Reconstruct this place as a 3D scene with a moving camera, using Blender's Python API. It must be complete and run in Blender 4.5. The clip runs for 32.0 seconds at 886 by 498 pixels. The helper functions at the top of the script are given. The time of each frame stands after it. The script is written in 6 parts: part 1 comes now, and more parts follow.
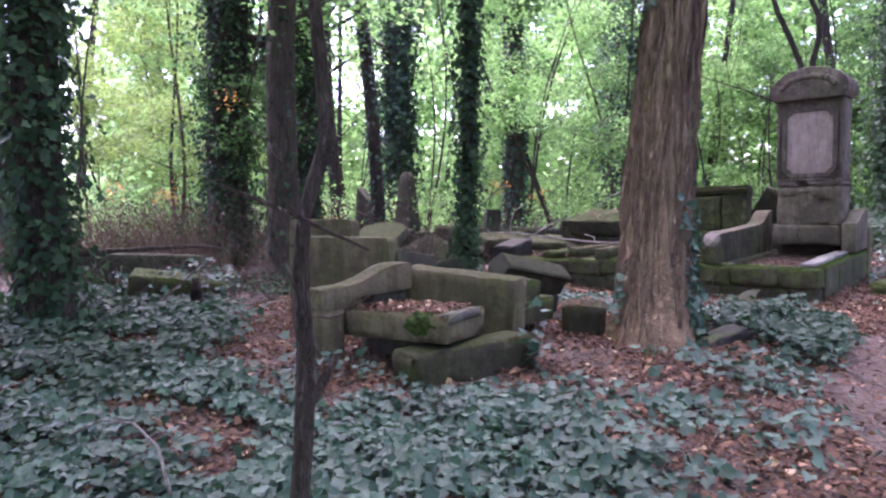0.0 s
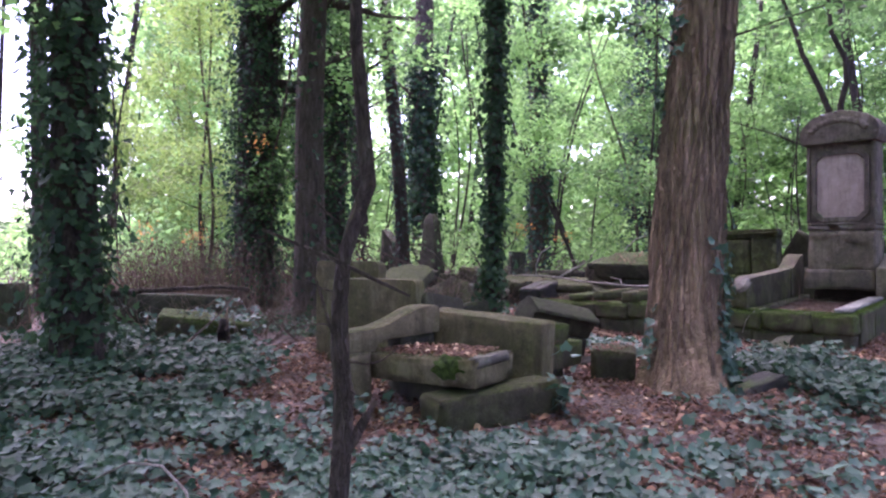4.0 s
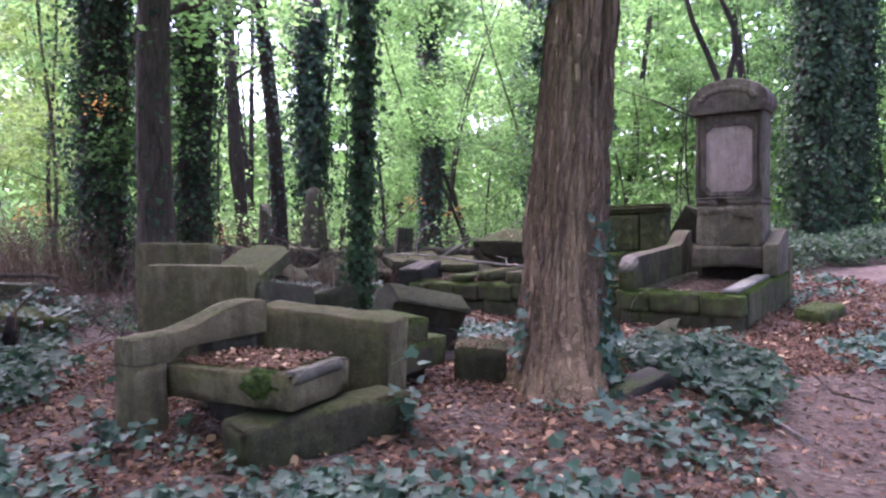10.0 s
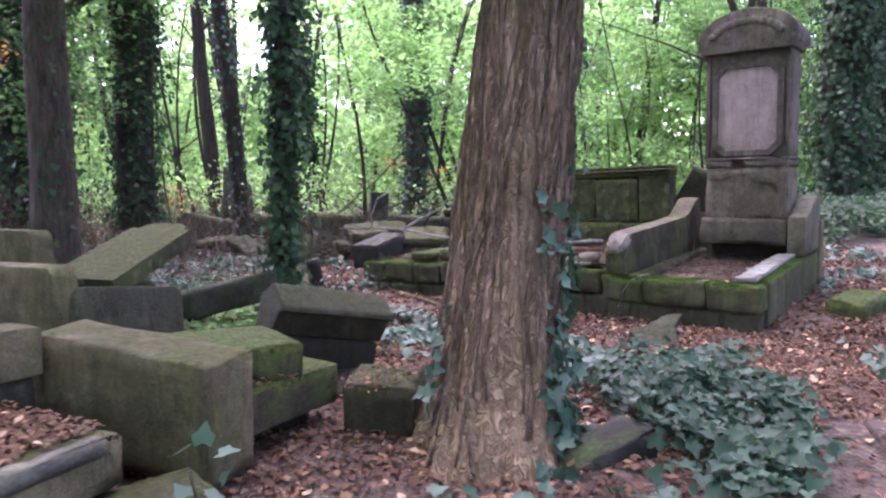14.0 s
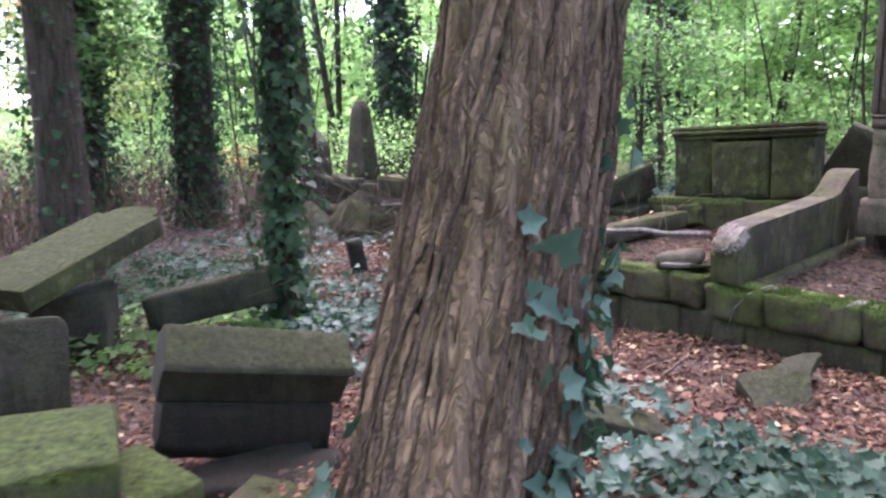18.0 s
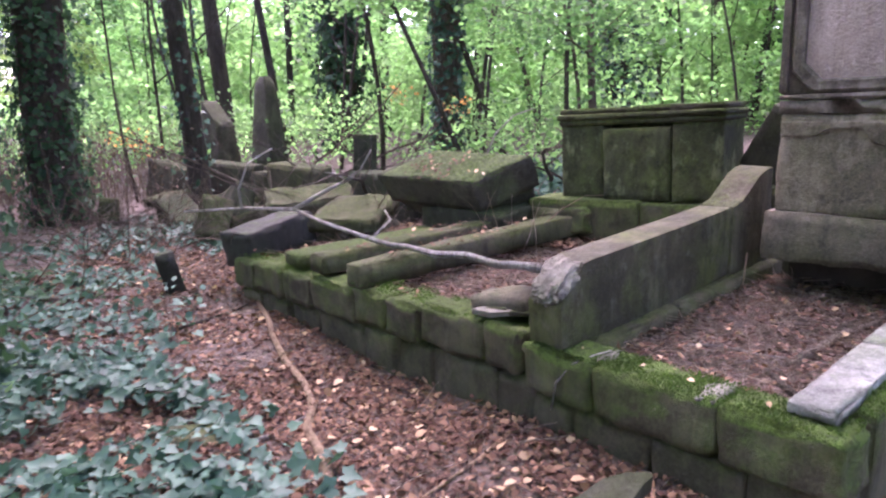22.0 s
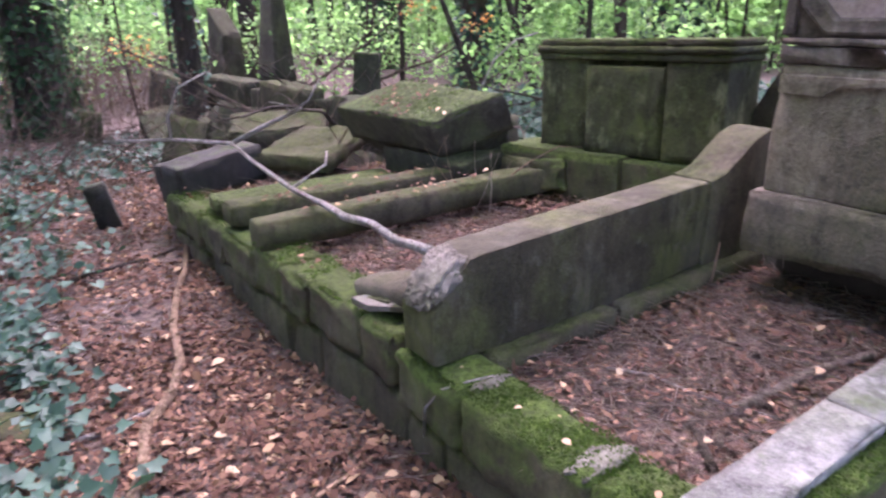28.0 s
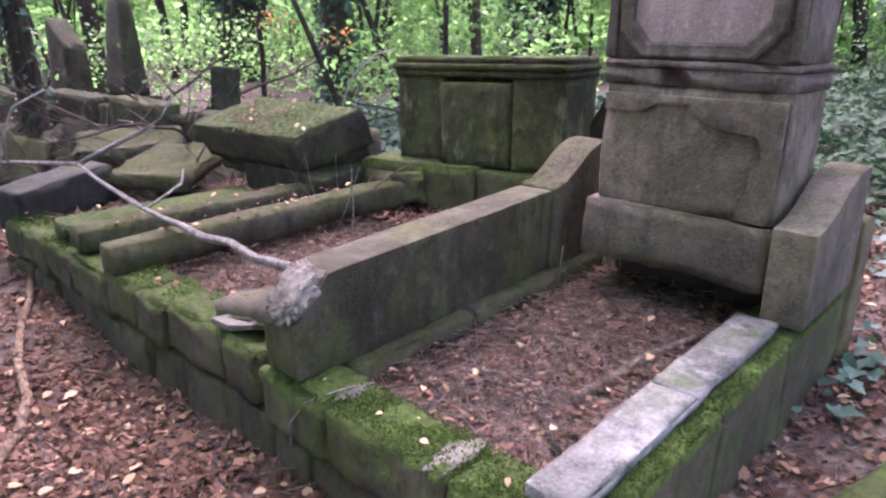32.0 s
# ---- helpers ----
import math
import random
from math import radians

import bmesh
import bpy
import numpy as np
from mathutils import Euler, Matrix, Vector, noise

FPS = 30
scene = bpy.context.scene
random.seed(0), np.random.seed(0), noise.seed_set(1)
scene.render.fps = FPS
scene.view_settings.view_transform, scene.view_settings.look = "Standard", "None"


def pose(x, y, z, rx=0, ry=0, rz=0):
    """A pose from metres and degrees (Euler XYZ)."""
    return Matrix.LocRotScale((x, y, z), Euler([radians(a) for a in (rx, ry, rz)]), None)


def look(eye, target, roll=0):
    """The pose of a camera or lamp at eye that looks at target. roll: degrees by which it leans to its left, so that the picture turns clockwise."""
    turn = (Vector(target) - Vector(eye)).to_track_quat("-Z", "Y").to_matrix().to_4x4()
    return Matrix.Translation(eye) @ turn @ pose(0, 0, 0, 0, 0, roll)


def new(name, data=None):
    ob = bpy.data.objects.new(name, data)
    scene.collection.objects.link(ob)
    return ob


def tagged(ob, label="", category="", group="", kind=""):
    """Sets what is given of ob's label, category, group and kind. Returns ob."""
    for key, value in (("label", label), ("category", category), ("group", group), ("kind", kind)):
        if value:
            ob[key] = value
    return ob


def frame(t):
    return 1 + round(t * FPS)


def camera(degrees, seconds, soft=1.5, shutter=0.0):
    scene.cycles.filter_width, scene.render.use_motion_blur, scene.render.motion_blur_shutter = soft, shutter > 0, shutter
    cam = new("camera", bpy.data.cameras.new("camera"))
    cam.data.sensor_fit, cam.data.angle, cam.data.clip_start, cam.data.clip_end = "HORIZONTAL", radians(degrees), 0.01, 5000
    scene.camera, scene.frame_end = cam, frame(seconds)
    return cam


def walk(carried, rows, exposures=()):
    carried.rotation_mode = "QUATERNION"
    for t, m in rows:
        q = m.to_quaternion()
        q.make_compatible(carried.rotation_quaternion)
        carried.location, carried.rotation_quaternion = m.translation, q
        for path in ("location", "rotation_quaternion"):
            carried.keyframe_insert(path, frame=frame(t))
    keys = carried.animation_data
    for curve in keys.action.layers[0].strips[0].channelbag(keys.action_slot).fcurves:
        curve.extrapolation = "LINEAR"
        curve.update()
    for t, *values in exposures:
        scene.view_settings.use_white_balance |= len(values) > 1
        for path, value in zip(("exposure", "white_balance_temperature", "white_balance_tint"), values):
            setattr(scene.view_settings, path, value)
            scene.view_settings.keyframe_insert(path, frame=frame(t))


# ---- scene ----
cam = camera(65.3, 32.0, soft=2.3, shutter=0.5)
# seconds, eye and the point looked at in metres, roll in degrees
PATH = [
    (0, (0.098, 0.025, 1.364), (0.074, 2.022, 1.265), -0.3),
    (0.5, (0.087, 0.016, 1.382), (0.052, 2.014, 1.293), 0.2),
    (1, (0.08, 0.018, 1.382), (0.027, 2.015, 1.305), -0.0),
    (1.5, (0.083, 0.025, 1.376), (0.012, 2.023, 1.315), -0.3),
    (2, (0.082, 0.011, 1.386), (-0.004, 2.008, 1.327), -0.5),
    (2.5, (0.067, 0.015, 1.372), (-0.022, 2.012, 1.325), -0.6),
    (4.5, (0.054, 0.045, 1.378), (-0.023, 2.043, 1.42), 0.5),
    (5, (0.051, 0.053, 1.387), (0.002, 2.052, 1.446), 1.1),
    (5.5, (0.043, 0.049, 1.386), (0.014, 2.047, 1.457), 1.4),
    (6, (0.048, 0.037, 1.387), (0.029, 2.036, 1.459), 0.9),
    (6.5, (0.071, 0.05, 1.385), (0.058, 2.05, 1.438), 0.8),
    (7, (0.124, 0.092, 1.376), (0.123, 2.092, 1.407), -0.7),
    (7.5, (0.167, 0.157, 1.366), (0.165, 2.157, 1.374), -0.7),
    (8, (0.194, 0.33, 1.375), (0.196, 2.33, 1.369), -2.0),
    (8.5, (0.246, 0.477, 1.376), (0.318, 2.475, 1.348), -2.8),
    (9, (0.351, 0.644, 1.416), (0.478, 2.639, 1.369), -2.7),
    (9.5, (0.468, 0.819, 1.422), (0.623, 2.812, 1.368), -1.4),
    (10, (0.538, 1.071, 1.427), (0.719, 3.062, 1.372), -0.3),
    (10.5, (0.559, 1.211, 1.435), (0.751, 3.2, 1.37), 0.2),
    (11, (0.621, 1.297, 1.451), (0.795, 3.287, 1.35), 0.2),
    (11.5, (0.76, 1.444, 1.445), (0.918, 3.434, 1.319), 0.0),
    (12, (0.914, 1.633, 1.485), (0.951, 3.627, 1.328), -0.8),
    (12.5, (1.005, 1.954, 1.504), (1.08, 3.946, 1.345), -1.2),
    (13, (1.11, 2.201, 1.522), (1.236, 4.191, 1.371), -1.3),
    (13.5, (1.283, 2.393, 1.555), (1.402, 4.383, 1.4), -1.2),
    (14, (1.375, 2.653, 1.566), (1.513, 4.64, 1.388), -0.7),
    (14.5, (1.463, 2.898, 1.581), (1.602, 4.882, 1.379), -1.3),
    (15, (1.639, 3.147, 1.572), (1.7, 5.134, 1.351), -2.2),
    (15.5, (1.747, 3.338, 1.584), (1.618, 5.32, 1.351), -3.2),
    (17.5, (2.01, 4.081, 1.71), (1.724, 6.033, 1.382), -1.3),
    (18, (2.111, 4.344, 1.737), (1.888, 6.306, 1.418), -1.1),
    (18.5, (2.179, 4.59, 1.761), (2.005, 6.558, 1.456), -1.2),
    (19, (2.408, 4.822, 1.756), (2.263, 6.795, 1.461), -0.9),
    (19.5, (2.599, 4.967, 1.74), (2.361, 6.93, 1.438), 0.2),
    (20, (2.742, 5.194, 1.788), (2.632, 7.162, 1.45), 0.2),
    (20.5, (2.867, 5.447, 1.776), (2.797, 7.415, 1.428), 0.0),
    (21, (3.037, 5.627, 1.788), (2.892, 7.588, 1.423), -1.4),
    (21.5, (3.219, 5.79, 1.822), (2.98, 7.738, 1.436), -1.5),
    (22, (3.385, 6.021, 1.82), (3.165, 7.969, 1.424), -1.6),
    (22.5, (3.46, 6.242, 1.835), (3.227, 8.187, 1.43), -1.6),
    (23, (3.609, 6.428, 1.834), (3.31, 8.364, 1.428), -2.4),
    (23.5, (3.726, 6.587, 1.843), (3.325, 8.5, 1.423), -2.5),
    (24, (3.755, 6.805, 1.843), (3.359, 8.718, 1.414), -2.4),
    (24.5, (3.737, 6.892, 1.85), (3.281, 8.791, 1.418), -3.5),
    (26.5, (3.933, 6.954, 1.86), (3.188, 8.714, 1.27), 1.3),
    (27, (3.977, 6.931, 1.889), (3.372, 8.737, 1.279), 2.2),
    (27.5, (4.001, 6.935, 1.89), (3.486, 8.767, 1.275), 2.0),
    (28, (4.048, 6.929, 1.902), (3.676, 8.791, 1.276), 0.4),
    (28.5, (4.077, 6.919, 1.895), (3.834, 8.801, 1.263), 0.4),
    (29, (4.104, 6.891, 1.911), (4.002, 8.785, 1.274), 1.5),
    (29.5, (4.124, 6.871, 1.929), (4.138, 8.766, 1.291), 1.7),
    (30, (4.131, 6.858, 1.928), (4.236, 8.755, 1.303), 1.9),
    (30.5, (4.128, 6.847, 1.935), (4.22, 8.746, 1.315), 1.7),
    (31, (4.13, 6.843, 1.94), (4.167, 8.747, 1.328), 1.4),
    (31.5, (4.13, 6.841, 1.94), (4.137, 8.748, 1.338), 1.3),
    (32, (4.13, 6.84, 1.944), (4.113, 8.75, 1.35), 0.9),
]
walk(cam, [(t, look(eye, target, roll)) for t, eye, target, roll in PATH],
     [(0.0, 2.94, 6030, 60), (3.5, 2.72, 6030, 61), (7.0, 2.58, 6030, 62), (10.0, 2.88, 6050, 58), (13.0, 3.12, 6100, 56), (18.0, 3.37, 6200, 49), (24.0, 3.32, 6190, 53), (29.0, 3.28, 6230, 54), (32.0, 3.36, 6230, 55)])

# ---- light ----
world = bpy.data.worlds.new("sky")
scene.world = world
world.use_nodes = True
wn = world.node_tree
sky = wn.nodes.new("ShaderNodeTexSky")
sky.sky_type, sky.sun_disc = "NISHITA", False
sky.sun_elevation, sky.sun_rotation = radians(62), radians(-20)
sky.air_density, sky.dust_density = 1.0, 2.0
wn.nodes["Background"].inputs[1].default_value = 0.15
wn.links.new(sky.outputs[0], wn.nodes["Background"].inputs[0])
sun = new("sun", bpy.data.lights.new("sun", "SUN"))
sun.data.energy, sun.data.angle, sun.data.color = 2.4, radians(75), (1.0, 0.97, 0.93)
sun.matrix_world = look((-18, 50, 100), (0, 0, 0))


# ---- materials ----
def material(name):
    m = bpy.data.materials.new(name)
    m.use_nodes = True
    return m, m.node_tree, m.node_tree.nodes["Principled BSDF"]


def link(nt, a, b):
    nt.links.new(a, b)


def mix(nt, fac, a, b, how="MIX"):
    n = nt.nodes.new("ShaderNodeMix")
    n.data_type, n.blend_type = "RGBA", how
    for socket, value in ((n.inputs[0], fac), (n.inputs[6], a), (n.inputs[7], b)):
        if isinstance(value, (int, float)):
            socket.default_value = value
        elif isinstance(value, tuple):
            socket.default_value = (*value, 1)
        else:
            link(nt, value, socket)
    return n.outputs[2]


def math_node(nt, op, a, b=0.0, clamp=False):
    n = nt.nodes.new("ShaderNodeMath")
    n.operation, n.use_clamp = op, clamp
    for socket, value in zip(n.inputs, (a, b)):
        if isinstance(value, (int, float)):
            socket.default_value = value
        else:
            link(nt, value, socket)
    return n.outputs[0]


def ramp(nt, fac, lo, hi):
    n = nt.nodes.new("ShaderNodeMapRange")
    n.inputs[1].default_value, n.inputs[2].default_value = lo, hi
    link(nt, fac, n.inputs[0])
    return n.outputs[0]


def noisy(nt, scale, detail=6.0, rough=0.6, where=None, kind="world"):
    n = nt.nodes.new("ShaderNodeTexNoise")
    n.inputs["Scale"].default_value, n.inputs["Detail"].default_value, n.inputs["Roughness"].default_value = scale, detail, rough
    link(nt, where if where is not None else place(nt), n.inputs["Vector"])
    return n.outputs[0]


def place(nt, stretch=None, source="position"):
    if source == "position":
        out = nt.nodes.new("ShaderNodeNewGeometry").outputs["Position"]
    else:
        out = nt.nodes.new("ShaderNodeTexCoord").outputs["Object"]
    if stretch:
        n = nt.nodes.new("ShaderNodeMapping")
        n.inputs["Scale"].default_value = stretch
        link(nt, out, n.inputs[0])
        out = n.outputs[0]
    return out


def bump(nt, bsdf, height, strength, distance):
    n = nt.nodes.new("ShaderNodeBump")
    n.inputs["Strength"].default_value, n.inputs["Distance"].default_value = strength, distance
    link(nt, height, n.inputs["Height"])
    link(nt, n.outputs[0], bsdf.inputs["Normal"])


def upward(nt):
    n = nt.nodes.new("ShaderNodeSeparateXYZ")
    link(nt, nt.nodes.new("ShaderNodeNewGeometry").outputs["Normal"], n.inputs[0])
    return n.outputs[2]


def stone_material(name, light, dark, moss=0.5, top=0.5, stain=0.5, pale=(0.36, 0.34, 0.31), rough=0.9, green=(0.06, 0.095, 0.018), worn=0.0, algae=0.3, patch=0.25):
    """Weathered sandstone: two tones, dark crust, algae, lichen, and moss that grows thicker on faces turned up."""
    m, nt, b = material(name)
    big, mid, fine = noisy(nt, 1.9, 5), noisy(nt, 8, 9, 0.68), noisy(nt, 70, 5, 0.7)
    base = mix(nt, ramp(nt, big, 0.38, 0.62), dark, light)
    base = mix(nt, math_node(nt, "MULTIPLY", ramp(nt, noisy(nt, 2.6, 7, 0.6, place(nt, (1, 1, 0.7))), 0.46, 0.6), algae), base, tuple(c * 1.4 for c in green))
    base = mix(nt, math_node(nt, "MULTIPLY", ramp(nt, mid, 0.5, 0.66), stain), base, tuple(c * 0.3 for c in dark))
    base = mix(nt, math_node(nt, "MULTIPLY", ramp(nt, noisy(nt, 9, 8, 0.66), 0.58, 0.68), 0.45), base, pale)
    base = mix(nt, math_node(nt, "MULTIPLY", ramp(nt, noisy(nt, 4.3, 10, 0.74), 0.44, 0.58), 0.5), base, tuple(c * 0.62 for c in dark))
    base = mix(nt, math_node(nt, "MULTIPLY", ramp(nt, noisy(nt, 15, 9, 0.7), 0.56, 0.7), 0.4), base, tuple(min(1, c * 1.5) for c in light))
    base = mix(nt, math_node(nt, "MULTIPLY", ramp(nt, noisy(nt, 3.1, 9, 0.66, place(nt, (1, 1, 0.6))), 0.54, 0.6), patch), base, pale)
    streak = noisy(nt, 5, 7, 0.65, place(nt, (2.4, 2.4, 0.3)))
    base = mix(nt, math_node(nt, "MULTIPLY", ramp(nt, streak, 0.5, 0.68), 0.6), base, tuple(c * 0.4 for c in dark))
    grain = mix(nt, 0.2, base, mix(nt, ramp(nt, fine, 0.35, 0.65), tuple(c * 0.45 for c in dark), tuple(min(1, c * 1.45) for c in light)))
    flat = math_node(nt, "MAXIMUM", upward(nt), 0.0)
    if worn:
        edge = math_node(nt, "MULTIPLY", math_node(nt, "MULTIPLY", ramp(nt, flat, 0.55, 0.9), ramp(nt, noisy(nt, 6, 6), 0.3, 0.6)), worn)
        grain = mix(nt, edge, grain, pale)
    up = math_node(nt, "MULTIPLY", flat, top)
    amount = math_node(nt, "ADD", math_node(nt, "ADD", noisy(nt, 3.4, 10, 0.7), up), moss - 0.75)
    mossy = ramp(nt, amount, 0.24, 0.46)
    mosscol = mix(nt, ramp(nt, noisy(nt, 30, 7, 0.7), 0.32, 0.68), tuple(c * 0.22 for c in green), tuple(c * 1.6 for c in green))
    mosscol = mix(nt, ramp(nt, noisy(nt, 4, 5), 0.5, 0.75), mosscol, tuple(c * 0.6 + 0.25 * d for c, d in zip(green, light)))
    link(nt, mix(nt, mossy, grain, mosscol), b.inputs["Base Color"])
    b.inputs["Roughness"].default_value = rough
    b.inputs["Specular IOR Level"].default_value = 0.25
    height = math_node(nt, "ADD", math_node(nt, "MULTIPLY", mid, 0.7), math_node(nt, "MULTIPLY", fine, 0.5))
    height = math_node(nt, "ADD", height, math_node(nt, "MULTIPLY", math_node(nt, "MULTIPLY", mossy, noisy(nt, 150, 3)), 1.5))
    bump(nt, b, height, 0.85, 0.022)
    return m


STONE = stone_material("weathered_sandstone", (0.19, 0.15, 0.09), (0.08, 0.064, 0.038), 0.4, 0.28, 0.75, (0.24, 0.205, 0.145), worn=0.12, algae=0.75, green=(0.064, 0.07, 0.02))
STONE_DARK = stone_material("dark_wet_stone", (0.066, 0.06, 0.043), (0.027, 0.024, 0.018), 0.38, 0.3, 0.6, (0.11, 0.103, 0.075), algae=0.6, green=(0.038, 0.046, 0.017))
STONE_GREEN = stone_material("green_algae_stone", (0.075, 0.074, 0.038), (0.024, 0.024, 0.014), 0.44, 0.35, 0.8, (0.21, 0.22, 0.12), algae=0.85, green=(0.058, 0.07, 0.018), patch=0.6)
STONE_RED = stone_material("reddish_sandstone", (0.16, 0.122, 0.1), (0.068, 0.053, 0.044), 0.25, 0.12, 0.85, (0.26, 0.21, 0.18), algae=0.22, patch=0.5)
STONE_BASE = stone_material("brown_base_stone", (0.15, 0.122, 0.09), (0.058, 0.048, 0.035), 0.34, 0.15, 0.7, (0.2, 0.17, 0.13), green=(0.06, 0.066, 0.024), algae=0.5)
PEDESTAL = stone_material("stained_pedestal_stone", (0.21, 0.165, 0.115), (0.07, 0.057, 0.042), 0.36, 0.12, 0.75, (0.24, 0.19, 0.145), green=(0.06, 0.062, 0.025), algae=0.55, patch=0.6)
STONE_PINK = stone_material("pinkish_panel_stone", (0.43, 0.315, 0.285), (0.3, 0.215, 0.195), 0.0, 0.0, 0.2, (0.4, 0.31, 0.3), algae=0.0)
STONE_WHITE = stone_material("pale_marble_kerb", (0.27, 0.262, 0.245), (0.1, 0.096, 0.088), 0.37, 0.12, 1.0, (0.4, 0.39, 0.375), algae=0.3, patch=0.5)
STONE_GREY = stone_material("grey_broken_sandstone", (0.17, 0.15, 0.13), (0.08, 0.07, 0.06), 0.3, 0.1, 0.5, (0.27, 0.25, 0.22), algae=0.2)
BROKEN = stone_material("fresh_broken_stone", (0.2, 0.175, 0.15), (0.09, 0.077, 0.065), 0.3, 0.1, 0.65, (0.32, 0.29, 0.26), algae=0.15)
MOSS_TOP = stone_material("thick_moss_stone", (0.1, 0.083, 0.05), (0.042, 0.036, 0.022), 0.45, 0.8, 0.55, (0.15, 0.14, 0.095), green=(0.06, 0.098, 0.017), algae=0.75)
MOSS_EDGE = stone_material("moss_topped_stone", (0.095, 0.078, 0.048), (0.04, 0.033, 0.021), 0.46, 0.42, 0.65, (0.16, 0.145, 0.1), green=(0.06, 0.088, 0.019), algae=0.75)
STONE_DAMP = stone_material("damp_sandstone", (0.09, 0.075, 0.048), (0.036, 0.03, 0.02), 0.4, 0.25, 0.65, (0.14, 0.125, 0.09), green=(0.052, 0.065, 0.017), algae=0.65)
WING = stone_material("olive_wing_stone", (0.07, 0.058, 0.034), (0.029, 0.025, 0.015), 0.38, 0.06, 0.7, (0.16, 0.147, 0.12), green=(0.056, 0.066, 0.018), worn=0.14, algae=0.85)
STONE_BLACK = stone_material("black_stone", (0.034, 0.029, 0.026), (0.014, 0.012, 0.011), 0.2, 0.3, 0.3, (0.07, 0.07, 0.068), 0.75, algae=0.1)
MOSS_DARK = stone_material("dark_moss_topped_stone", (0.08, 0.068, 0.05), (0.032, 0.028, 0.021), 0.26, 0.85, 0.6, (0.15, 0.135, 0.11), green=(0.062, 0.086, 0.026), algae=0.4)
SOIL_AND_SHADE = stone_material("dark_soil_and_shade", (0.05, 0.038, 0.03), (0.025, 0.02, 0.016), 0.1, 0.0, 0.4, (0.06, 0.05, 0.04), algae=0.0)


def ground_material(name, tone=1.0):
    m, nt, b = material(name)
    v = nt.nodes.new("ShaderNodeTexVoronoi")
    v.inputs["Scale"].default_value = 26
    link(nt, place(nt), v.inputs["Vector"])
    cell = nt.nodes.new("ShaderNodeSeparateColor")
    link(nt, v.outputs["Color"], cell.inputs[0])
    leafy = mix(nt, cell.outputs[0], tuple(tone * c for c in (0.12, 0.066, 0.054)), tuple(tone * c for c in (0.31, 0.18, 0.14)))
    leafy = mix(nt, ramp(nt, cell.outputs[1], 0.6, 1.0), leafy, tuple(tone * c for c in (0.72, 0.5, 0.38)))
    soil = mix(nt, ramp(nt, noisy(nt, 40, 6), 0.3, 0.7), (0.035, 0.022, 0.016), (0.1, 0.06, 0.045))
    col = mix(nt, ramp(nt, noisy(nt, 1.3, 8), 0.36, 0.58), soil, leafy)
    link(nt, mix(nt, ramp(nt, noisy(nt, 0.35, 4), 0.3, 0.7), col, mix(nt, 0.5, col, (0.06, 0.04, 0.03))), b.inputs["Base Color"])
    b.inputs["Roughness"].default_value = 0.85
    bump(nt, b, math_node(nt, "ADD", v.outputs["Distance"], noisy(nt, 60, 6)), 0.8, 0.03)
    return m


def bark_material(name, a, b_, ridge=9.0, moss=0.0, stretch=0.16, bend=0.0, depth=1.0):
    """Bark in long wavering strands, with dark fissures between them."""
    m, nt, b = material(name)
    where = place(nt, (ridge, ridge, ridge * stretch), "object")
    if bend:
        sway = nt.nodes.new("ShaderNodeTexNoise")
        sway.inputs["Scale"].default_value, sway.inputs["Detail"].default_value = 2.6, 2.0
        link(nt, place(nt, (1, 1, 0.8), "object"), sway.inputs["Vector"])
        where = mix(nt, 1.0, where, mix(nt, 1.0, sway.outputs["Color"], (bend * 1.6, bend * 1.6, bend * 1.6), "MULTIPLY"), "ADD")
    n1 = noisy(nt, 1.0, 8, 0.6, where)
    n2 = noisy(nt, 3.2, 6, 0.6, where)
    n3 = noisy(nt, 1.0, 5, 0.6, place(nt, (ridge * 0.25, ridge * 0.25, ridge * 0.12), "object"))
    strands = nt.nodes.new("ShaderNodeTexNoise")
    strands.noise_dimensions = "3D"
    strands.inputs["Scale"].default_value, strands.inputs["Detail"].default_value, strands.inputs["Distortion"].default_value = 1.6, 6.0, 1.6
    link(nt, place(nt, (ridge * 1.2, ridge * 1.2, ridge * 0.3), "object"), strands.inputs["Vector"])
    fissure = math_node(nt, "ABSOLUTE", math_node(nt, "SUBTRACT", strands.outputs[0], 0.5))
    crack = ramp(nt, fissure, 0.06, 0.0)
    col = mix(nt, ramp(nt, n1, 0.38, 0.62), a, b_)
    col = mix(nt, math_node(nt, "MULTIPLY", ramp(nt, n3, 0.42, 0.62), 0.45), col, tuple(c * 1.25 for c in b_))
    col = mix(nt, math_node(nt, "MULTIPLY", ramp(nt, n2, 0.45, 0.7), 0.4 * depth), col, tuple(c * 0.45 for c in a))
    # fissures: dark bark tone, with the furrows' shade put into it too
    col = mix(nt, math_node(nt, "MULTIPLY", crack, 0.5 * depth), col, tuple(c * 0.28 for c in a))
    col = mix(nt, math_node(nt, "MULTIPLY", ramp(nt, noisy(nt, 2.2, 6), 0.5, 0.7), moss), col, (0.09, 0.1, 0.04))
    link(nt, col, b.inputs["Base Color"])
    b.inputs["Roughness"].default_value = 0.92
    b.inputs["Specular IOR Level"].default_value = 0.2
    bump(nt, b, math_node(nt, "ADD", math_node(nt, "ADD", n1, math_node(nt, "MULTIPLY", n2, 0.5)), math_node(nt, "MULTIPLY", ramp(nt, fissure, 0.0, 0.12), 0.8)), 1.0, 0.03)
    return m


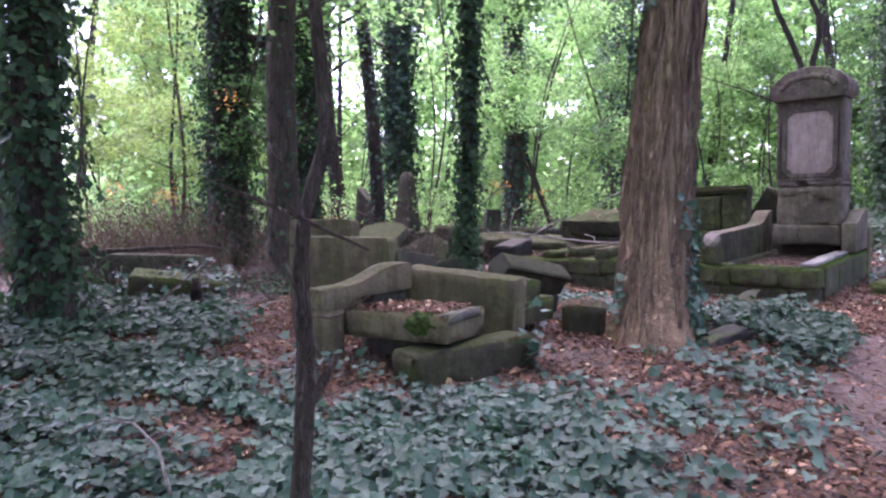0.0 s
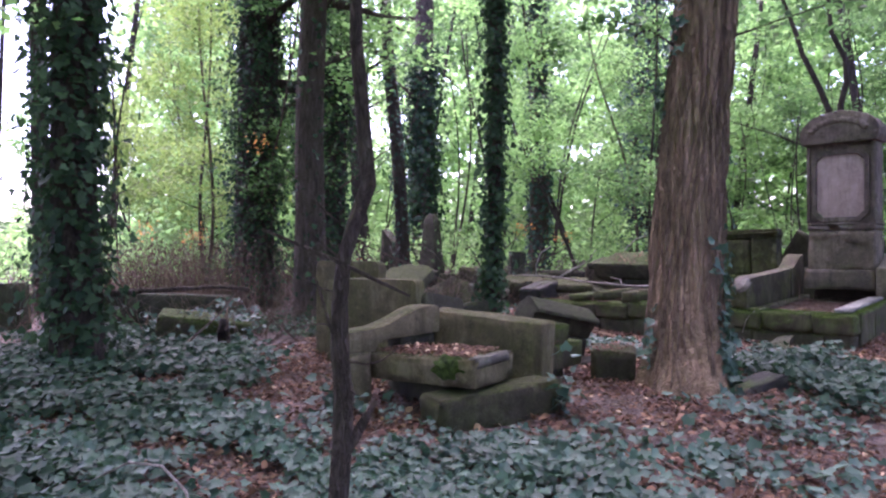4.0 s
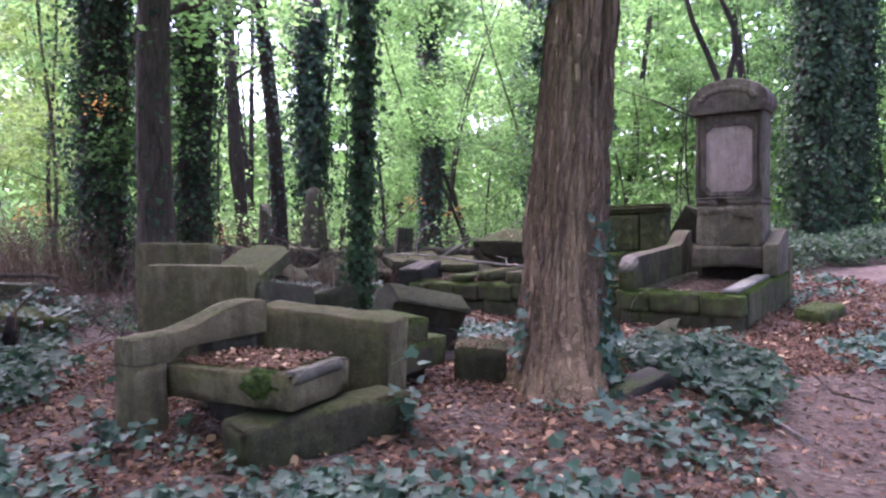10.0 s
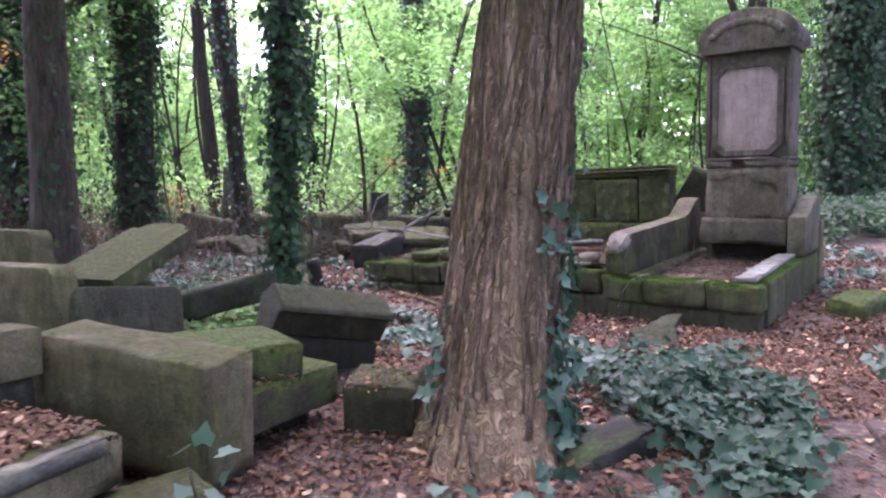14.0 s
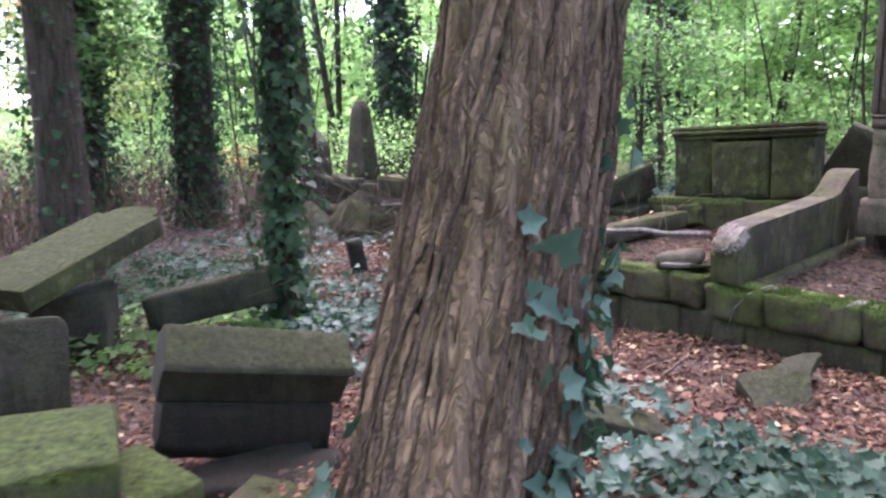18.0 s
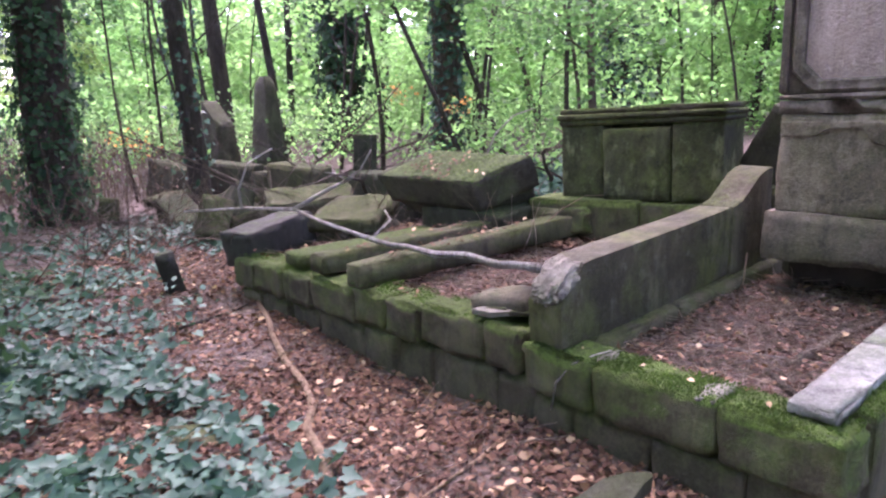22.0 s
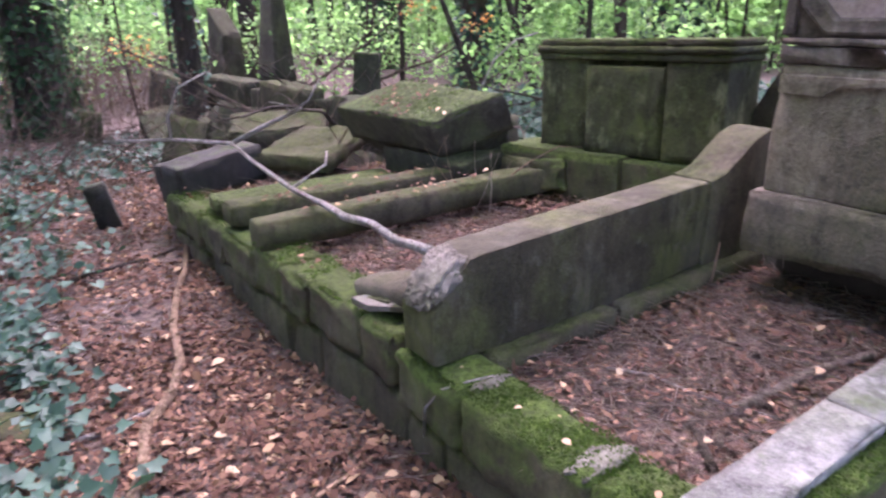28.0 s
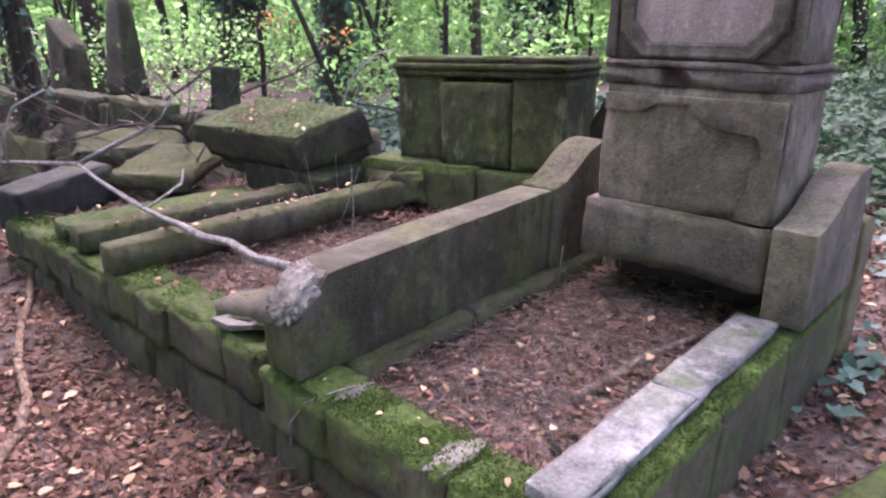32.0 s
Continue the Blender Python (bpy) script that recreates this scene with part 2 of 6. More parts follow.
def leaf_material(name, lo, hi, vein=None, through_=0.45, gloss=0.45, rare=1.0, sheen=0.35, broad=0.0):
    """Leaves, varied leaf by leaf; light passes through them."""
    m, nt, b = material(name)
    rnd = nt.nodes.new("ShaderNodeNewGeometry").outputs["Random Per Island"]
    col = mix(nt, math_node(nt, "POWER", rnd, rare), lo, hi)
    col = mix(nt, math_node(nt, "MULTIPLY", ramp(nt, noisy(nt, 1.2, 3), 0.4, 0.62), 0.5), col, tuple(c * 0.6 for c in lo))
    # shadow masses some metres wide, put into the leaf colour by noise
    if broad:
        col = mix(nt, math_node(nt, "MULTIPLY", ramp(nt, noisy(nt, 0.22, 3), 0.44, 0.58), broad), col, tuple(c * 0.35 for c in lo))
    link(nt, col, b.inputs["Base Color"])
    b.inputs["Roughness"].default_value = gloss
    b.inputs["Specular IOR Level"].default_value = sheen
    if through_ > 0:
        t = nt.nodes.new("ShaderNodeBsdfTranslucent")
        bright = mix(nt, 1.0, col, (1.65, 2.05, 1.5), "MULTIPLY")
        link(nt, bright, t.inputs[0])
        s = nt.nodes.new("ShaderNodeMixShader")
        s.inputs[0].default_value = through_
        link(nt, b.outputs[0], s.inputs[1])
        link(nt, t.outputs[0], s.inputs[2])
        link(nt, s.outputs[0], nt.nodes["Material Output"].inputs[0])
    return m


MOSS_BLADE = leaf_material("moss_blades", (0.025, 0.045, 0.009), (0.08, 0.125, 0.026), None, 0.3, 0.85)
GROUND = ground_material("leaf_litter_soil", 0.24)
BED = ground_material("plot_soil", 0.5)
BARK = bark_material("brown_fibrous_bark", (0.19, 0.125, 0.084), (0.31, 0.205, 0.138), 9, 0.3, 0.2, 0.9, 0.55)
BARK_DARK = bark_material("dark_bark", (0.04, 0.03, 0.027), (0.085, 0.064, 0.055), 12, 0.2)
BARK_GREY = bark_material("grey_brown_bark", (0.07, 0.05, 0.04), (0.16, 0.12, 0.1), 26, 0.2)
BARK_PALE = bark_material("weathered_grey_twig", (0.25, 0.215, 0.19), (0.52, 0.47, 0.44), 30, 0.0)
BARK_VINE = bark_material("reddish_ivy_stem", (0.14, 0.09, 0.065), (0.27, 0.19, 0.14), 30, 0.0)
TWIG = bark_material("dry_twig", (0.16, 0.115, 0.09), (0.42, 0.34, 0.28), 40, 0.0)
IVY = leaf_material("ivy_leaf", (0.024, 0.058, 0.04), (0.08, 0.148, 0.108), None, 0.15, 0.5, 1.3, 0.25)
IVY_MID = leaf_material("forest_floor_ivy_leaf", (0.017, 0.043, 0.026), (0.05, 0.1, 0.064), None, 0.15, 0.6, 1.6, 0.18)
IVY_DARK = leaf_material("dark_ivy_leaf", (0.02, 0.044, 0.025), (0.06, 0.11, 0.058), None, 0.25, 0.6, 1.3, 0.15)
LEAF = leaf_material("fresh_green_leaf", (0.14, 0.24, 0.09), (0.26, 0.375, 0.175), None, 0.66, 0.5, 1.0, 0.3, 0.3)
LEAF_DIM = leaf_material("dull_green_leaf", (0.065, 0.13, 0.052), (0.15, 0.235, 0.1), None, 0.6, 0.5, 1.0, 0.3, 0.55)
# paler than the nearer leaves: sunlit haze is put into this colour
LEAF_FAR = leaf_material("distant_haze_tinted_leaf", (0.24, 0.34, 0.16), (0.4, 0.5, 0.29), None, 0.68, 0.6, 1.0, 0.2, 0.4)
LEAF_YELLOW = leaf_material("yellowish_backlit_leaf", (0.095, 0.145, 0.042), (0.185, 0.225, 0.08), None, 0.6, 0.5)
LITTER = leaf_material("dead_brown_leaf", (0.075, 0.034, 0.022), (0.33, 0.185, 0.118), None, 0.1, 0.8, 2.6, 0.2)
LITTER_DARK = leaf_material("rotting_leaf_shreds", (0.05, 0.023, 0.016), (0.26, 0.145, 0.096), None, 0.05, 0.85, 2.0, 0.15)
LITTER_PALE = leaf_material("fallen_yellow_leaf", (0.33, 0.19, 0.1), (0.5, 0.36, 0.24), None, 0.15, 0.7)
ORANGE = leaf_material("dry_orange_leaf", (0.4, 0.14, 0.05), (0.6, 0.27, 0.1), None, 0.5, 0.6)
BRUSH = leaf_material("dry_brown_brush", (0.06, 0.036, 0.026), (0.15, 0.095, 0.07), None, 0.1, 0.8)
MOSS = stone_material("cushion_moss", (0.05, 0.085, 0.015), (0.025, 0.05, 0.01), 0.95, 0.6, 0.2, (0.07, 0.11, 0.025), green=(0.048, 0.085, 0.014))


# ---- mesh helpers ----
def part(name, bm, mat, parent=None, label="", smooth=True, sharp=True):
    """Links a bmesh as one mesh object, under a thing or a part."""
    me = bpy.data.meshes.new(name)
    if sharp:
        for e in bm.edges:
            if len(e.link_faces) == 2 and e.calc_face_angle(0) > 0.75:
                e.smooth = False
    bm.to_mesh(me)
    bm.free()
    me.materials.append(mat)
    if smooth:
        me.polygons.foreach_set("use_smooth", np.ones(len(me.polygons), dtype=bool))
    ob = new(name, me)
    if parent is not None:
        ob.parent = parent
    if label:
        ob["label"] = label
    return ob


def thing(name, m, label, category, group="", kind=""):
    ob = new(name)
    ob.matrix_world = m
    return tagged(ob, label, category, group, kind)


def box_bm(x0, x1, y0, y1, z0, z1, round_=0.015, cell=0.07, rough=0.006, seed=0, chip=0.0, bm=None, warp=None):
    """A worn stone block: rounded edges, uneven faces and chipped corners."""
    bm = bm or bmesh.new()
    lo, hi = Vector((x0, y0, z0)), Vector((x1, y1, z1))
    size = hi - lo
    mid = (lo + hi) / 2
    r = min(round_ * 0.4, *(s * 0.45 for s in size))
    steps = []
    for k in range(3):
        inner = size[k] - 2 * r
        n = max(1, min(14, round(inner / cell)))
        steps.append([lo[k]] + [lo[k] + r + inner * i / n for i in range(n + 1)] + [hi[k]])
    seen = {}
    shift = Vector((seed * 7.31, seed * 3.17, seed * 1.71))

    def vert(i, j, k):
        key = (i, j, k)
        if key not in seen:
            p = Vector((steps[0][i], steps[1][j], steps[2][k]))
            core = Vector([min(max(p[a], lo[a] + r), hi[a] - r) for a in range(3)])
            d = p - core
            out = d.normalized() if d.length > 1e-9 else (p - mid).normalized()
            q = core + out * r if d.length > 1e-9 else p
            amount = rough * (noise.noise(q * 5 + shift) + 0.6 * noise.noise(q * 17 + shift))
            if chip and sum(1 for a in range(3) if abs(d[a]) > 1e-9) >= 2:
                amount -= chip * max(0.0, noise.noise(q * 6 + shift * 2) + 0.15) * 1.6
            q = q + out * amount
            seen[key] = bm.verts.new(warp(q) if warp else q)
        return seen[key]

    n = [len(s) - 1 for s in steps]
    for a in range(3):
        b, c = (a + 1) % 3, (a + 2) % 3
        for side in (0, n[a]):
            for i in range(n[b]):
                for j in range(n[c]):
                    ids = []
                    for di, dj in ((0, 0), (1, 0), (1, 1), (0, 1)):
                        key = [0, 0, 0]
                        key[a], key[b], key[c] = side, i + di, j + dj
                        ids.append(vert(*key))
                    bm.faces.new(ids if side else ids[::-1])
    return bm


def prism_bm(outline, y0, y1, cell=0.08, rough=0.005, seed=0, bevel=0.014, bm=None):
    """A profile in x and z, pulled along y, with softened edges."""
    made = bmesh.new()
    n = max(1, round((y1 - y0) / 0.12))
    rings = [[made.verts.new((x, y0 + (y1 - y0) * i / n, z)) for x, z in outline] for i in range(n + 1)]
    area = sum(a[0] * b[1] - b[0] * a[1] for a, b in zip(outline, outline[1:] + outline[:1]))
    k = len(outline)
    for i in range(n):
        for j in range(k):
            f = [rings[i][j], rings[i][(j + 1) % k], rings[i + 1][(j + 1) % k], rings[i + 1][j]]
            made.faces.new(f[::-1] if area < 0 else f)
    made.faces.new(rings[0][::-1] if area > 0 else rings[0])
    made.faces.new(rings[n] if area > 0 else rings[n][::-1])
    made.normal_update()
    edges = [e for e in made.edges if len(e.link_faces) == 2 and e.calc_face_angle(0) > 0.6]
    bmesh.ops.bevel(made, geom=edges, offset=bevel, segments=2, affect="EDGES", profile=0.6, clamp_overlap=True)
    bmesh.ops.recalc_face_normals(made, faces=made.faces)
    shift = Vector((seed * 5.3, seed * 2.9, seed))
    for v in made.verts:
        v.co += v.normal * rough * (noise.noise(v.co * 6 + shift) + 0.5 * noise.noise(v.co * 19 + shift))
    if bm is None:
        return made
    me = bpy.data.meshes.new("temp")
    made.to_mesh(me)
    bm.from_mesh(me)
    made.free()
    bpy.data.meshes.remove(me)
    return bm


def tube_bm(points, radii, sides=8, bm=None, lump=0.0, seed=0, ridges=0, ridge=0.0):
    """A round limb along a line of points."""
    bm = bm or bmesh.new()
    pts = [Vector(p) for p in points]
    rings = []
    side = Vector((1, 0.13, 0.07))
    for i, p in enumerate(pts):
        d = (pts[min(i + 1, len(pts) - 1)] - pts[max(i - 1, 0)]).normalized()
        side = (side - d * side.dot(d)).normalized()
        up = d.cross(side)
        ring = []
        for k in range(sides):
            a = 2 * math.pi * k / sides
            r = radii[i]
            if lump:
                r *= 1 + lump * noise.noise(Vector((math.cos(a) * 1.3, math.sin(a) * 1.3, i * 0.35 + seed)))
            if ridges:
                r *= 1 + ridge * math.sin(a * ridges + 3 * noise.noise(Vector((i * 0.3, k * 0.2, seed)))) * (0.6 + noise.noise(Vector((a * 2, i * 0.25, seed + 9))))
            ring.append(bm.verts.new(p + (side * math.cos(a) + up * math.sin(a)) * r))
        rings.append(ring)
    for a, b in zip(rings, rings[1:]):
        for k in range(sides):
            bm.faces.new((a[k], a[(k + 1) % sides], b[(k + 1) % sides], b[k]))
    bm.faces.new(rings[0][::-1])
    bm.faces.new(rings[-1])
    return bm


def wander(start, way, length, steps, drift, seed, droop=0.0):
    rng = random.Random(seed)
    p, d = Vector(start), Vector(way).normalized()
    out = [p.copy()]
    for _ in range(steps):
        d = (d + Vector((rng.uniform(-1, 1), rng.uniform(-1, 1), rng.uniform(-1, 1) - droop)) * drift).normalized()
        p = p + d * length / steps
        out.append(p.copy())
    return out


# the ground's lie: places with their height
LIE = np.array([(0, 0, 0.0), (-3, 3, 0.1), (3, 3, 0.14), (0, 4.5, 0.2), (1.9, 6, 0.27), (3.5, 6.6, 0.24), (-3, 7, 0.3), (0, 8, 0.28), (2.4, 9.3, 0.2),
                (3.35, 9.0, 0.26), (4.5, 8.1, 0.25), (5.7, 9.0, 0.36), (6.4, 10, 0.5), (8, 11, 0.72), (10, 14, 0.9), (0.6, 12, 0.33), (-3, 12, 0.35), (-9, 8, 0.3),
                (4, 13, 0.5), (0, 20, 0.5), (16, 20, 1.2), (-10, 22, 0.4), (7, 4, 0.35), (-6, -6, -0.1), (7, -5, 0.0)])


def lie_solver():
    def kernel(d):
        return d * d * np.log(d + 1e-6)
    n = len(LIE)
    d = np.linalg.norm(LIE[:, None, :2] - LIE[None, :, :2], axis=2)
    a = np.zeros((n + 3, n + 3))
    a[:n, :n] = kernel(d) + np.eye(n) * 0.3
    a[:n, n] = 1
    a[:n, n + 1:] = LIE[:, :2]
    a[n:, :n] = a[:n, n:].T
    w = np.linalg.solve(a, np.concatenate([LIE[:, 2], np.zeros(3)]))

    def at(x, y):
        x, y = np.asarray(x, float), np.asarray(y, float)
        d = np.sqrt((x[..., None] - LIE[:, 0]) ** 2 + (y[..., None] - LIE[:, 1]) ** 2)
        return np.clip(kernel(d) @ w[:n] + w[n] + w[n + 1] * x + w[n + 2] * y, -0.3, 1.4)
    return at


lie = lie_solver()


def ripple(x, y):
    return 0.028 * np.sin(2.1 * x + 1.3 * np.sin(1.7 * y)) * np.cos(1.9 * y + 0.8 * np.sin(2.3 * x)) + 0.012 * np.sin(6.3 * x + 2 * np.sin(5.1 * y)) * np.sin(5.7 * y + 1.1)


def gz(x, y):
    return float(lie(x, y) + ripple(x, y))


def ground():
    xs = np.concatenate([np.linspace(-300, -14, 12), np.arange(-13, 13.01, 0.12), np.linspace(14, 300, 12)])
    ys = np.concatenate([np.linspace(-300, -7, 12), np.arange(-6, 18.01, 0.12), np.linspace(19, 40, 10), np.linspace(50, 300, 6)])
    gx, gy = np.meshgrid(xs, ys)
    gzs = lie(gx, gy) + ripple(gx, gy)
    verts = np.stack([gx.ravel(), gy.ravel(), gzs.ravel()], 1)
    nx, ny = len(xs), len(ys)
    i, j = np.meshgrid(np.arange(nx - 1), np.arange(ny - 1))
    a = (j * nx + i).ravel()
    faces = np.stack([a, a + 1, a + nx + 1, a + nx], 1)
    ob = mesh_from("ground", verts, faces, GROUND)
    for p in ob.data.polygons:
        p.use_smooth = True
    tagged(ob, "woodland ground covered in brown leaf litter and soil", "ground", kind="structure")


def mesh_from(name, verts, faces, mat, parent=None):
    me = bpy.data.meshes.new(name)
    faces = np.asarray(faces, dtype=np.int32)
    verts = np.asarray(verts, dtype=np.float32)
    me.vertices.add(len(verts))
    me.vertices.foreach_set("co", verts.ravel())
    k = faces.shape[1]
    me.loops.add(faces.size)
    me.loops.foreach_set("vertex_index", faces.ravel())
    me.polygons.add(len(faces))
    me.polygons.foreach_set("loop_start", np.arange(0, faces.size, k, dtype=np.int32))
    me.polygons.foreach_set("loop_total", np.full(len(faces), k, dtype=np.int32))
    me.update(calc_edges=True)
    me.materials.append(mat)
    ob = new(name, me)
    if parent is not None:
        ob.parent = parent
    return ob


# leaf outlines: points in the leaf's plane (x across, y along), and a fold
LEAF_SHAPES = {
    "oval": [(0, 0), (0.32, 0.3), (0.3, 0.65), (0, 1), (-0.3, 0.65), (-0.32, 0.3)],
    "ivy": [(0, 0.1), (0.38, -0.06), (0.44, 0.16), (0.54, 0.4), (0.28, 0.58), (0, 1.0), (-0.28, 0.58), (-0.54, 0.4), (-0.44, 0.16), (-0.38, -0.06)],
    "strip": [(0, 0), (0.14, 0.4), (0, 1), (-0.12, 0.55)],
    "lobed": [(0, 0.12), (0.18, -0.04), (0.42, -0.06), (0.42, 0.18), (0.6, 0.44), (0.36, 0.5), (0.22, 0.66), (0, 1.05), (-0.22, 0.66), (-0.36, 0.5), (-0.6, 0.44), (-0.42, 0.18), (-0.42, -0.06), (-0.18, -0.04)],
    "quad": [(0, 0), (0.35, 0.5), (0, 1), (-0.35, 0.5)],
}


def leaves(name, at, size, mat, parent=None, shape="oval", normal=None, spread=1.0, rng=None, curl=0.15):
    """Many small leaves in one mesh: a place, a size and a facing each."""
    rng = rng or np.random.default_rng(5)
    at = np.asarray(at, float)
    n = len(at)
    size = np.broadcast_to(np.asarray(size, float), (n,))
    up = np.broadcast_to(np.array((0, 0, 1.0)) if normal is None else np.asarray(normal, float), (n, 3))
    nrm = up + rng.normal(0, spread, (n, 3))
    nrm /= np.linalg.norm(nrm, axis=1, keepdims=True) + 1e-9
    t = np.cross(nrm, rng.normal(0, 1, (n, 3)))
    t /= np.linalg.norm(t, axis=1, keepdims=True) + 1e-9
    b = np.cross(nrm, t)
    pts = np.array(LEAF_SHAPES[shape])
    k = len(pts)
    bend = curl * (np.abs(pts[:, 0]) * 0.8 - 0.5 * pts[:, 1] ** 2)
    v = at[:, None, :] + size[:, None, None] * (pts[None, :, :1] * t[:, None, :] + pts[None, :, 1:] * b[:, None, :] + bend[None, :, None] * nrm[:, None, :])
    if shape not in ("ivy", "lobed"):
        return mesh_from(name, v.reshape(-1, 3), np.arange(n * k).reshape(n, k), mat, parent)
    heart = at + size[:, None] * (0.36 * b - 0.22 * curl * nrm)
    v = np.concatenate([v, heart[:, None, :]], 1)
    i = np.arange(k)
    fan = np.stack([np.full(k, k), i, (i + 1) % k], 1)
    f = (np.arange(n)[:, None, None] * (k + 1) + fan[None]).reshape(-1, 3)
    return mesh_from(name, v.reshape(-1, 3), f, mat, parent)

# ---- the ground ----
ground()

PLOT = pose(3.39, 9.27, 0, 0, 0, -43)


# ---- the large family grave with its monument ----
def family_enclosure():
    g = thing("grave_enclosure", PLOT, "low mossy sandstone kerb enclosure around a family grave plot", "grave border")
    # front kerb: three stones over a sunken footing
    spans = [(0.0, 0.4), (0.406, 1.0), (1.005, 1.47)]
    for i, (a, b) in enumerate(spans):
        part("kerb_stone", box_bm(a, b, 0.0, 0.25, 0.44, 0.69, 0.075, 0.03, 0.02, 3 + i, 0.03), MOSS_TOP, g, "kerb stone with a thick bright moss cushion")
    for i, (a, b) in enumerate([(-0.01, 0.3), (0.305, 0.72), (0.725, 1.12), (1.125, 1.45)]):
        part("footing_stone", box_bm(a, b, 0.022 + 0.01 * (i % 2), 0.23, 0.05, 0.443, 0.015, 0.05, 0.012, 13 + i, 0.03), STONE_DAMP, g)
    for k, (cx, cy, rx, ry) in enumerate([(0.95, 0.12, 0.06, 0.11), (0.4, 0.165, 0.05, 0.085)]):
        bm = bmesh.new()
        bmesh.ops.create_icosphere(bm, subdivisions=4, radius=1)
        for v in bm.verts:
            s = 1 + 0.45 * noise.noise(Vector((v.co.x * 1.6, v.co.y * 1.6, k * 3))) + 0.2 * noise.noise(Vector((v.co.x * 5, v.co.y * 5, k)))
            v.co = Vector((cx + v.co.x * rx * s, cy + v.co.y * ry * s, 0.684 + v.co.z * 0.014 + 0.004 * noise.noise(v.co * 4)))
        part("bare_patch", bm, STONE_GREY, g, "bare grey patch of broken stone")
    # left kerb under the wing wall
    for i, (a, b) in enumerate([(0.255, 0.95), (0.955, 2.2)]):
        part("kerb_stone", box_bm(0.02, 0.3, a, b, 0.2, 0.705, 0.06, 0.06, 0.014, 21 + i, 0.03, warp=lambda q: Vector((q.x, q.y, q.z + 0.055 * max(0.0, q.y - 0.3) if q.z > 0.5 else q.z))), STONE_DAMP, g)
    # right kerb, rising towards the back, with its pale capping
    def rise(q):
        return Vector((q.x, q.y, q.z + 0.065 * max(0.0, q.y - 0.1) if q.z > 0.4 else q.z))
    for i, (a, b) in enumerate([(0.255, 0.86), (0.865, 1.5), (1.505, 2.35)]):
        part("kerb_stone", box_bm(1.225, 1.475, a, b, 0.15, 0.7, 0.025, 0.045, 0.012, 31 + i, 0.03, warp=rise), MOSS_TOP, g)
    for i, (a, b) in enumerate([(0.1, 0.82), (0.826, 1.57)]):
        part("capping_slab", box_bm(1.225, 1.4, a, b, 0.697, 0.742, 0.01, 0.035, 0.007, 36 + i, 0.025, warp=rise), STONE_WHITE, g, "pale weathered capping slab")
    # the wing wall along the left kerb, broken off at its end
    turn = Matrix.Rotation(radians(90), 4, "Z")
    bm = prism_bm([(0.03, -0.085), (0.24, -0.085), (1.0, -0.06), (1.59, 0), (1.59, 0.41), (1.14, 0.375), (0.69, 0.345), (0.24, 0.315), (0.185, 0.305), (0.1, 0.21), (0.02, 0.12)], -0.105, 0.105, seed=4, rough=0.008, bevel=0.016)
    bm.transform(Matrix.Translation((0.127, 0.0, 0.787)) @ turn)
    part("wing_wall", bm, WING, g, "olive sandstone wing wall with a broken end")
    bm = bmesh.new()
    bmesh.ops.create_icosphere(bm, subdivisions=5, radius=1)
    for v in bm.verts:
        e = Vector([math.copysign(abs(c) ** 0.7, c) for c in v.co])
        v.co = e * (0.92 + 0.2 * noise.noise(e * 2.3) + 0.26 * abs(noise.noise(e * 5.5)) - 0.16 * abs(noise.noise(e * 13)))
        v.co = Vector((v.co.x * 0.108, v.co.y * 0.032, v.co.z * 0.13))
    bm.transform(Matrix.Translation((0.127, 0.096, 1.004)) @ Matrix.Rotation(radians(-42), 4, "X"))
    part("broken_end", bm, BROKEN, g, "pale fractured end of the wing wall")
    bm = prism_bm([(0, 0), (0.5, 0), (0.5, 0.62), (0.42, 0.615), (0.32, 0.58), (0.2, 0.5), (0.1, 0.44), (0, 0.415)], -0.11, 0.11, seed=5, rough=0.006, bevel=0.016)
    bm.transform(Matrix.Translation((0.135, 1.598, 0.787)) @ turn)
    part("wing_scroll", bm, STONE_DAMP, g)
    # the pier on the right
    bm = prism_bm([(0, 0), (0.65, 0.04), (0.65, 0.6), (0.5, 0.59), (0.36, 0.54), (0.24, 0.47), (0.12, 0.42), (0, 0.4)], -0.088, 0.088, seed=6, rough=0.006, bevel=0.016)
    bm.transform(Matrix.Translation((1.398, 1.578, 0.82)) @ turn)
    part("pier", bm, STONE_BASE, g)
    part("pier_back", box_bm(1.3, 1.5, 2.24, 2.42, 0.4, 1.16, 0.02, 0.08, 0.008, 40, 0.02), STONE, g)
    return g


def notched(w, h, c):
    """An upright rectangle round the origin with its corners cut off."""
    q = [(w, h - c), (w - c * 0.22, h - c * 0.78), (w - c * 0.78, h - c * 0.22), (w - c, h)]
    out = [*q]
    out += [(-x, z) for x, z in q[::-1]]
    out += [(-x, -z) for x, z in q]
    out += [(x, -z) for x, z in q[::-1]]
    return out[::-1]


def ring_bm(outer, inner, y0, y1):
    """A moulded frame between two outlines of the same number of points, standing proud from y1 to y0."""
    bm = bmesh.new()
    loops = []
    for f, y in ((0.0, y1), (0.0, y0 + 0.008), (0.18, y0), (0.5, y0 + 0.006), (0.82, y0), (1.0, y0 + 0.008), (1.0, y1)):
        loops.append([bm.verts.new((a[0] + (b[0] - a[0]) * f, y, a[1] + (b[1] - a[1]) * f)) for a, b in zip(outer, inner)])
    n = len(outer)
    for p, q in zip(loops, loops[1:]):
        for i in range(n):
            bm.faces.new((p[i], p[(i + 1) % n], q[(i + 1) % n], q[i]))
    bmesh.ops.recalc_face_normals(bm, faces=bm.faces)
    return bm


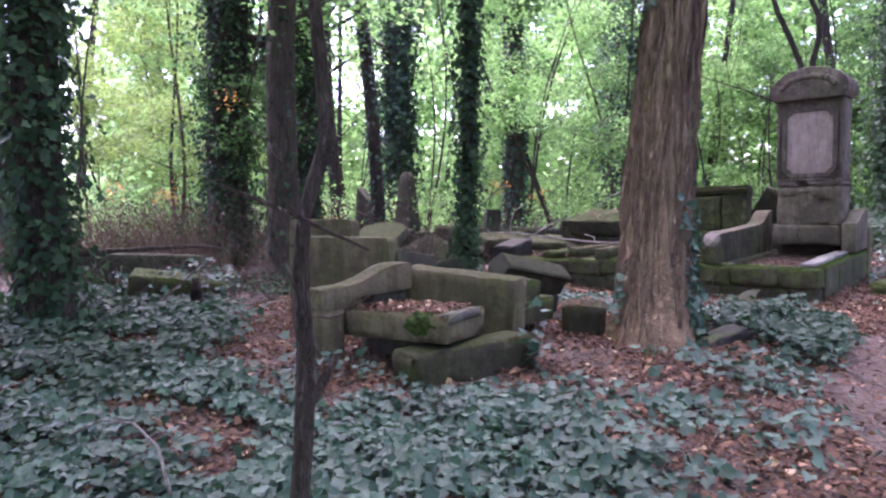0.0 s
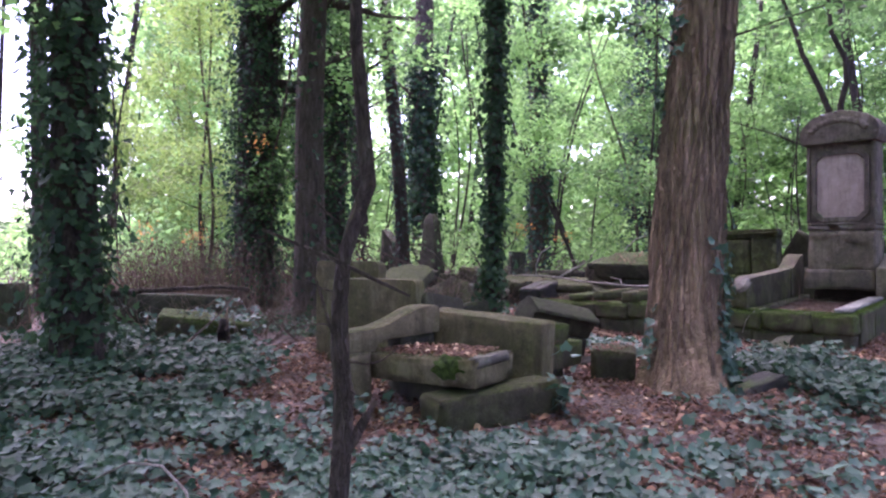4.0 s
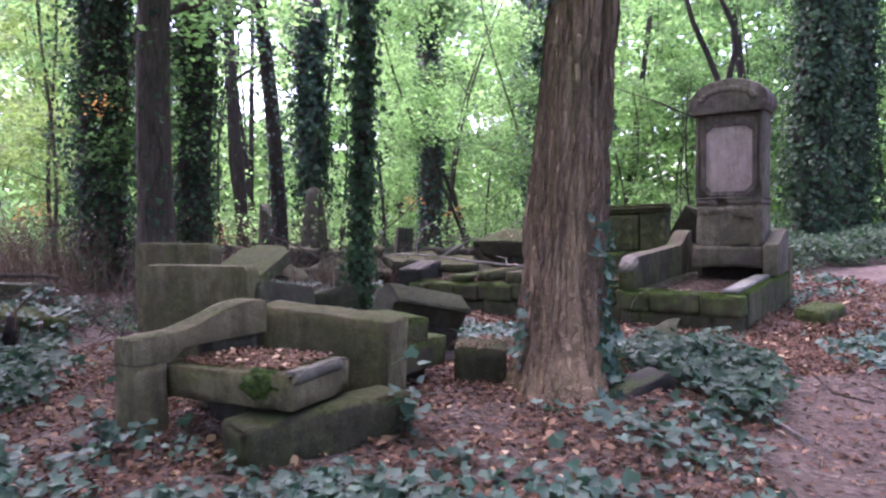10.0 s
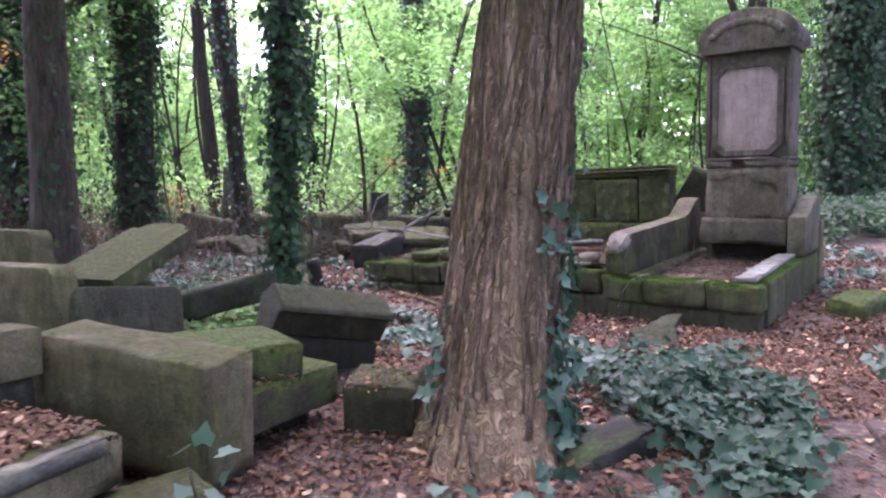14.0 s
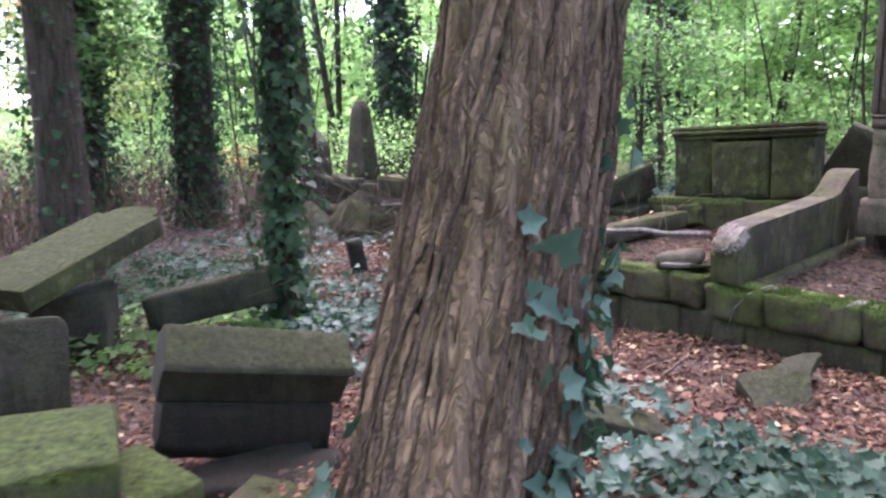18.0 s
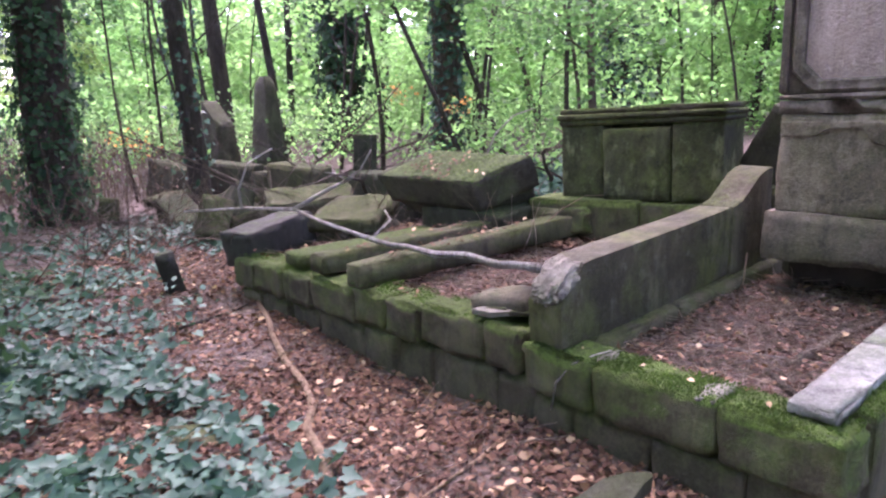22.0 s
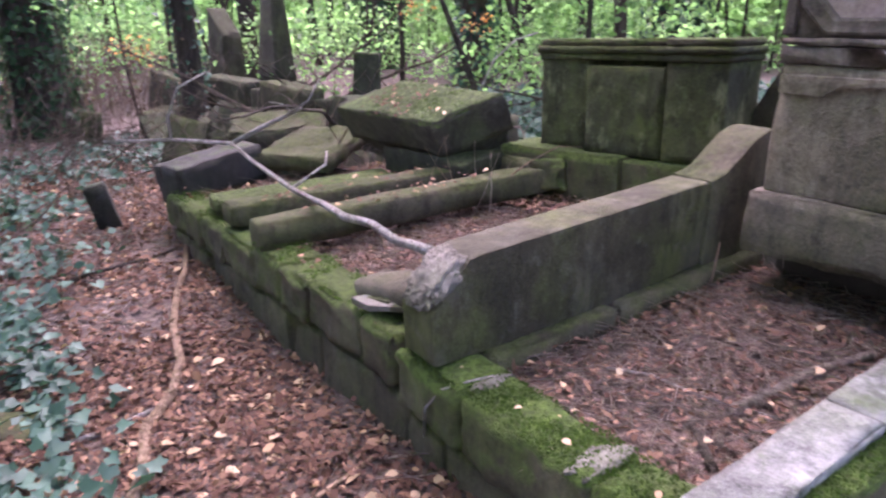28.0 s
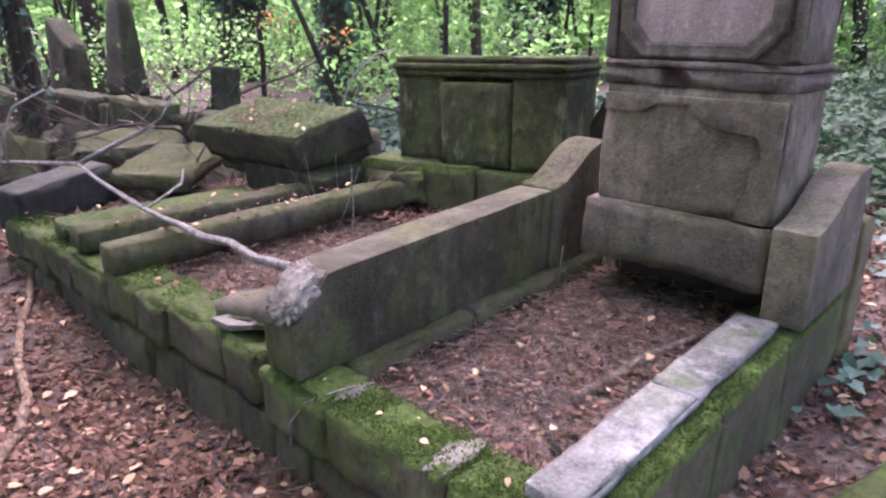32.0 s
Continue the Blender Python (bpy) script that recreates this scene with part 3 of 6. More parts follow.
def plate_bm(outline, y0, y1, seed=0, rough=0.003, bevel=0.006):
    return prism_bm(outline, y0, y1, seed=seed, rough=rough, bevel=bevel)


def monument():
    m = thing("monument", PLOT @ pose(0.85, 1.63, 0), "tall reddish sandstone family gravestone with an arched cap and blank panel", "gravestone")

    def undercut(q):
        return Vector((q.x, q.y, q.z + (0.03 * noise.noise(Vector((q.x * 5, 0, 3))) if q.z < 1.0 else 0)))
    part("base", box_bm(-0.445, 0.44, 0.0, 0.52, 0.91, 1.19, 0.018, 0.045, 0.012, 41, 0.03, warp=undercut), STONE_BASE, m, "weathered base block, undermined below")
    part("foundation", box_bm(-0.42, 0.42, 0.34, 0.52, 0.2, 0.9, 0.02, 0.1, 0.012, 42), SOIL_AND_SHADE, m)
    part("pedestal", box_bm(-0.405, 0.43, 0.05, 0.48, 1.192, 1.74, 0.02, 0.05, 0.011, 43, 0.02), PEDESTAL, m)
    crust = [(-0.395, 1.7), (-0.395, 1.62), (-0.2, 1.615), (-0.14, 1.66), (0.02, 1.665), (0.08, 1.6), (0.14, 1.58), (0.32, 1.56), (0.345, 1.5), (0.345, 1.44), (0.31, 1.42), (0.3, 1.3), (0.26, 1.2),
             (0.4, 1.2), (0.42, 1.3), (0.42, 1.7)]
    part("stone_facing", plate_bm(crust, 0.025, 0.056, 47, 0.008, 0.006), PEDESTAL, m, "remnant of broken-away facing")
    part("moulding", box_bm(-0.412, 0.438, 0.042, 0.49, 1.742, 1.814, 0.005, 0.06, 0.004, 44, 0.006), STONE_RED, m)
    part("moulding", box_bm(-0.418, 0.443, 0.036, 0.49, 1.816, 1.848, 0.008, 0.05, 0.005, 48, 0.012), STONE_RED, m)
    part("shaft", box_bm(-0.435, 0.435, 0.08, 0.45, 1.847, 2.96, 0.02, 0.06, 0.008, 45, 0.015), STONE_RED, m)
    bm = ring_bm(notched(0.36, 0.5, 0.11), notched(0.3, 0.435, 0.09), 0.035, 0.082)
    bm.transform(Matrix.Translation((0.005, 0, 2.36)))
    part("panel_frame", bm, STONE_RED, m, "moulded frame with notched corners")
    bm = prism_bm(notched(0.3, 0.435, 0.09), 0.066, 0.083, seed=46, rough=0.001, bevel=0.002)
    bm.transform(Matrix.Translation((0.005, 0, 2.36)))
    part("panel", bm, STONE_PINK, m, "smooth pinkish inscription panel, worn blank")
    for z, n, w in [(2.5, 5, 0.025), (2.45, 4, 0.022), (2.0, 5, 0.03)]:
        for i in range(n):
            x = 0.005 + (i - (n - 1) / 2) * w * 2.0
            part("faint_letter", box_bm(x - w * 0.3, x + w * 0.3, 0.0625, 0.0662, z - 0.018, z + 0.018, 0.001, 0.05, 0.0, 0), STONE_PINK, m)
    part("side_rib", box_bm(0.385, 0.43, 0.06, 0.083, 1.86, 2.94, 0.01, 0.08, 0.004, 49), STONE_RED, m)
    part("side_rib", box_bm(-0.43, -0.385, 0.06, 0.083, 1.86, 2.94, 0.01, 0.08, 0.004, 50), STONE_RED, m)
    arc = [(-0.47, 2.955), (0.47, 2.955), (0.48, 3.0), (0.5, 3.02), (0.505, 3.1)] + [(0.505 * math.cos(a), 3.1 + 0.305 * math.sin(a)) for a in np.linspace(0.12, math.pi - 0.12, 19)] + [(-0.505, 3.1), (-0.5, 3.02), (-0.48, 3.0)]
    bm = prism_bm(arc, -0.03, 0.52, seed=7, rough=0.012, bevel=0.035)
    part("arched_cap", bm, STONE_RED, m, "dark arched cap with worn carving")
    rng = random.Random(4)
    for i in range(11):
        a = math.pi * (0.12 + 0.76 * i / 10)
        x, z = 0.36 * math.cos(a), 3.07 + 0.2 * math.sin(a)
        bm = bmesh.new()
        bmesh.ops.create_icosphere(bm, subdivisions=2, radius=1)
        for v in bm.verts:
            v.co *= 1 + 0.3 * noise.noise(v.co * 2 + Vector((i, 0, 0)))
            v.co = Vector((v.co.x * 0.055, v.co.y * 0.02, v.co.z * 0.045))
        bm.transform(Matrix.Translation((x, -0.03, z)))
        part("carving", bm, STONE_RED, m)
    return m


# ---- the neighbouring plot ----
def neighbour_plot():
    g = thing("grave_enclosure", PLOT, "moss-grown kerb of sandstone blocks around a ruined plot", "grave border")
    edges = [-0.02, -0.28, -0.82, -1.15, -1.5, -2.05, -2.5, -2.95, -3.34]
    for i, (b, a) in enumerate(zip(edges, edges[1:])):
        top = 0.745 + 0.032 * a + 0.012 * math.sin(i * 2.3)
        part("kerb_stone", box_bm(a + 0.003, b - 0.003, 0.0 + 0.014 * (i % 2), 0.3, top - 0.24, top, 0.06, 0.03, 0.024, 51 + i, 0.045), MOSS_EDGE, g, "moss-topped kerb block")
        part("footing_stone", box_bm(a + 0.1, b + 0.09, 0.016 + 0.012 * (i % 3), 0.28, -0.05, top - 0.243, 0.03, 0.045, 0.022, 61 + i, 0.045), STONE_DAMP, g)
    part("kerb_stone", box_bm(-3.34, -3.05, 0.31, 1.2, 0.2, 0.62, 0.03, 0.06, 0.014, 70, 0.03), MOSS_EDGE, g)
    return g


def beam(u0, v0, z0, u1, v1, z1, wide, high, mat, label, seed, category="kerb stone"):
    """A long stone kerb from one place of the plot to another."""
    a, b = Vector((u0, v0, z0)), Vector((u1, v1, z1))
    d = b - a
    yaw = math.degrees(math.atan2(d.y, d.x))
    pitch = -math.degrees(math.atan2(d.z, math.hypot(d.x, d.y)))
    t = thing("kerb_beam", PLOT @ pose(*a, 0, pitch, yaw), label, category)
    part("stone", box_bm(0, d.length, -wide / 2, wide / 2, -high, 0, 0.03, 0.06, 0.012, seed, 0.025), mat, t)
    return t


def slab_thing(name, m, x, y, z, mat, label, category, seed, round_=0.02, chip=0.02, rough=0.008):
    t = thing(name, m, label, category)
    part("stone", box_bm(-x / 2, x / 2, -y / 2, y / 2, -z, 0, round_, 0.06, rough, seed, chip), mat, t)
    return t


def from_corners(p, q, s):
    """A pose whose x runs from p to q and whose y leans from q towards s, with the origin in the middle; and both lengths."""
    p, q, s = Vector(p), Vector(q), Vector(s)
    x = (q - p).normalized()
    z = x.cross(s - q).normalized()
    y = z.cross(x)
    mid = (p + s) / 2
    m = Matrix((x, y, z)).transposed().to_4x4()
    m.translation = mid
    return m, (q - p).length, abs((s - q).dot(y))


family_enclosure()
monument()
neighbour_plot()
beam(-1.5, 0.02, 0.845, -1.38, 2.05, 0.95, 0.2, 0.16, STONE_DAMP, "long mossy kerb stone lying across the plot", 71)
beam(-2.0, 0.04, 0.835, -1.9, 1.75, 0.9, 0.2, 0.13, STONE_DAMP, "second mossy kerb stone, slightly askew", 72)
beam(-2.45, 0.1, 0.77, -2.3, 1.4, 0.83, 0.32, 0.1, MOSS_EDGE, "flat mossy kerb slab strewn with litter", 73)


def green_block():
    t = thing("memorial_block", PLOT @ pose(-1.56, 2.2, 0.012, 0, -1.5, 10.5), "broad algae-green stone memorial block with a moulded top", "gravestone")
    part("plinth", box_bm(-0.22, 0.75, -0.14, 0.6, 0.45, 1.045, 0.03, 0.05, 0.016, 81, 0.03), MOSS_EDGE, t)
    part("plinth", box_bm(0.755, 1.6, -0.12, 0.6, 0.45, 1.03, 0.03, 0.05, 0.016, 80, 0.03), MOSS_EDGE, t)
    part("die", box_bm(0.01, 0.4, 0.04, 0.46, 1.047, 1.64, 0.012, 0.05, 0.007, 82, 0.015), STONE_GREEN, t)
    part("centre_panel", box_bm(0.415, 0.962, -0.025, 0.44, 1.046, 1.605, 0.016, 0.05, 0.007, 83, 0.015), STONE_GREEN, t, "slightly raised centre panel with peeling lichen")
    part("die", box_bm(0.985, 1.36, -0.04, 0.46, 1.044, 1.64, 0.012, 0.05, 0.007, 84, 0.015), STONE_GREEN, t)
    part("core", box_bm(0.02, 1.35, 0.2, 0.45, 1.047, 1.645, 0.01, 0.2, 0.002, 85), STONE_GREEN, t)
    for a, b, f in ((0.0, 0.975, 0.02), (0.98, 1.37, -0.06)):
        part("moulding", box_bm(a, b, f, 0.47, 1.642, 1.685, 0.02, 0.05, 0.005, 86, 0.01), STONE_GREEN, t)
        part("cornice", box_bm(a - 0.012, b + 0.012, f - 0.02, 0.485, 1.687, 1.73, 0.021, 0.05, 0.006, 87, 0.012), STONE_GREEN, t)
        part("top_slab", box_bm(a, b, f, 0.47, 1.732, 1.775, 0.02, 0.05, 0.007, 88, 0.012), MOSS_EDGE, t)
    return t


green_block()


def lump(name, m, size, mat, label, category, seed, rough=0.25):
    """A rounded broken stone."""
    t = thing(name, m, label, category)
    bm = bmesh.new()
    bmesh.ops.create_icosphere(bm, subdivisions=4, radius=1)
    for v in bm.verts:
        d = v.co.normalized()
        e = Vector([math.copysign(abs(c) ** 0.55, c) for c in d])
        v.co = e * (0.8 + rough * noise.noise(d * 1.7 + Vector((seed, 0, 0))) + 0.07 * noise.noise(d * 7))
        v.co = Vector((v.co.x * size[0], v.co.y * size[1], v.co.z * size[2]))
    part("stone", bm, mat, t)
    return t


m, x, y = from_corners((2.13, 12.21, 1.25), (2.99, 11.69, 1.217), (3.49, 11.85, 1.425))
TOMB_POSE, TOMB_X, TOMB_Y = m, x, y


def tomb_slab():
    t = thing("tomb_slab", m, "thick fallen tomb slab with a mossy top, lying tilted", "tomb slab")
    inv = m.inverted()
    f, r = inv @ Vector((2.99, 11.69, 1.217)), inv @ Vector((3.49, 11.85, 1.425))
    slant = (r.x - f.x) / (r.y - f.y)

    def skew(q):
        return Vector((q.x + slant * q.y, q.y, q.z))
    part("slab", box_bm(-x / 2, x / 2, -y / 2, y / 2, -0.3, 0, 0.02, 0.045, 0.014, 91, 0.035, warp=skew), MOSS_DARK, t, "thick upper part with a moss-covered top")
    def under(q):
        f = (-0.301 - q.z) / 0.2
        return skew(Vector((q.x * (1 - 0.25 * f) + 0.06 * f, q.y * (1 - 0.16 * f) + 0.04 * f, q.z)))
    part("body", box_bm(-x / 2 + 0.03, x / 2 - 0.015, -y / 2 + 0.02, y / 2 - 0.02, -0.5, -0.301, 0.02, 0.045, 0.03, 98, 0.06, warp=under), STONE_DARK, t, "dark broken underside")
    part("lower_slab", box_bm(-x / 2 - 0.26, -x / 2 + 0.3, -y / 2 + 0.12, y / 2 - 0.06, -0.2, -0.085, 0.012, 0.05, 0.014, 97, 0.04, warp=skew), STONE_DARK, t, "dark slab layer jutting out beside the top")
    return t


tomb_slab()
slab_thing("stone_block", PLOT @ pose(-2.2, 1.8, 1.0, 8, 3, 4), 0.95, 0.45, 0.6, STONE_DARK, "dark block wedged under the fallen slab", "stone block", 190, 0.04, 0.04)
slab_thing("stone_block", PLOT @ pose(-1.52, 2.2, 0.98, 0, 4, -12), 0.34, 0.5, 0.5, STONE_DAMP, "squared block between slab and memorial", "stone block", 191, 0.04, 0.04)
lump("mossy_stone", PLOT @ pose(-1.33, 2.08, 0.9, 0, 0, 20), (0.19, 0.13, 0.13), MOSS_EDGE, "rounded mossy stone at the kerb's end", "stone fragment", 3)
# broken pieces on the kerb by the wing wall
def flake(m, scale, thick, mat, label, seed):
    """A flat broken flake of stone with an angular outline."""
    t = thing("stone_shard", m, label, "stone fragment")
    o = [(-0.23, 0.0), (-0.09, -0.11), (0.07, -0.15), (0.23, -0.06), (0.2, 0.09), (0.0, 0.12)]
    bm = prism_bm([(x * scale, z * scale) for x, z in o], -thick, 0, seed=seed, rough=0.012, bevel=0.005)
    bm.transform(Matrix.Rotation(radians(90), 4, "X") @ Matrix.Scale(-1, 4, (0, 1, 0)))
    bmesh.ops.recalc_face_normals(bm, faces=bm.faces)
    part("stone", bm, mat, t)
    return t


slab_thing("stone_shard", PLOT @ pose(-0.3, 0.19, 0.86, 5, -8, 14), 0.32, 0.22, 0.11, STONE_BASE, "grey broken stone piece lying on the kerb", "stone fragment", 11, 0.1, 0.07, 0.02)
flake(PLOT @ pose(-0.26, 0.07, 0.765, 3, -4, 30), 0.5, 0.03, STONE_GREY, "thin grey flake on the kerb edge", 194)
flake(PLOT @ pose(-0.34, 0.15, 0.765, -4, 3, 160), 0.7, 0.03, STONE_DAMP, "thin broken slab under another piece", 193)
flake(PLOT @ pose(-0.14, 0.19, 0.762, 4, 6, 80), 0.5, 0.025, STONE_DAMP, "small thin flake between kerb and wing wall", 199)
# slabs behind the plot
m, x, y = from_corners((1.12, 11.45, 0.83), (1.5, 12.08, 0.95), (1.2, 12.3, 0.95))
slab_thing("stone_block", m, x, y, 0.3, STONE_BLACK, "blackened stone block tipped on edge", "stone block", 194, 0.02, 0.04, 0.014)
m, x, y = from_corners((1.5, 12.05, 0.86), (2.15, 12.0, 0.86), (2.1, 12.9, 0.98))
slab_thing("grave_slab", m, x, y, 0.12, STONE_DAMP, "flat greenish grave slab sinking into litter", "tomb slab", 195, 0.02, 0.08, 0.03)
m, x, y = from_corners((0.75, 12.95, 0.86), (1.6, 13.3, 0.93), (1.45, 13.75, 1.07))
slab_thing("grave_slab", m, x, y, 0.14, STONE_DAMP, "brownish grave slab leaning on rubble", "tomb slab", 196, 0.02, 0.08, 0.03)
slab_thing("stone_block", pose(1.2, 13.5, 0.8, 0, 0, -40), 0.9, 0.35, 0.55, STONE_DARK, "rubble block under a leaning slab", "stone block", 197, 0.04, 0.05)
# row of low walls behind
for i, (u, w, h, v, mt) in enumerate([(-3.4, 1.3, 1.12, 2.9, STONE_DAMP), (-4.6, 1.1, 1.08, 2.6, STONE_DARK), (-5.6, 0.7, 0.98, 2.75, STONE_DARK), (-6.6, 1.2, 1.1, 2.5, STONE_DAMP), (-7.7, 0.7, 0.95, 2.7, STONE_DARK), (-8.8, 1.1, 1.04, 2.5, STONE_DARK)]):
    p = PLOT @ Vector((u, v, 0))
    slab_thing("low_wall", pose(p.x, p.y, h, 4 - i * 3 % 7, 5 - i * 4 % 9, -43 + i * 7 % 19), w, 0.35, h - 0.2, mt, "low ruined stone wall among the undergrowth", "stone wall", 200 + i, 0.04, 0.05)
slab_thing("stone_post", pose(1.08, 16.4, 1.48, 0, 3, 10), 0.35, 0.3, 1.2, STONE_DARK, "square dark stone post", "gravestone", 207, 0.03)


def obelisk(m, wide, high, label, seed, cut=False):
    t = thing("obelisk", m, label, "gravestone")

    def taper(q):
        f = max(0.0, (q.z - 0.5) / (high - 0.5))
        k = 1 - 0.5 * f if f < 0.9 else 0.55 - (f - 0.9) * 2.6
        z = q.z - (q.x / wide + 0.5) * 0.45 * f if cut else q.z
        return Vector((q.x * (1 - 0.15 * f if cut else k), q.y * (1 - 0.15 * f if cut else k), z))
    part("shaft", box_bm(-wide / 2, wide / 2, -wide / 3, wide / 3, 0.48, high, 0.02, 0.1, 0.008, seed, 0.02, warp=taper), STONE_DARK, t)
    part("base", box_bm(-wide * 0.7, wide * 0.7, -wide * 0.55, wide * 0.55, -0.1, 0.478, 0.03, 0.1, 0.01, seed + 1, 0.02), STONE_DARK, t)
    return t


obelisk(pose(-1.05, 18.1, 0.45, 0, 0, -35), 0.6, 2.02, "dark stone obelisk standing among trees", 210)
obelisk(pose(-2.1, 18.4, 0.45, 0, 0, -35), 0.6, 1.65, "broken dark stone stump with a slanting top", 212, True)
slab_thing("stone_post", PLOT @ pose(0.1, 2.85, 1.7, 10, 30, 10), 0.42, 0.14, 0.7, STONE_DARK, "black stone plate leaning behind the memorial", "gravestone", 214)
slab_thing("stone_post", PLOT @ pose(0.05, 2.8, 1.2, 0, 0, 10), 0.6, 0.4, 0.9, STONE_DARK, "dark block behind the memorial", "stone block", 215)
slab_thing("stone_post", pose(0.31, 11.6, 0.66, 8, -12, 30), 0.16, 0.12, 0.45, STONE_BLACK, "small black marker stone leaning in ivy", "gravestone", 216, 0.02)
slab_thing("stone_post", pose(-2.2, 14.9, 0.75, 0, 5, 30), 0.25, 0.15, 0.5, STONE_DAMP, "small grey marker stone by a trunk", "gravestone", 217, 0.03)
slab_thing("low_wall", pose(-2.4, 17.4, 1.0, -6, 8, -30), 1.3, 0.4, 0.8, STONE_DARK, "dark toppled slab by the trees", "stone wall", 218, 0.04, 0.04)

# ---- the broken graves by the trunk ----
SLAB = [Vector(p) for p in ((-0.76, 5.33, 0.622), (0.06, 4.77, 0.652), (0.345, 5.235, 0.665))]
m, x, y = from_corners(*SLAB)
SLAB_POSE, SLAB_X, SLAB_Y = m, x, y


def leaf_slab():
    t = thing("grave_slab", m, "tilted grave slab with a pale rim, strewn with brown leaves", "tomb slab")
    inv = m.inverted()
    f, r = inv @ SLAB[1], inv @ SLAB[2]
    slant = (r.x - f.x) / (r.y - f.y)

    def skew(q):
        return Vector((q.x + slant * q.y, q.y, q.z))
    part("stone", box_bm(-x / 2, x / 2, -y / 2, y / 2, -0.19, 0, 0.02, 0.05, 0.01, 92, 0.04, warp=skew), STONE, t)
    part("rim", box_bm(x / 2 - 0.07, x / 2 + 0.003, -y / 2 + 0.02, y / 2 - 0.03, -0.06, 0.012, 0.012, 0.03, 0.012, 90, 0.04, warp=skew), STONE_GREY, t, "pale chipped rim")
    bm = bmesh.new()
    bmesh.ops.create_icosphere(bm, subdivisions=4, radius=1)
    for v in bm.verts:
        v.co *= 1 + 0.35 * noise.noise(v.co * 2.3)
        v.co = Vector((v.co.x * 0.15, v.co.y * 0.045, v.co.z * 0.085))
    bm.transform(Matrix.Translation((x / 2 - 0.22, -y / 2 + 0.02, -0.06)))
    part("moss_cushion", bm, MOSS, t, "bright moss cushion")
    return t


leaf_slab()
# added block, dark where the slab's underside only casts shadow
slab_thing("stone_block", pose(-0.17, 5.39, 0.44, 0, 0, -44), 0.7, 0.34, 0.3, STONE_DARK, "added dark block under the tilted slab, in place of its shadow", "stone block", 89, 0.04, 0.04)
m, x, y = from_corners((-0.17, 4.63, 0.4), (0.7, 5.157, 0.468), (0.54, 5.43, 0.468))
slab_thing("kerb_stone", m, x, y, 0.4, STONE_DAMP, "short mossy kerb stone with ivy at its end", "kerb stone", 93, 0.045, 0.05, 0.018)
m, x, y = from_corners((-0.35, 5.97, 0.91), (0.58, 5.5, 0.835), (0.74, 5.77, 0.845))
slab_thing("stone_block", m, x, y, 0.55, STONE, "upright weathered sandstone block of a broken grave", "stone block", 94, 0.025, 0.03, 0.01)
m, x, y = from_corners((0.52, 5.66, 0.6), (1.05, 6.42, 0.608), (0.7, 6.66, 0.63))
slab_thing("stone_step", m, x, y, 0.21, MOSS_EDGE, "greenish sandstone step block with leaves on it", "stone block", 95, 0.02, 0.03)
# added support, black to stand for the shaded gap under the step
slab_thing("stone_block", pose(0.62, 6.35, 0.44, 0, 0, 55), 0.5, 0.3, 0.3, STONE_BLACK, "added block below the steps, black for the gap's shade", "stone block", 88, 0.03, 0.04)
m, x, y = from_corners((0.36, 5.85, 0.8), (0.904, 6.195, 0.774), (0.6, 6.65, 0.79))
slab_thing("stone_step", m, x, y, 0.18, MOSS_EDGE, "upper step block with a thin moss cover", "stone block", 96, 0.03, 0.03)
m, x, y = from_corners((1.08, 6.2, 0.545), (1.46, 6.12, 0.53), (1.55, 6.48, 0.56))
slab_thing("stone_block", m, x, y, 0.32, STONE_DAMP, "small squat stone block against the trunk", "stone block", 97, 0.035, 0.04)


def coping():
    """A fallen coping stone with a sloping back and a sunk dark front."""
    a, b = Vector((0.69, 6.87, 0.862)), Vector((1.36, 7.31, 0.7))
    d = b - a
    t = thing("coping_stone", pose(*a, 0, math.degrees(math.asin(-d.z / d.length)), math.degrees(math.atan2(d.y, d.x))), "dark fallen coping stone with a sloping top", "stone block")
    o = [(-0.01, -0.035), (0.0, 0.0), (0.16, 0.115), (0.2, 0.12), (0.36, 0.03), (0.38, -0.2), (0.12, -0.2), (0.05, -0.045)]
    bm = prism_bm(o, 0, d.length, seed=98, rough=0.006, bevel=0.012)
    bm.transform(Matrix(((0, 1, 0, 0), (1, 0, 0, 0), (0, 0, 1, 0), (0, 0, 0, 1))))
    bmesh.ops.recalc_face_normals(bm, faces=bm.faces)
    part("stone", bm, STONE_DARK, t)
    # the shade below the overhang is put into this part's dark colour
    part("body", box_bm(0.03, d.length - 0.03, 0.1, 0.37, -0.45, -0.202, 0.03, 0.06, 0.014, 99, 0.04), SOIL_AND_SHADE, t, "recessed lower part, coloured dark for its shade")
    return t


coping()
# added prop for the low headstone, its black fills a shaded void
slab_thing("stone_block", pose(-0.36, 7.06, 0.52, 0, 0, 65), 0.5, 0.3, 0.4, STONE_BLACK, "added black block under a low headstone, in place of a dark void", "stone block", 121, 0.04, 0.05)
lump("soil_mound", pose(0.97, 7.0, 0.2, 0, 0, 30), (0.5, 0.26, 0.2), SOIL_AND_SHADE, "mound of dark leaf soil under the fallen coping stone", "soil", 6, 0.3)


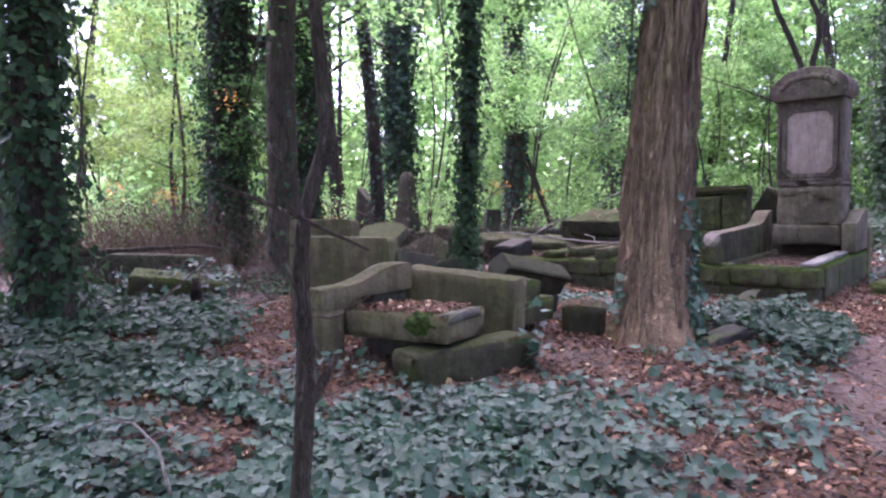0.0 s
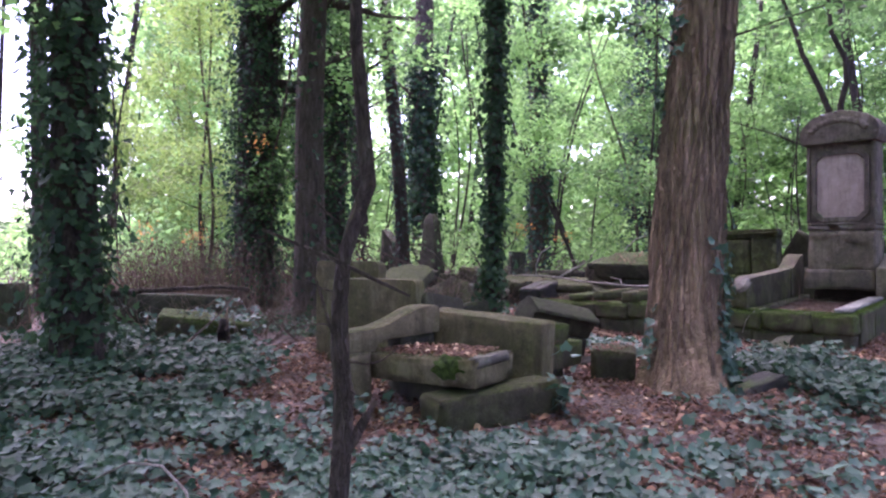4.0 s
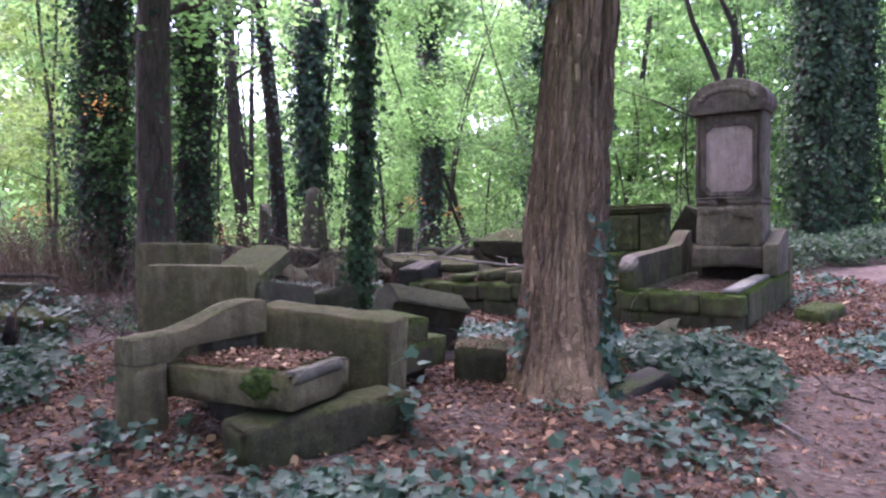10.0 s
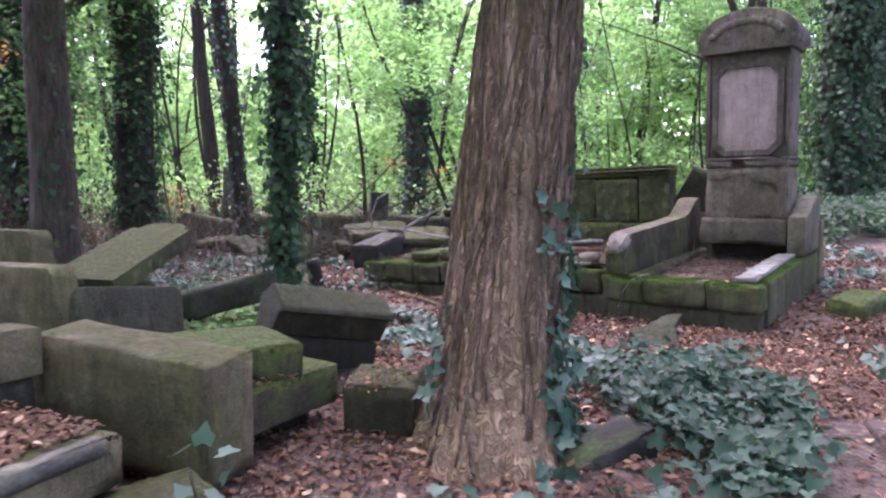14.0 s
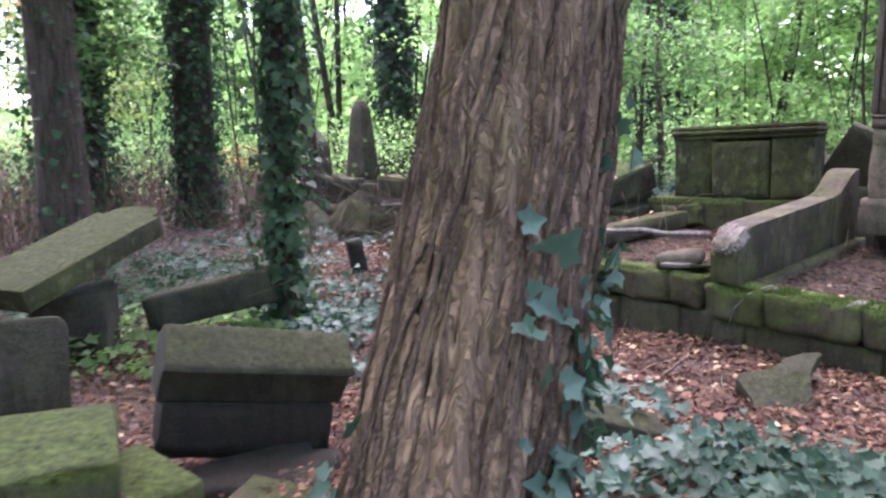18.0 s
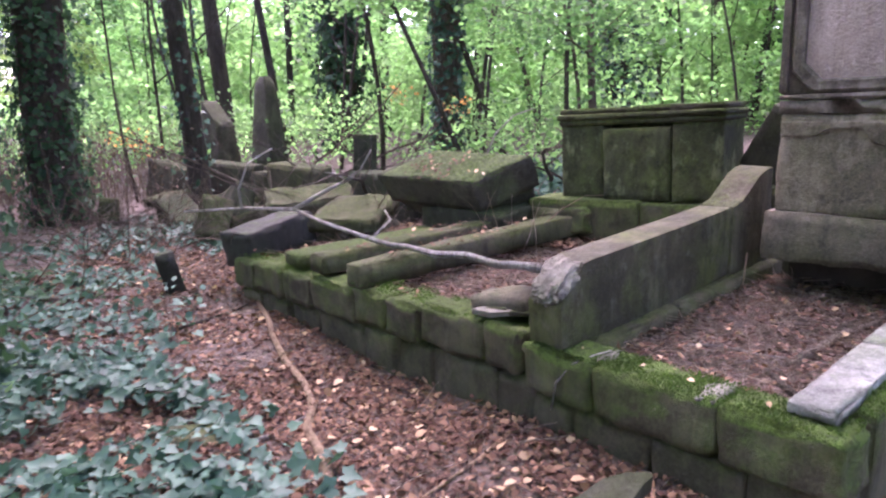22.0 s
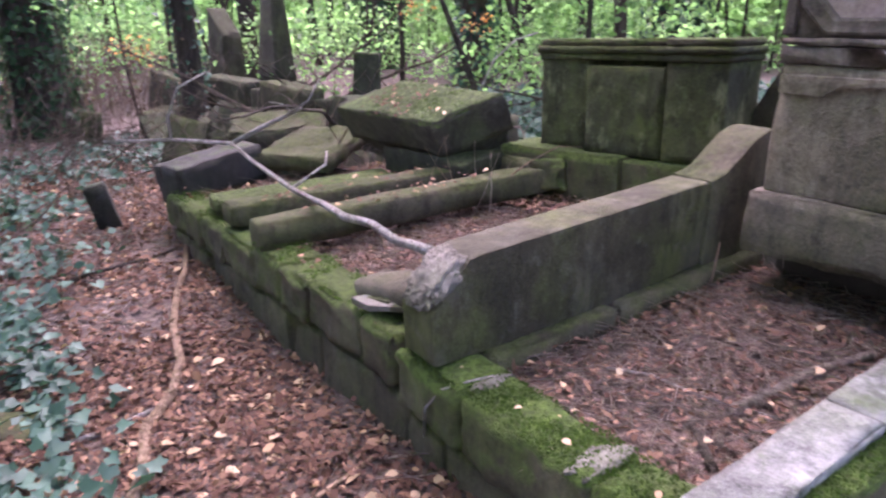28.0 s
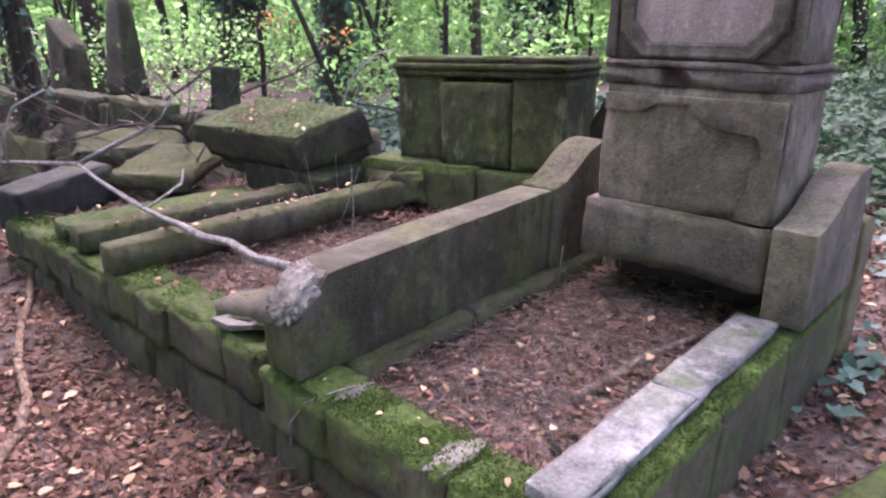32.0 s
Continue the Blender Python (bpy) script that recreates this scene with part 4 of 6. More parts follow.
def tablet(m, wide, high, thick, mat, label, seed, shoulder=0.08, category="gravestone", notch=False):
    """A headstone with rounded shoulders, or with a stepped head."""
    t = thing("headstone", m, label, category)
    w = wide / 2
    o = [(-w, 0), (w, 0), (w, high - shoulder)]
    if notch:
        o += [(w - 0.07, high - shoulder), (w - 0.08, high - 0.03), (w * 0.4, high + 0.03), (-w * 0.4, high + 0.03), (-w + 0.08, high - 0.03), (-w + 0.07, high - shoulder), (-w, high - shoulder)]
    else:
        o += [(w - shoulder + shoulder * math.cos(a), high - shoulder + shoulder * math.sin(a)) for a in (0.4, 0.8, 1.2, 1.57)]
        o += [(-w + shoulder - shoulder * math.cos(a), high - shoulder + shoulder * math.sin(a)) for a in (1.57, 1.2, 0.8, 0.4)] + [(-w, high - shoulder)]
    part("tablet", prism_bm(o, -thick / 2, thick / 2, seed=seed, rough=0.01, bevel=0.014), mat, t)
    return t


tablet(pose(-0.93, 6.85, 0.25, 0, 0, -28), 1.08, 0.9, 0.16, STONE, "plain weathered sandstone headstone, upright", 101, 0.06)
tablet(pose(-1.28, 7.5, 0.25, 0, 0, -28), 0.85, 1.07, 0.16, STONE, "second headstone standing behind, partly hidden", 102, 0.07)
tablet(pose(-0.27, 6.93, 0.5, -8, 8, 65), 0.84, 0.48, 0.16, STONE_DARK, "low dark headstone, leaning back", 103, 0.07)
bl, br, tr = Vector((-1.28, 8.13, 0.82)), Vector((-0.71, 8.0, 0.8)), Vector((-0.54, 9.19, 1.13))
ax = (br - bl).normalized()
ay = (tr - br).cross(ax).normalized()
az = ax.cross(ay)
m = Matrix((ax, ay, az)).transposed().to_4x4()
m.translation = (bl + br) / 2 - az * 0.05 - ay * 0.05
tablet(m, 0.58, 1.3, 0.15, STONE_GREEN, "mossy tablet fallen backwards against rubble", 104, 0.12, notch=True)
slab_thing("stone_block", pose(-0.88, 8.6, 0.78, 0, 0, 22), 0.45, 0.45, 0.6, STONE_DARK, "rubble block carrying the fallen tablet", "stone block", 120, 0.04, 0.05)
m, x, y = from_corners((-0.62, 8.93, 0.62), (0.243, 9.2, 0.8), (0.18, 9.42, 0.8))
slab_thing("kerb_stone", m, x, y, 0.26, STONE_DARK, "dark fallen kerb stone, half sunk in ivy", "kerb stone", 105, 0.06)
slab_thing("grave_slab", pose(-3.3, 8.6, 0.62, 4, 8, 20), 1.1, 0.7, 0.35, MOSS_EDGE, "mossy sunken grave stone in the ivy", "tomb slab", 124, 0.06, 0.05)
slab_thing("low_wall", pose(-4.6, 9.6, 0.85, 0, 2, 5), 2.4, 0.4, 0.7, STONE_DARK, "low ruined wall behind dry brush", "stone wall", 125, 0.05, 0.05)
slab_thing("low_wall", pose(-7.2, 9.4, 0.95, 0, -3, 10), 1.8, 0.4, 0.8, STONE_DARK, "low dark wall by the edge of the wood", "stone wall", 126, 0.05, 0.05)


def arm_wing():
    t = thing("wing_stone", pose(-0.94, 5.18, 0.02, 0, 0, 50), "curved sandstone wing stone resting on a pier", "grave border")
    o = [(0, 0.64), (0.25, 0.62), (0.34, 0.7), (0.98, 0.72), (0.98, 0.93), (0.92, 0.945), (0.82, 0.945), (0.7, 0.925), (0.55, 0.875), (0.42, 0.83), (0.3, 0.805), (0.15, 0.795), (0, 0.79)]
    part("wing", prism_bm(o, -0.1, 0.1, seed=9, rough=0.007, bevel=0.016), STONE, t)
    part("pier", box_bm(0.0, 0.22, -0.1, 0.09, 0.05, 0.637, 0.02, 0.05, 0.01, 106, 0.025), STONE, t)
    part("stub", box_bm(0.55, 0.95, -0.08, 0.08, 0.1, 0.718, 0.03, 0.06, 0.014, 110, 0.03), STONE_DARK, t)
    return t


arm_wing()

# broken pieces on the ground
m, x, y = from_corners((1.86, 5.42, 0.24), (2.6, 5.78, 0.41), (2.5, 5.99, 0.41))
slab_thing("stone_shard", m, x, y, 0.2, STONE_BLACK, "dark broken slab piece lying in the ivy", "stone fragment", 107, 0.02, 0.05, 0.012)


def fin_stone():
    t = thing("stone_shard", pose(3.385, 8.14, 0.235, -66, 0, -6.5), "broken mossy stone fragment leaning out of the litter", "stone fragment")
    o = [(0.03, -0.12), (0.31, -0.12), (0.335, 0.06), (0.34, 0.2), (0.37, 0.33), (0.42, 0.42), (0.46, 0.465), (0.44, 0.485), (0.36, 0.475), (0.27, 0.435), (0.18, 0.35), (0.1, 0.3), (-0.03, 0.265), (-0.05, 0.22), (0.0, 0.08)]
    part("stone", prism_bm(o, 0.0, 0.1, seed=108, rough=0.008, bevel=0.01), STONE_DARK, t)
    return t


fin_stone()
slab_thing("stone_shard", pose(2.6, 7.72, 0.34, 10, 16, 10), 0.5, 0.24, 0.3, STONE_DARK, "dark stone fragment under ivy leaves", "stone fragment", 111, 0.03, 0.05, 0.014)
slab_thing("stone_shard", pose(1.78, 9.05, 0.27, 4, 5, 20), 0.3, 0.22, 0.12, STONE_DAMP, "grey flat stone in the ivy", "stone fragment", 112, 0.03)
slab_thing("boulder", pose(5.72, 8.8, 0.5, 3, -5, 32), 0.62, 0.36, 0.3, MOSS_EDGE, "squared mossy stone beside the path", "stone fragment", 109, 0.07, 0.05, 0.02)


def rubble():
    """Broken stones strewn among the ruined graves behind."""
    rng = random.Random(17)
    made = []
    for i in range(42):
        u, v = (rng.uniform(-8.5, -2.6), rng.uniform(1.3, 4.6)) if i < 26 else (rng.uniform(-9.0, -5.4), rng.uniform(0.7, 2.6))
        p = PLOT @ Vector((u, v, 0))
        z = gz(p.x, p.y) + rng.uniform(0.08, 0.35)
        sx, sy, sz = rng.uniform(0.25, 0.8) + (0.25 if i > 25 else 0), rng.uniform(0.2, 0.45), rng.uniform(0.1, 0.3)
        t = slab_thing("stone_shard", pose(p.x, p.y, z, rng.uniform(-25, 25), rng.uniform(-25, 25), rng.uniform(0, 180)), sx, sy, sz + 0.25, rng.choice((STONE_DARK, STONE_DAMP, STONE_DARK)),
                       "broken grave stone among dead branches", "stone fragment", 300 + i, 0.03, 0.05, 0.015)
        tagged(t, group="rubble behind the graves")


rubble()

# ---- trees ----
def spine(height, lean, seed, wob=0.05, n=22):
    pts = []
    for i in range(n + 1):
        h = (i / n) ** 1.3 * height
        pts.append((lean[0] * h + wob * math.sin(h * 0.7 + seed) - wob * math.sin(seed), lean[1] * h + wob * math.cos(h * 0.9 + seed) - wob * math.cos(seed), h))
    return pts


def clumps(rng, centres, per, spread, flat=0.55):
    """Leaf places gathered round branch ends."""
    c = np.repeat(np.asarray(centres, float), per, axis=0)
    off = rng.normal(0, 1, c.shape) * spread
    off[:, 2] *= flat
    return c + off


def crown(t, rng, pts, radii, low, count, reach, leaf, mat, per=60, limbs=9, bark=None, name="crown", spread=0.33, shape="oval", drop=0.0):
    """Limbs with leaf clumps round them; limbs and leaves are parts of the tree."""
    zs = [p[2] for p in pts]
    centres = []
    for i in range(limbs):
        h = low + (zs[-1] - low) * ((i + rng.random()) / limbs) ** 1.2
        base = Vector((np.interp(h, zs, [p[0] for p in pts]), np.interp(h, zs, [p[1] for p in pts]), h))
        a = rng.random() * 6.283
        length = reach * (0.6 + 0.6 * rng.random()) * (1 - 0.35 * (h - low) / max(0.1, zs[-1] - low))
        way = Vector((math.cos(a), math.sin(a), 0.25 + 0.4 * rng.random()))
        line = wander(base, way, length, 6, 0.22, int(rng.integers(1e6)), drop)
        r = float(np.interp(h, zs, radii)) * 0.4
        part("limb", tube_bm(line, [max(0.006, r * (1 - k / 7)) for k in range(7)], 5), bark, t)
        for k in range(2, 7):
            for _ in range(max(1, count // (limbs * 5 * per))):
                centres.append(line[k] + Vector(rng.normal(0, 0.28 * reach / 2, 3)))
    centres.append(Vector(pts[-1]))
    at = clumps(rng, [tuple(c) for c in centres], per, spread, 0.3)
    ob = leaves(name, at, rng.uniform(0.6, 1.25, len(at)) * leaf, mat, t, shape, None, 0.5, rng)
    return tagged(ob, kind="stuff")


def tree(name, x, y, r0, r1, height, lean, bark, label, ivy=0, ivy_mat=None, ivy_top=6.0, sides=16, flare=1.35, seed=1, ivy_size=0.085, leaf_count=1500, leaf=0.13, leaf_mat=None, low=4.0, reach=1.8,
         limbs=8, wob=0.05, puff=0.16):
    z = gz(x, y) - 0.1
    t = thing(name, pose(x, y, z), label, "tree")
    pts = spine(height, lean, seed, wob)
    radii = [(r0 + (r1 - r0) * p[2] / height) * (1 + (flare - 1) * math.exp(-p[2] / 0.35)) for p in pts]
    part("trunk", tube_bm(pts, radii, sides, lump=0.2, seed=seed), bark, t)
    g = np.random.default_rng(seed)
    if ivy:
        h = g.random(ivy) ** 0.9 * min(ivy_top, height * 0.95)
        hs = np.array([p[2] for p in pts])
        cx, cy, rr = np.interp(h, hs, [p[0] for p in pts]), np.interp(h, hs, [p[1] for p in pts]), np.interp(h, hs, radii)
        a = g.random(ivy) * 2 * math.pi
        off = g.random(ivy) ** 2 * puff * (0.4 + 1.1 * np.sin(h * 2.3 + a * 2 + seed) ** 2)
        at = np.stack([cx + np.cos(a) * (rr + off + 0.015), cy + np.sin(a) * (rr + off + 0.015), h], 1)
        nrm = np.stack([np.cos(a), np.sin(a), np.full(ivy, 0.35)], 1)
        ob = leaves("ivy_cover", at, g.uniform(0.6, 1.3, ivy) * ivy_size, ivy_mat or IVY_DARK, t, "ivy", nrm, 0.5, g)
        tagged(ob, "dense climbing ivy", kind="stuff")
    if leaf_count:
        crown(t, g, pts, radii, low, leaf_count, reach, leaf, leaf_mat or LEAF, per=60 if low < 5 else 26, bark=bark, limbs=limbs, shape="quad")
    return t


def main_tree():
    t = thing("tree", pose(1.835, 5.9, 0.25), "large leaning tree with furrowed brown bark and ivy stems", "tree")
    sides, rings, height = 150, 230, 6.0

    def axis(h):
        k = min(max(h, -0.2), 3.0)
        return Vector((0.174 * k - 0.0087 * k * k + 0.1 * (h - k), 0.62 * k - 0.09 * k * k + 0.03 * (h - k), h))

    def radius(a, h):
        u = max(h, 0.0)
        r = 0.33 - 0.012 * u + 0.07 * math.exp(-u / 0.2) * (1 + 0.7 * math.sin(a * 5 + 1.2)) + 0.02 * math.sin(a * 3 + 0.5 * h)
        turn = a + 0.16 * h + 0.12 * noise.noise(Vector((math.cos(a) * 2, math.sin(a) * 2, h * 1.6)))
        c, s = math.cos(turn), math.sin(turn)
        r += 0.022 * noise.noise(Vector((c * 1.6, s * 1.6, h * 0.9)))
        plate = noise.noise(Vector((c * 4.6, s * 4.6, h * 1.5)))
        cleft = 1 - min(1.0, abs(noise.noise(Vector((c * 4.0, s * 4.0, h * 1.15 + 5)))) * 4.5)
        cross = 1 - min(1.0, abs(noise.noise(Vector((c * 6.5, s * 6.5, h * 3.4 + 11)))) * 6.5)
        r += 0.022 * plate - 0.034 * cleft - 0.016 * cross
        r += 0.008 * noise.noise(Vector((c * 13, s * 13, h * 5))) + 0.004 * noise.noise(Vector((c * 30, s * 30, h * 20)))
        return r

    verts, faces = [], []
    for i in range(rings):
        h = (height + 0.15) * i / (rings - 1) - 0.15
        p = axis(h)
        for k in range(sides):
            a = 2 * math.pi * k / sides
            r = radius(a, h)
            verts.append((p.x + r * math.cos(a), p.y + r * math.sin(a), h))
    for i in range(rings - 1):
        for k in range(sides):
            n = (k + 1) % sides
            faces.append((i * sides + k, i * sides + n, (i + 1) * sides + n, (i + 1) * sides + k))
    ob = mesh_from("trunk", verts, faces, BARK, t)
    ob.data.polygons.foreach_set("use_smooth", np.ones(len(ob.data.polygons), dtype=bool))
    upper = [axis(6.0 + 0.8 * i) for i in range(10)]
    part("upper_trunk", tube_bm([upper[0] - Vector((0, 0, 0.15))] + upper[1:], [0.235 - 0.016 * i for i in range(10)], 20, lump=0.1, seed=3), BARK, t)
    # climbing stems of ivy
    rng = random.Random(8)
    for i in range(58):
        a = rng.uniform(2.4, 6.9)
        h, da = rng.uniform(0, 0.6), rng.uniform(-0.12, 0.12)
        line = []
        top = rng.uniform(1.5, 5.8)
        while h < top:
            p = axis(h)
            r = radius(a, h) + 0.006
            line.append((p.x + r * math.cos(a), p.y + r * math.sin(a), h))
            h += 0.09
            da = 0.85 * da + rng.uniform(-0.05, 0.05)
            a += da * 0.5
        w = rng.uniform(0.004, 0.011)
        if len(line) > 3:
            part("ivy_stem", tube_bm(line, [w * (1 - 0.5 * k / len(line)) for k in range(len(line))], 5), BARK_VINE, t)
    # leaves on the stems: thick at the foot and on the side of the path, and high up on the far side
    g = np.random.default_rng(12)
    at, nrm = [], []
    spots = [(rng.uniform(-0.9, 0.35), abs(rng.gauss(0.1, 0.42)) + 0.05, 7) for _ in range(22)] + [(rng.uniform(3.2, 3.8), rng.uniform(0.1, 0.6), 6) for _ in range(4)]
    spots += [(5.0, 1.02, 5), (5.15, 0.98, 3), (5.2, 0.62, 4), (5.05, 0.42, 3)] + [(rng.uniform(4.9, 5.5), rng.uniform(0.05, 0.4), 4) for _ in range(6)] + [(rng.uniform(2.4, 3.6), rng.uniform(2.6, 6), 12) for _ in range(26)] + [(rng.uniform(-0.5, 0.5), rng.uniform(1.2, 2.2), 3) for _ in range(5)]
    for a, h, n in spots:
        for _ in range(n):
            aa, hh = a + rng.gauss(0, 0.13), max(0.05, h + rng.gauss(0, 0.1))
            p = axis(hh)
            r = radius(aa, hh) + rng.uniform(0.015, 0.09)
            at.append((p.x + r * math.cos(aa), p.y + r * math.sin(aa), hh))
            nrm.append((math.cos(aa), math.sin(aa), 0.5))
    ob = leaves("ivy_leaves", at, g.uniform(0.5, 1.2, len(at)) * 0.085, IVY, t, "lobed", np.array(nrm), 0.45, g, 0.45)
    tagged(ob, "glossy lobed ivy leaves", kind="stuff")
    for a, h, long_, sd in ((0.1, 3.3, 1.5, 61), (3.3, 3.2, 1.0, 62), (2.6, 3.7, 1.3, 63), (-0.5, 3.9, 1.7, 64), (3.9, 4.2, 1.4, 65)):
        p = axis(h) + Vector((math.cos(a), math.sin(a), 0)) * 0.28
        line = wander(p, (math.cos(a), math.sin(a), 0.25), long_, 7, 0.2, sd, 0.25)
        limb = part("limb", tube_bm(line, [0.014 - 0.0016 * k for k in range(8)], 5), BARK_DARK, t)
        tip = clumps(g, [tuple(q) for q in line[2:]], 16, 0.13, 0.5)
        tagged(leaves("foliage", tip, g.uniform(0.06, 0.12, len(tip)), LEAF_DIM, limb, "oval", None, 0.6, g), kind="stuff")
    top = [tuple(axis(h)) for h in np.linspace(6, 13, 12)]
    crown(t, g, top, [0.16 - 0.01 * i for i in range(12)], 7.0, 900, 3.0, 0.16, LEAF, per=20, bark=BARK, limbs=9)
    return t


main_tree()
tree("tree", -2.55, 11.0, 0.25, 0.19, 14, (0, 0.01), BARK_GREY, "tall dark trunk with ivy on one side", 600, IVY_DARK, 9, seed=3, low=4.2, leaf_count=3000, limbs=10)
tree("tree", -3.1, 15.1, 0.34, 0.25, 15, (0, 0), BARK_DARK, "thick trunk wrapped in ivy", 6500, IVY_DARK, 10, seed=4, low=3.6, puff=0.3, leaf_count=3600, leaf_mat=LEAF_DIM, reach=2.4, limbs=11)
tree("tree", 0.3, 9.4, 0.085, 0.07, 13, (-0.012, 0.0), BARK_DARK, "slender tree fully wrapped in ivy", 5200, IVY_DARK, 9, seed=5, low=6, ivy_size=0.075)
tree("tree", -1.6, 16.4, 0.17, 0.1, 14, (-0.06, 0), BARK_DARK, "slim dark tree with a leaning trunk", 500, IVY, 6, seed=6, low=5)
tree("tree", -3.55, 22.3, 0.2, 0.12, 15, (-0.04, 0), BARK_DARK, "slim dark leaning tree, farther off", 0, seed=7, low=5)
tree("tree", -3.79, 6.6, 0.22, 0.16, 13, (0.01, 0), BARK_DARK, "ivy-wrapped tree at the edge of the clearing", 6500, IVY_DARK, 9, seed=8, low=3.7, puff=0.26, ivy_size=0.085, leaf_count=4200, leaf=0.12, reach=2.0, limbs=11)
tree("tree", -4.4, 14.0, 0.42, 0.3, 15, (0.01, 0), BARK_DARK, "broad trunk wholly covered in ivy", 8000, IVY_DARK, 10, seed=9, low=3.6, puff=0.45, leaf_count=4200, leaf_mat=LEAF_DIM, reach=2.6, limbs=11)
tree("tree", -7.6, 12.0, 0.16, 0.1, 12, (-0.01, 0), BARK_DARK, "dark thin tree against the bright field", 900, IVY_DARK, 8, seed=19, low=5, leaf_count=700)
tree("tree", 10.9, 16.8, 0.42, 0.3, 15, (0, 0), BARK_DARK, "thick tree covered in glossy ivy", 9000, IVY_DARK, 10, seed=10, low=7, puff=0.55, ivy_size=0.11)
tree("tree", 12.9, 18.3, 0.42, 0.3, 15, (0, 0), BARK_DARK, "second thick tree covered in glossy ivy", 9000, IVY_DARK, 10, seed=11, low=7, puff=0.55, ivy_size=0.11)
tree("tree", 1.9, 20.3, 0.3, 0.2, 15, (0, 0), BARK_GREY, "tree with ivy up to its crown", 3000, IVY, 9, seed=12, low=6, ivy_size=0.1)
tree("tree", -1.9, 27, 0.45, 0.3, 17, (0, 0), BARK_GREY, "distant tree trunk covered in ivy", 5000, IVY_DARK, 9, seed=13, ivy_size=0.16, low=6, puff=0.5)
tree("tree", 6.1, 25, 0.5, 0.35, 18, (0.01, 0), BARK_DARK, "dark distant tree hung with ivy", 4000, IVY, 12, seed=14, ivy_size=0.15, low=7, puff=0.5)


# young trees of the undergrowth
def young_trees():
    rng = random.Random(21)
    spots = []
    tries = 0
    while len(spots) < 54 and tries < 4000:
        tries += 1
        x, y = rng.uniform(-17, 22), rng.uniform(11.5, 34)
        az = math.degrees(math.atan2(x - 1, y - 3))
        if az < -31 and rng.random() < 0.9 or -14 < az < -9:
            continue
        if 23 < az < 31 and y < 24 or x > 5.5 and y < 24 or -4.5 < x < 2.5 and y < 19.5:
            continue
        if -1 < x < 6.5 and y < 14.5 or any((x - a) ** 2 + (y - b) ** 2 < 2.0 for a, b in spots):
            continue
        spots.append((x, y))
    for i, (x, y) in enumerate(spots):
        h = rng.uniform(5, 11)
        r = rng.uniform(0.025, 0.075)
        lean = (rng.uniform(-0.3, 0.3), rng.uniform(-0.15, 0.15))
        far = y > 20
        # the backlight on the left is put into a yellowish leaf colour
        backlit = x < -3 and rng.random() < 0.6
        mat = LEAF_YELLOW if backlit and rng.random() < 0.5 else (LEAF if rng.random() < 0.7 else LEAF_DIM)
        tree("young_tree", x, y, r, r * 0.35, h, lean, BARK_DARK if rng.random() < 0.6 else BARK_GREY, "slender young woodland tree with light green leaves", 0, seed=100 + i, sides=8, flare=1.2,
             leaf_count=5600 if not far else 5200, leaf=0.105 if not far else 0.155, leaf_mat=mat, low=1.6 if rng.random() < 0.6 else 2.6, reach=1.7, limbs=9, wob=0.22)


young_trees()


def thin_stems():
    """Bare slanting stems of the undergrowth, thin and dark against the light."""
    rng = random.Random(87)
    bm = bmesh.new()
    for _ in range(44):
        x, y = rng.uniform(-13, 17), rng.uniform(15.5, 25)
        if -3 < x < 3 and y < 18.5 or x > 6.5 and y < 19:
            continue
        h, lean = rng.uniform(4, 9), rng.gauss(0, 0.16)
        line = [(x + lean * k + 0.25 * math.sin(k * 0.55 + x), y + 0.1 * math.sin(k + y), gz(x, y) - 0.1 + k) for k in np.linspace(0, h, 9)]
        r = rng.uniform(0.018, 0.055)
        tube_bm(line, [r * (1 - 0.08 * k) for k in range(9)], 6, bm)
        for k in (3, 5, 6):
            twig = wander(line[k], (rng.uniform(-1, 1), rng.uniform(-0.6, 0.6), 0.5), rng.uniform(0.8, 2.0), 5, 0.22, rng.randrange(10 ** 6))
            tube_bm(twig, [r * 0.45 * (1 - 0.16 * q) for q in range(6)], 4, bm)
    tagged(part("thin_stems", bm, BARK_DARK), "many thin dark slanting stems of the undergrowth", "trees", kind="stuff")


thin_stems()


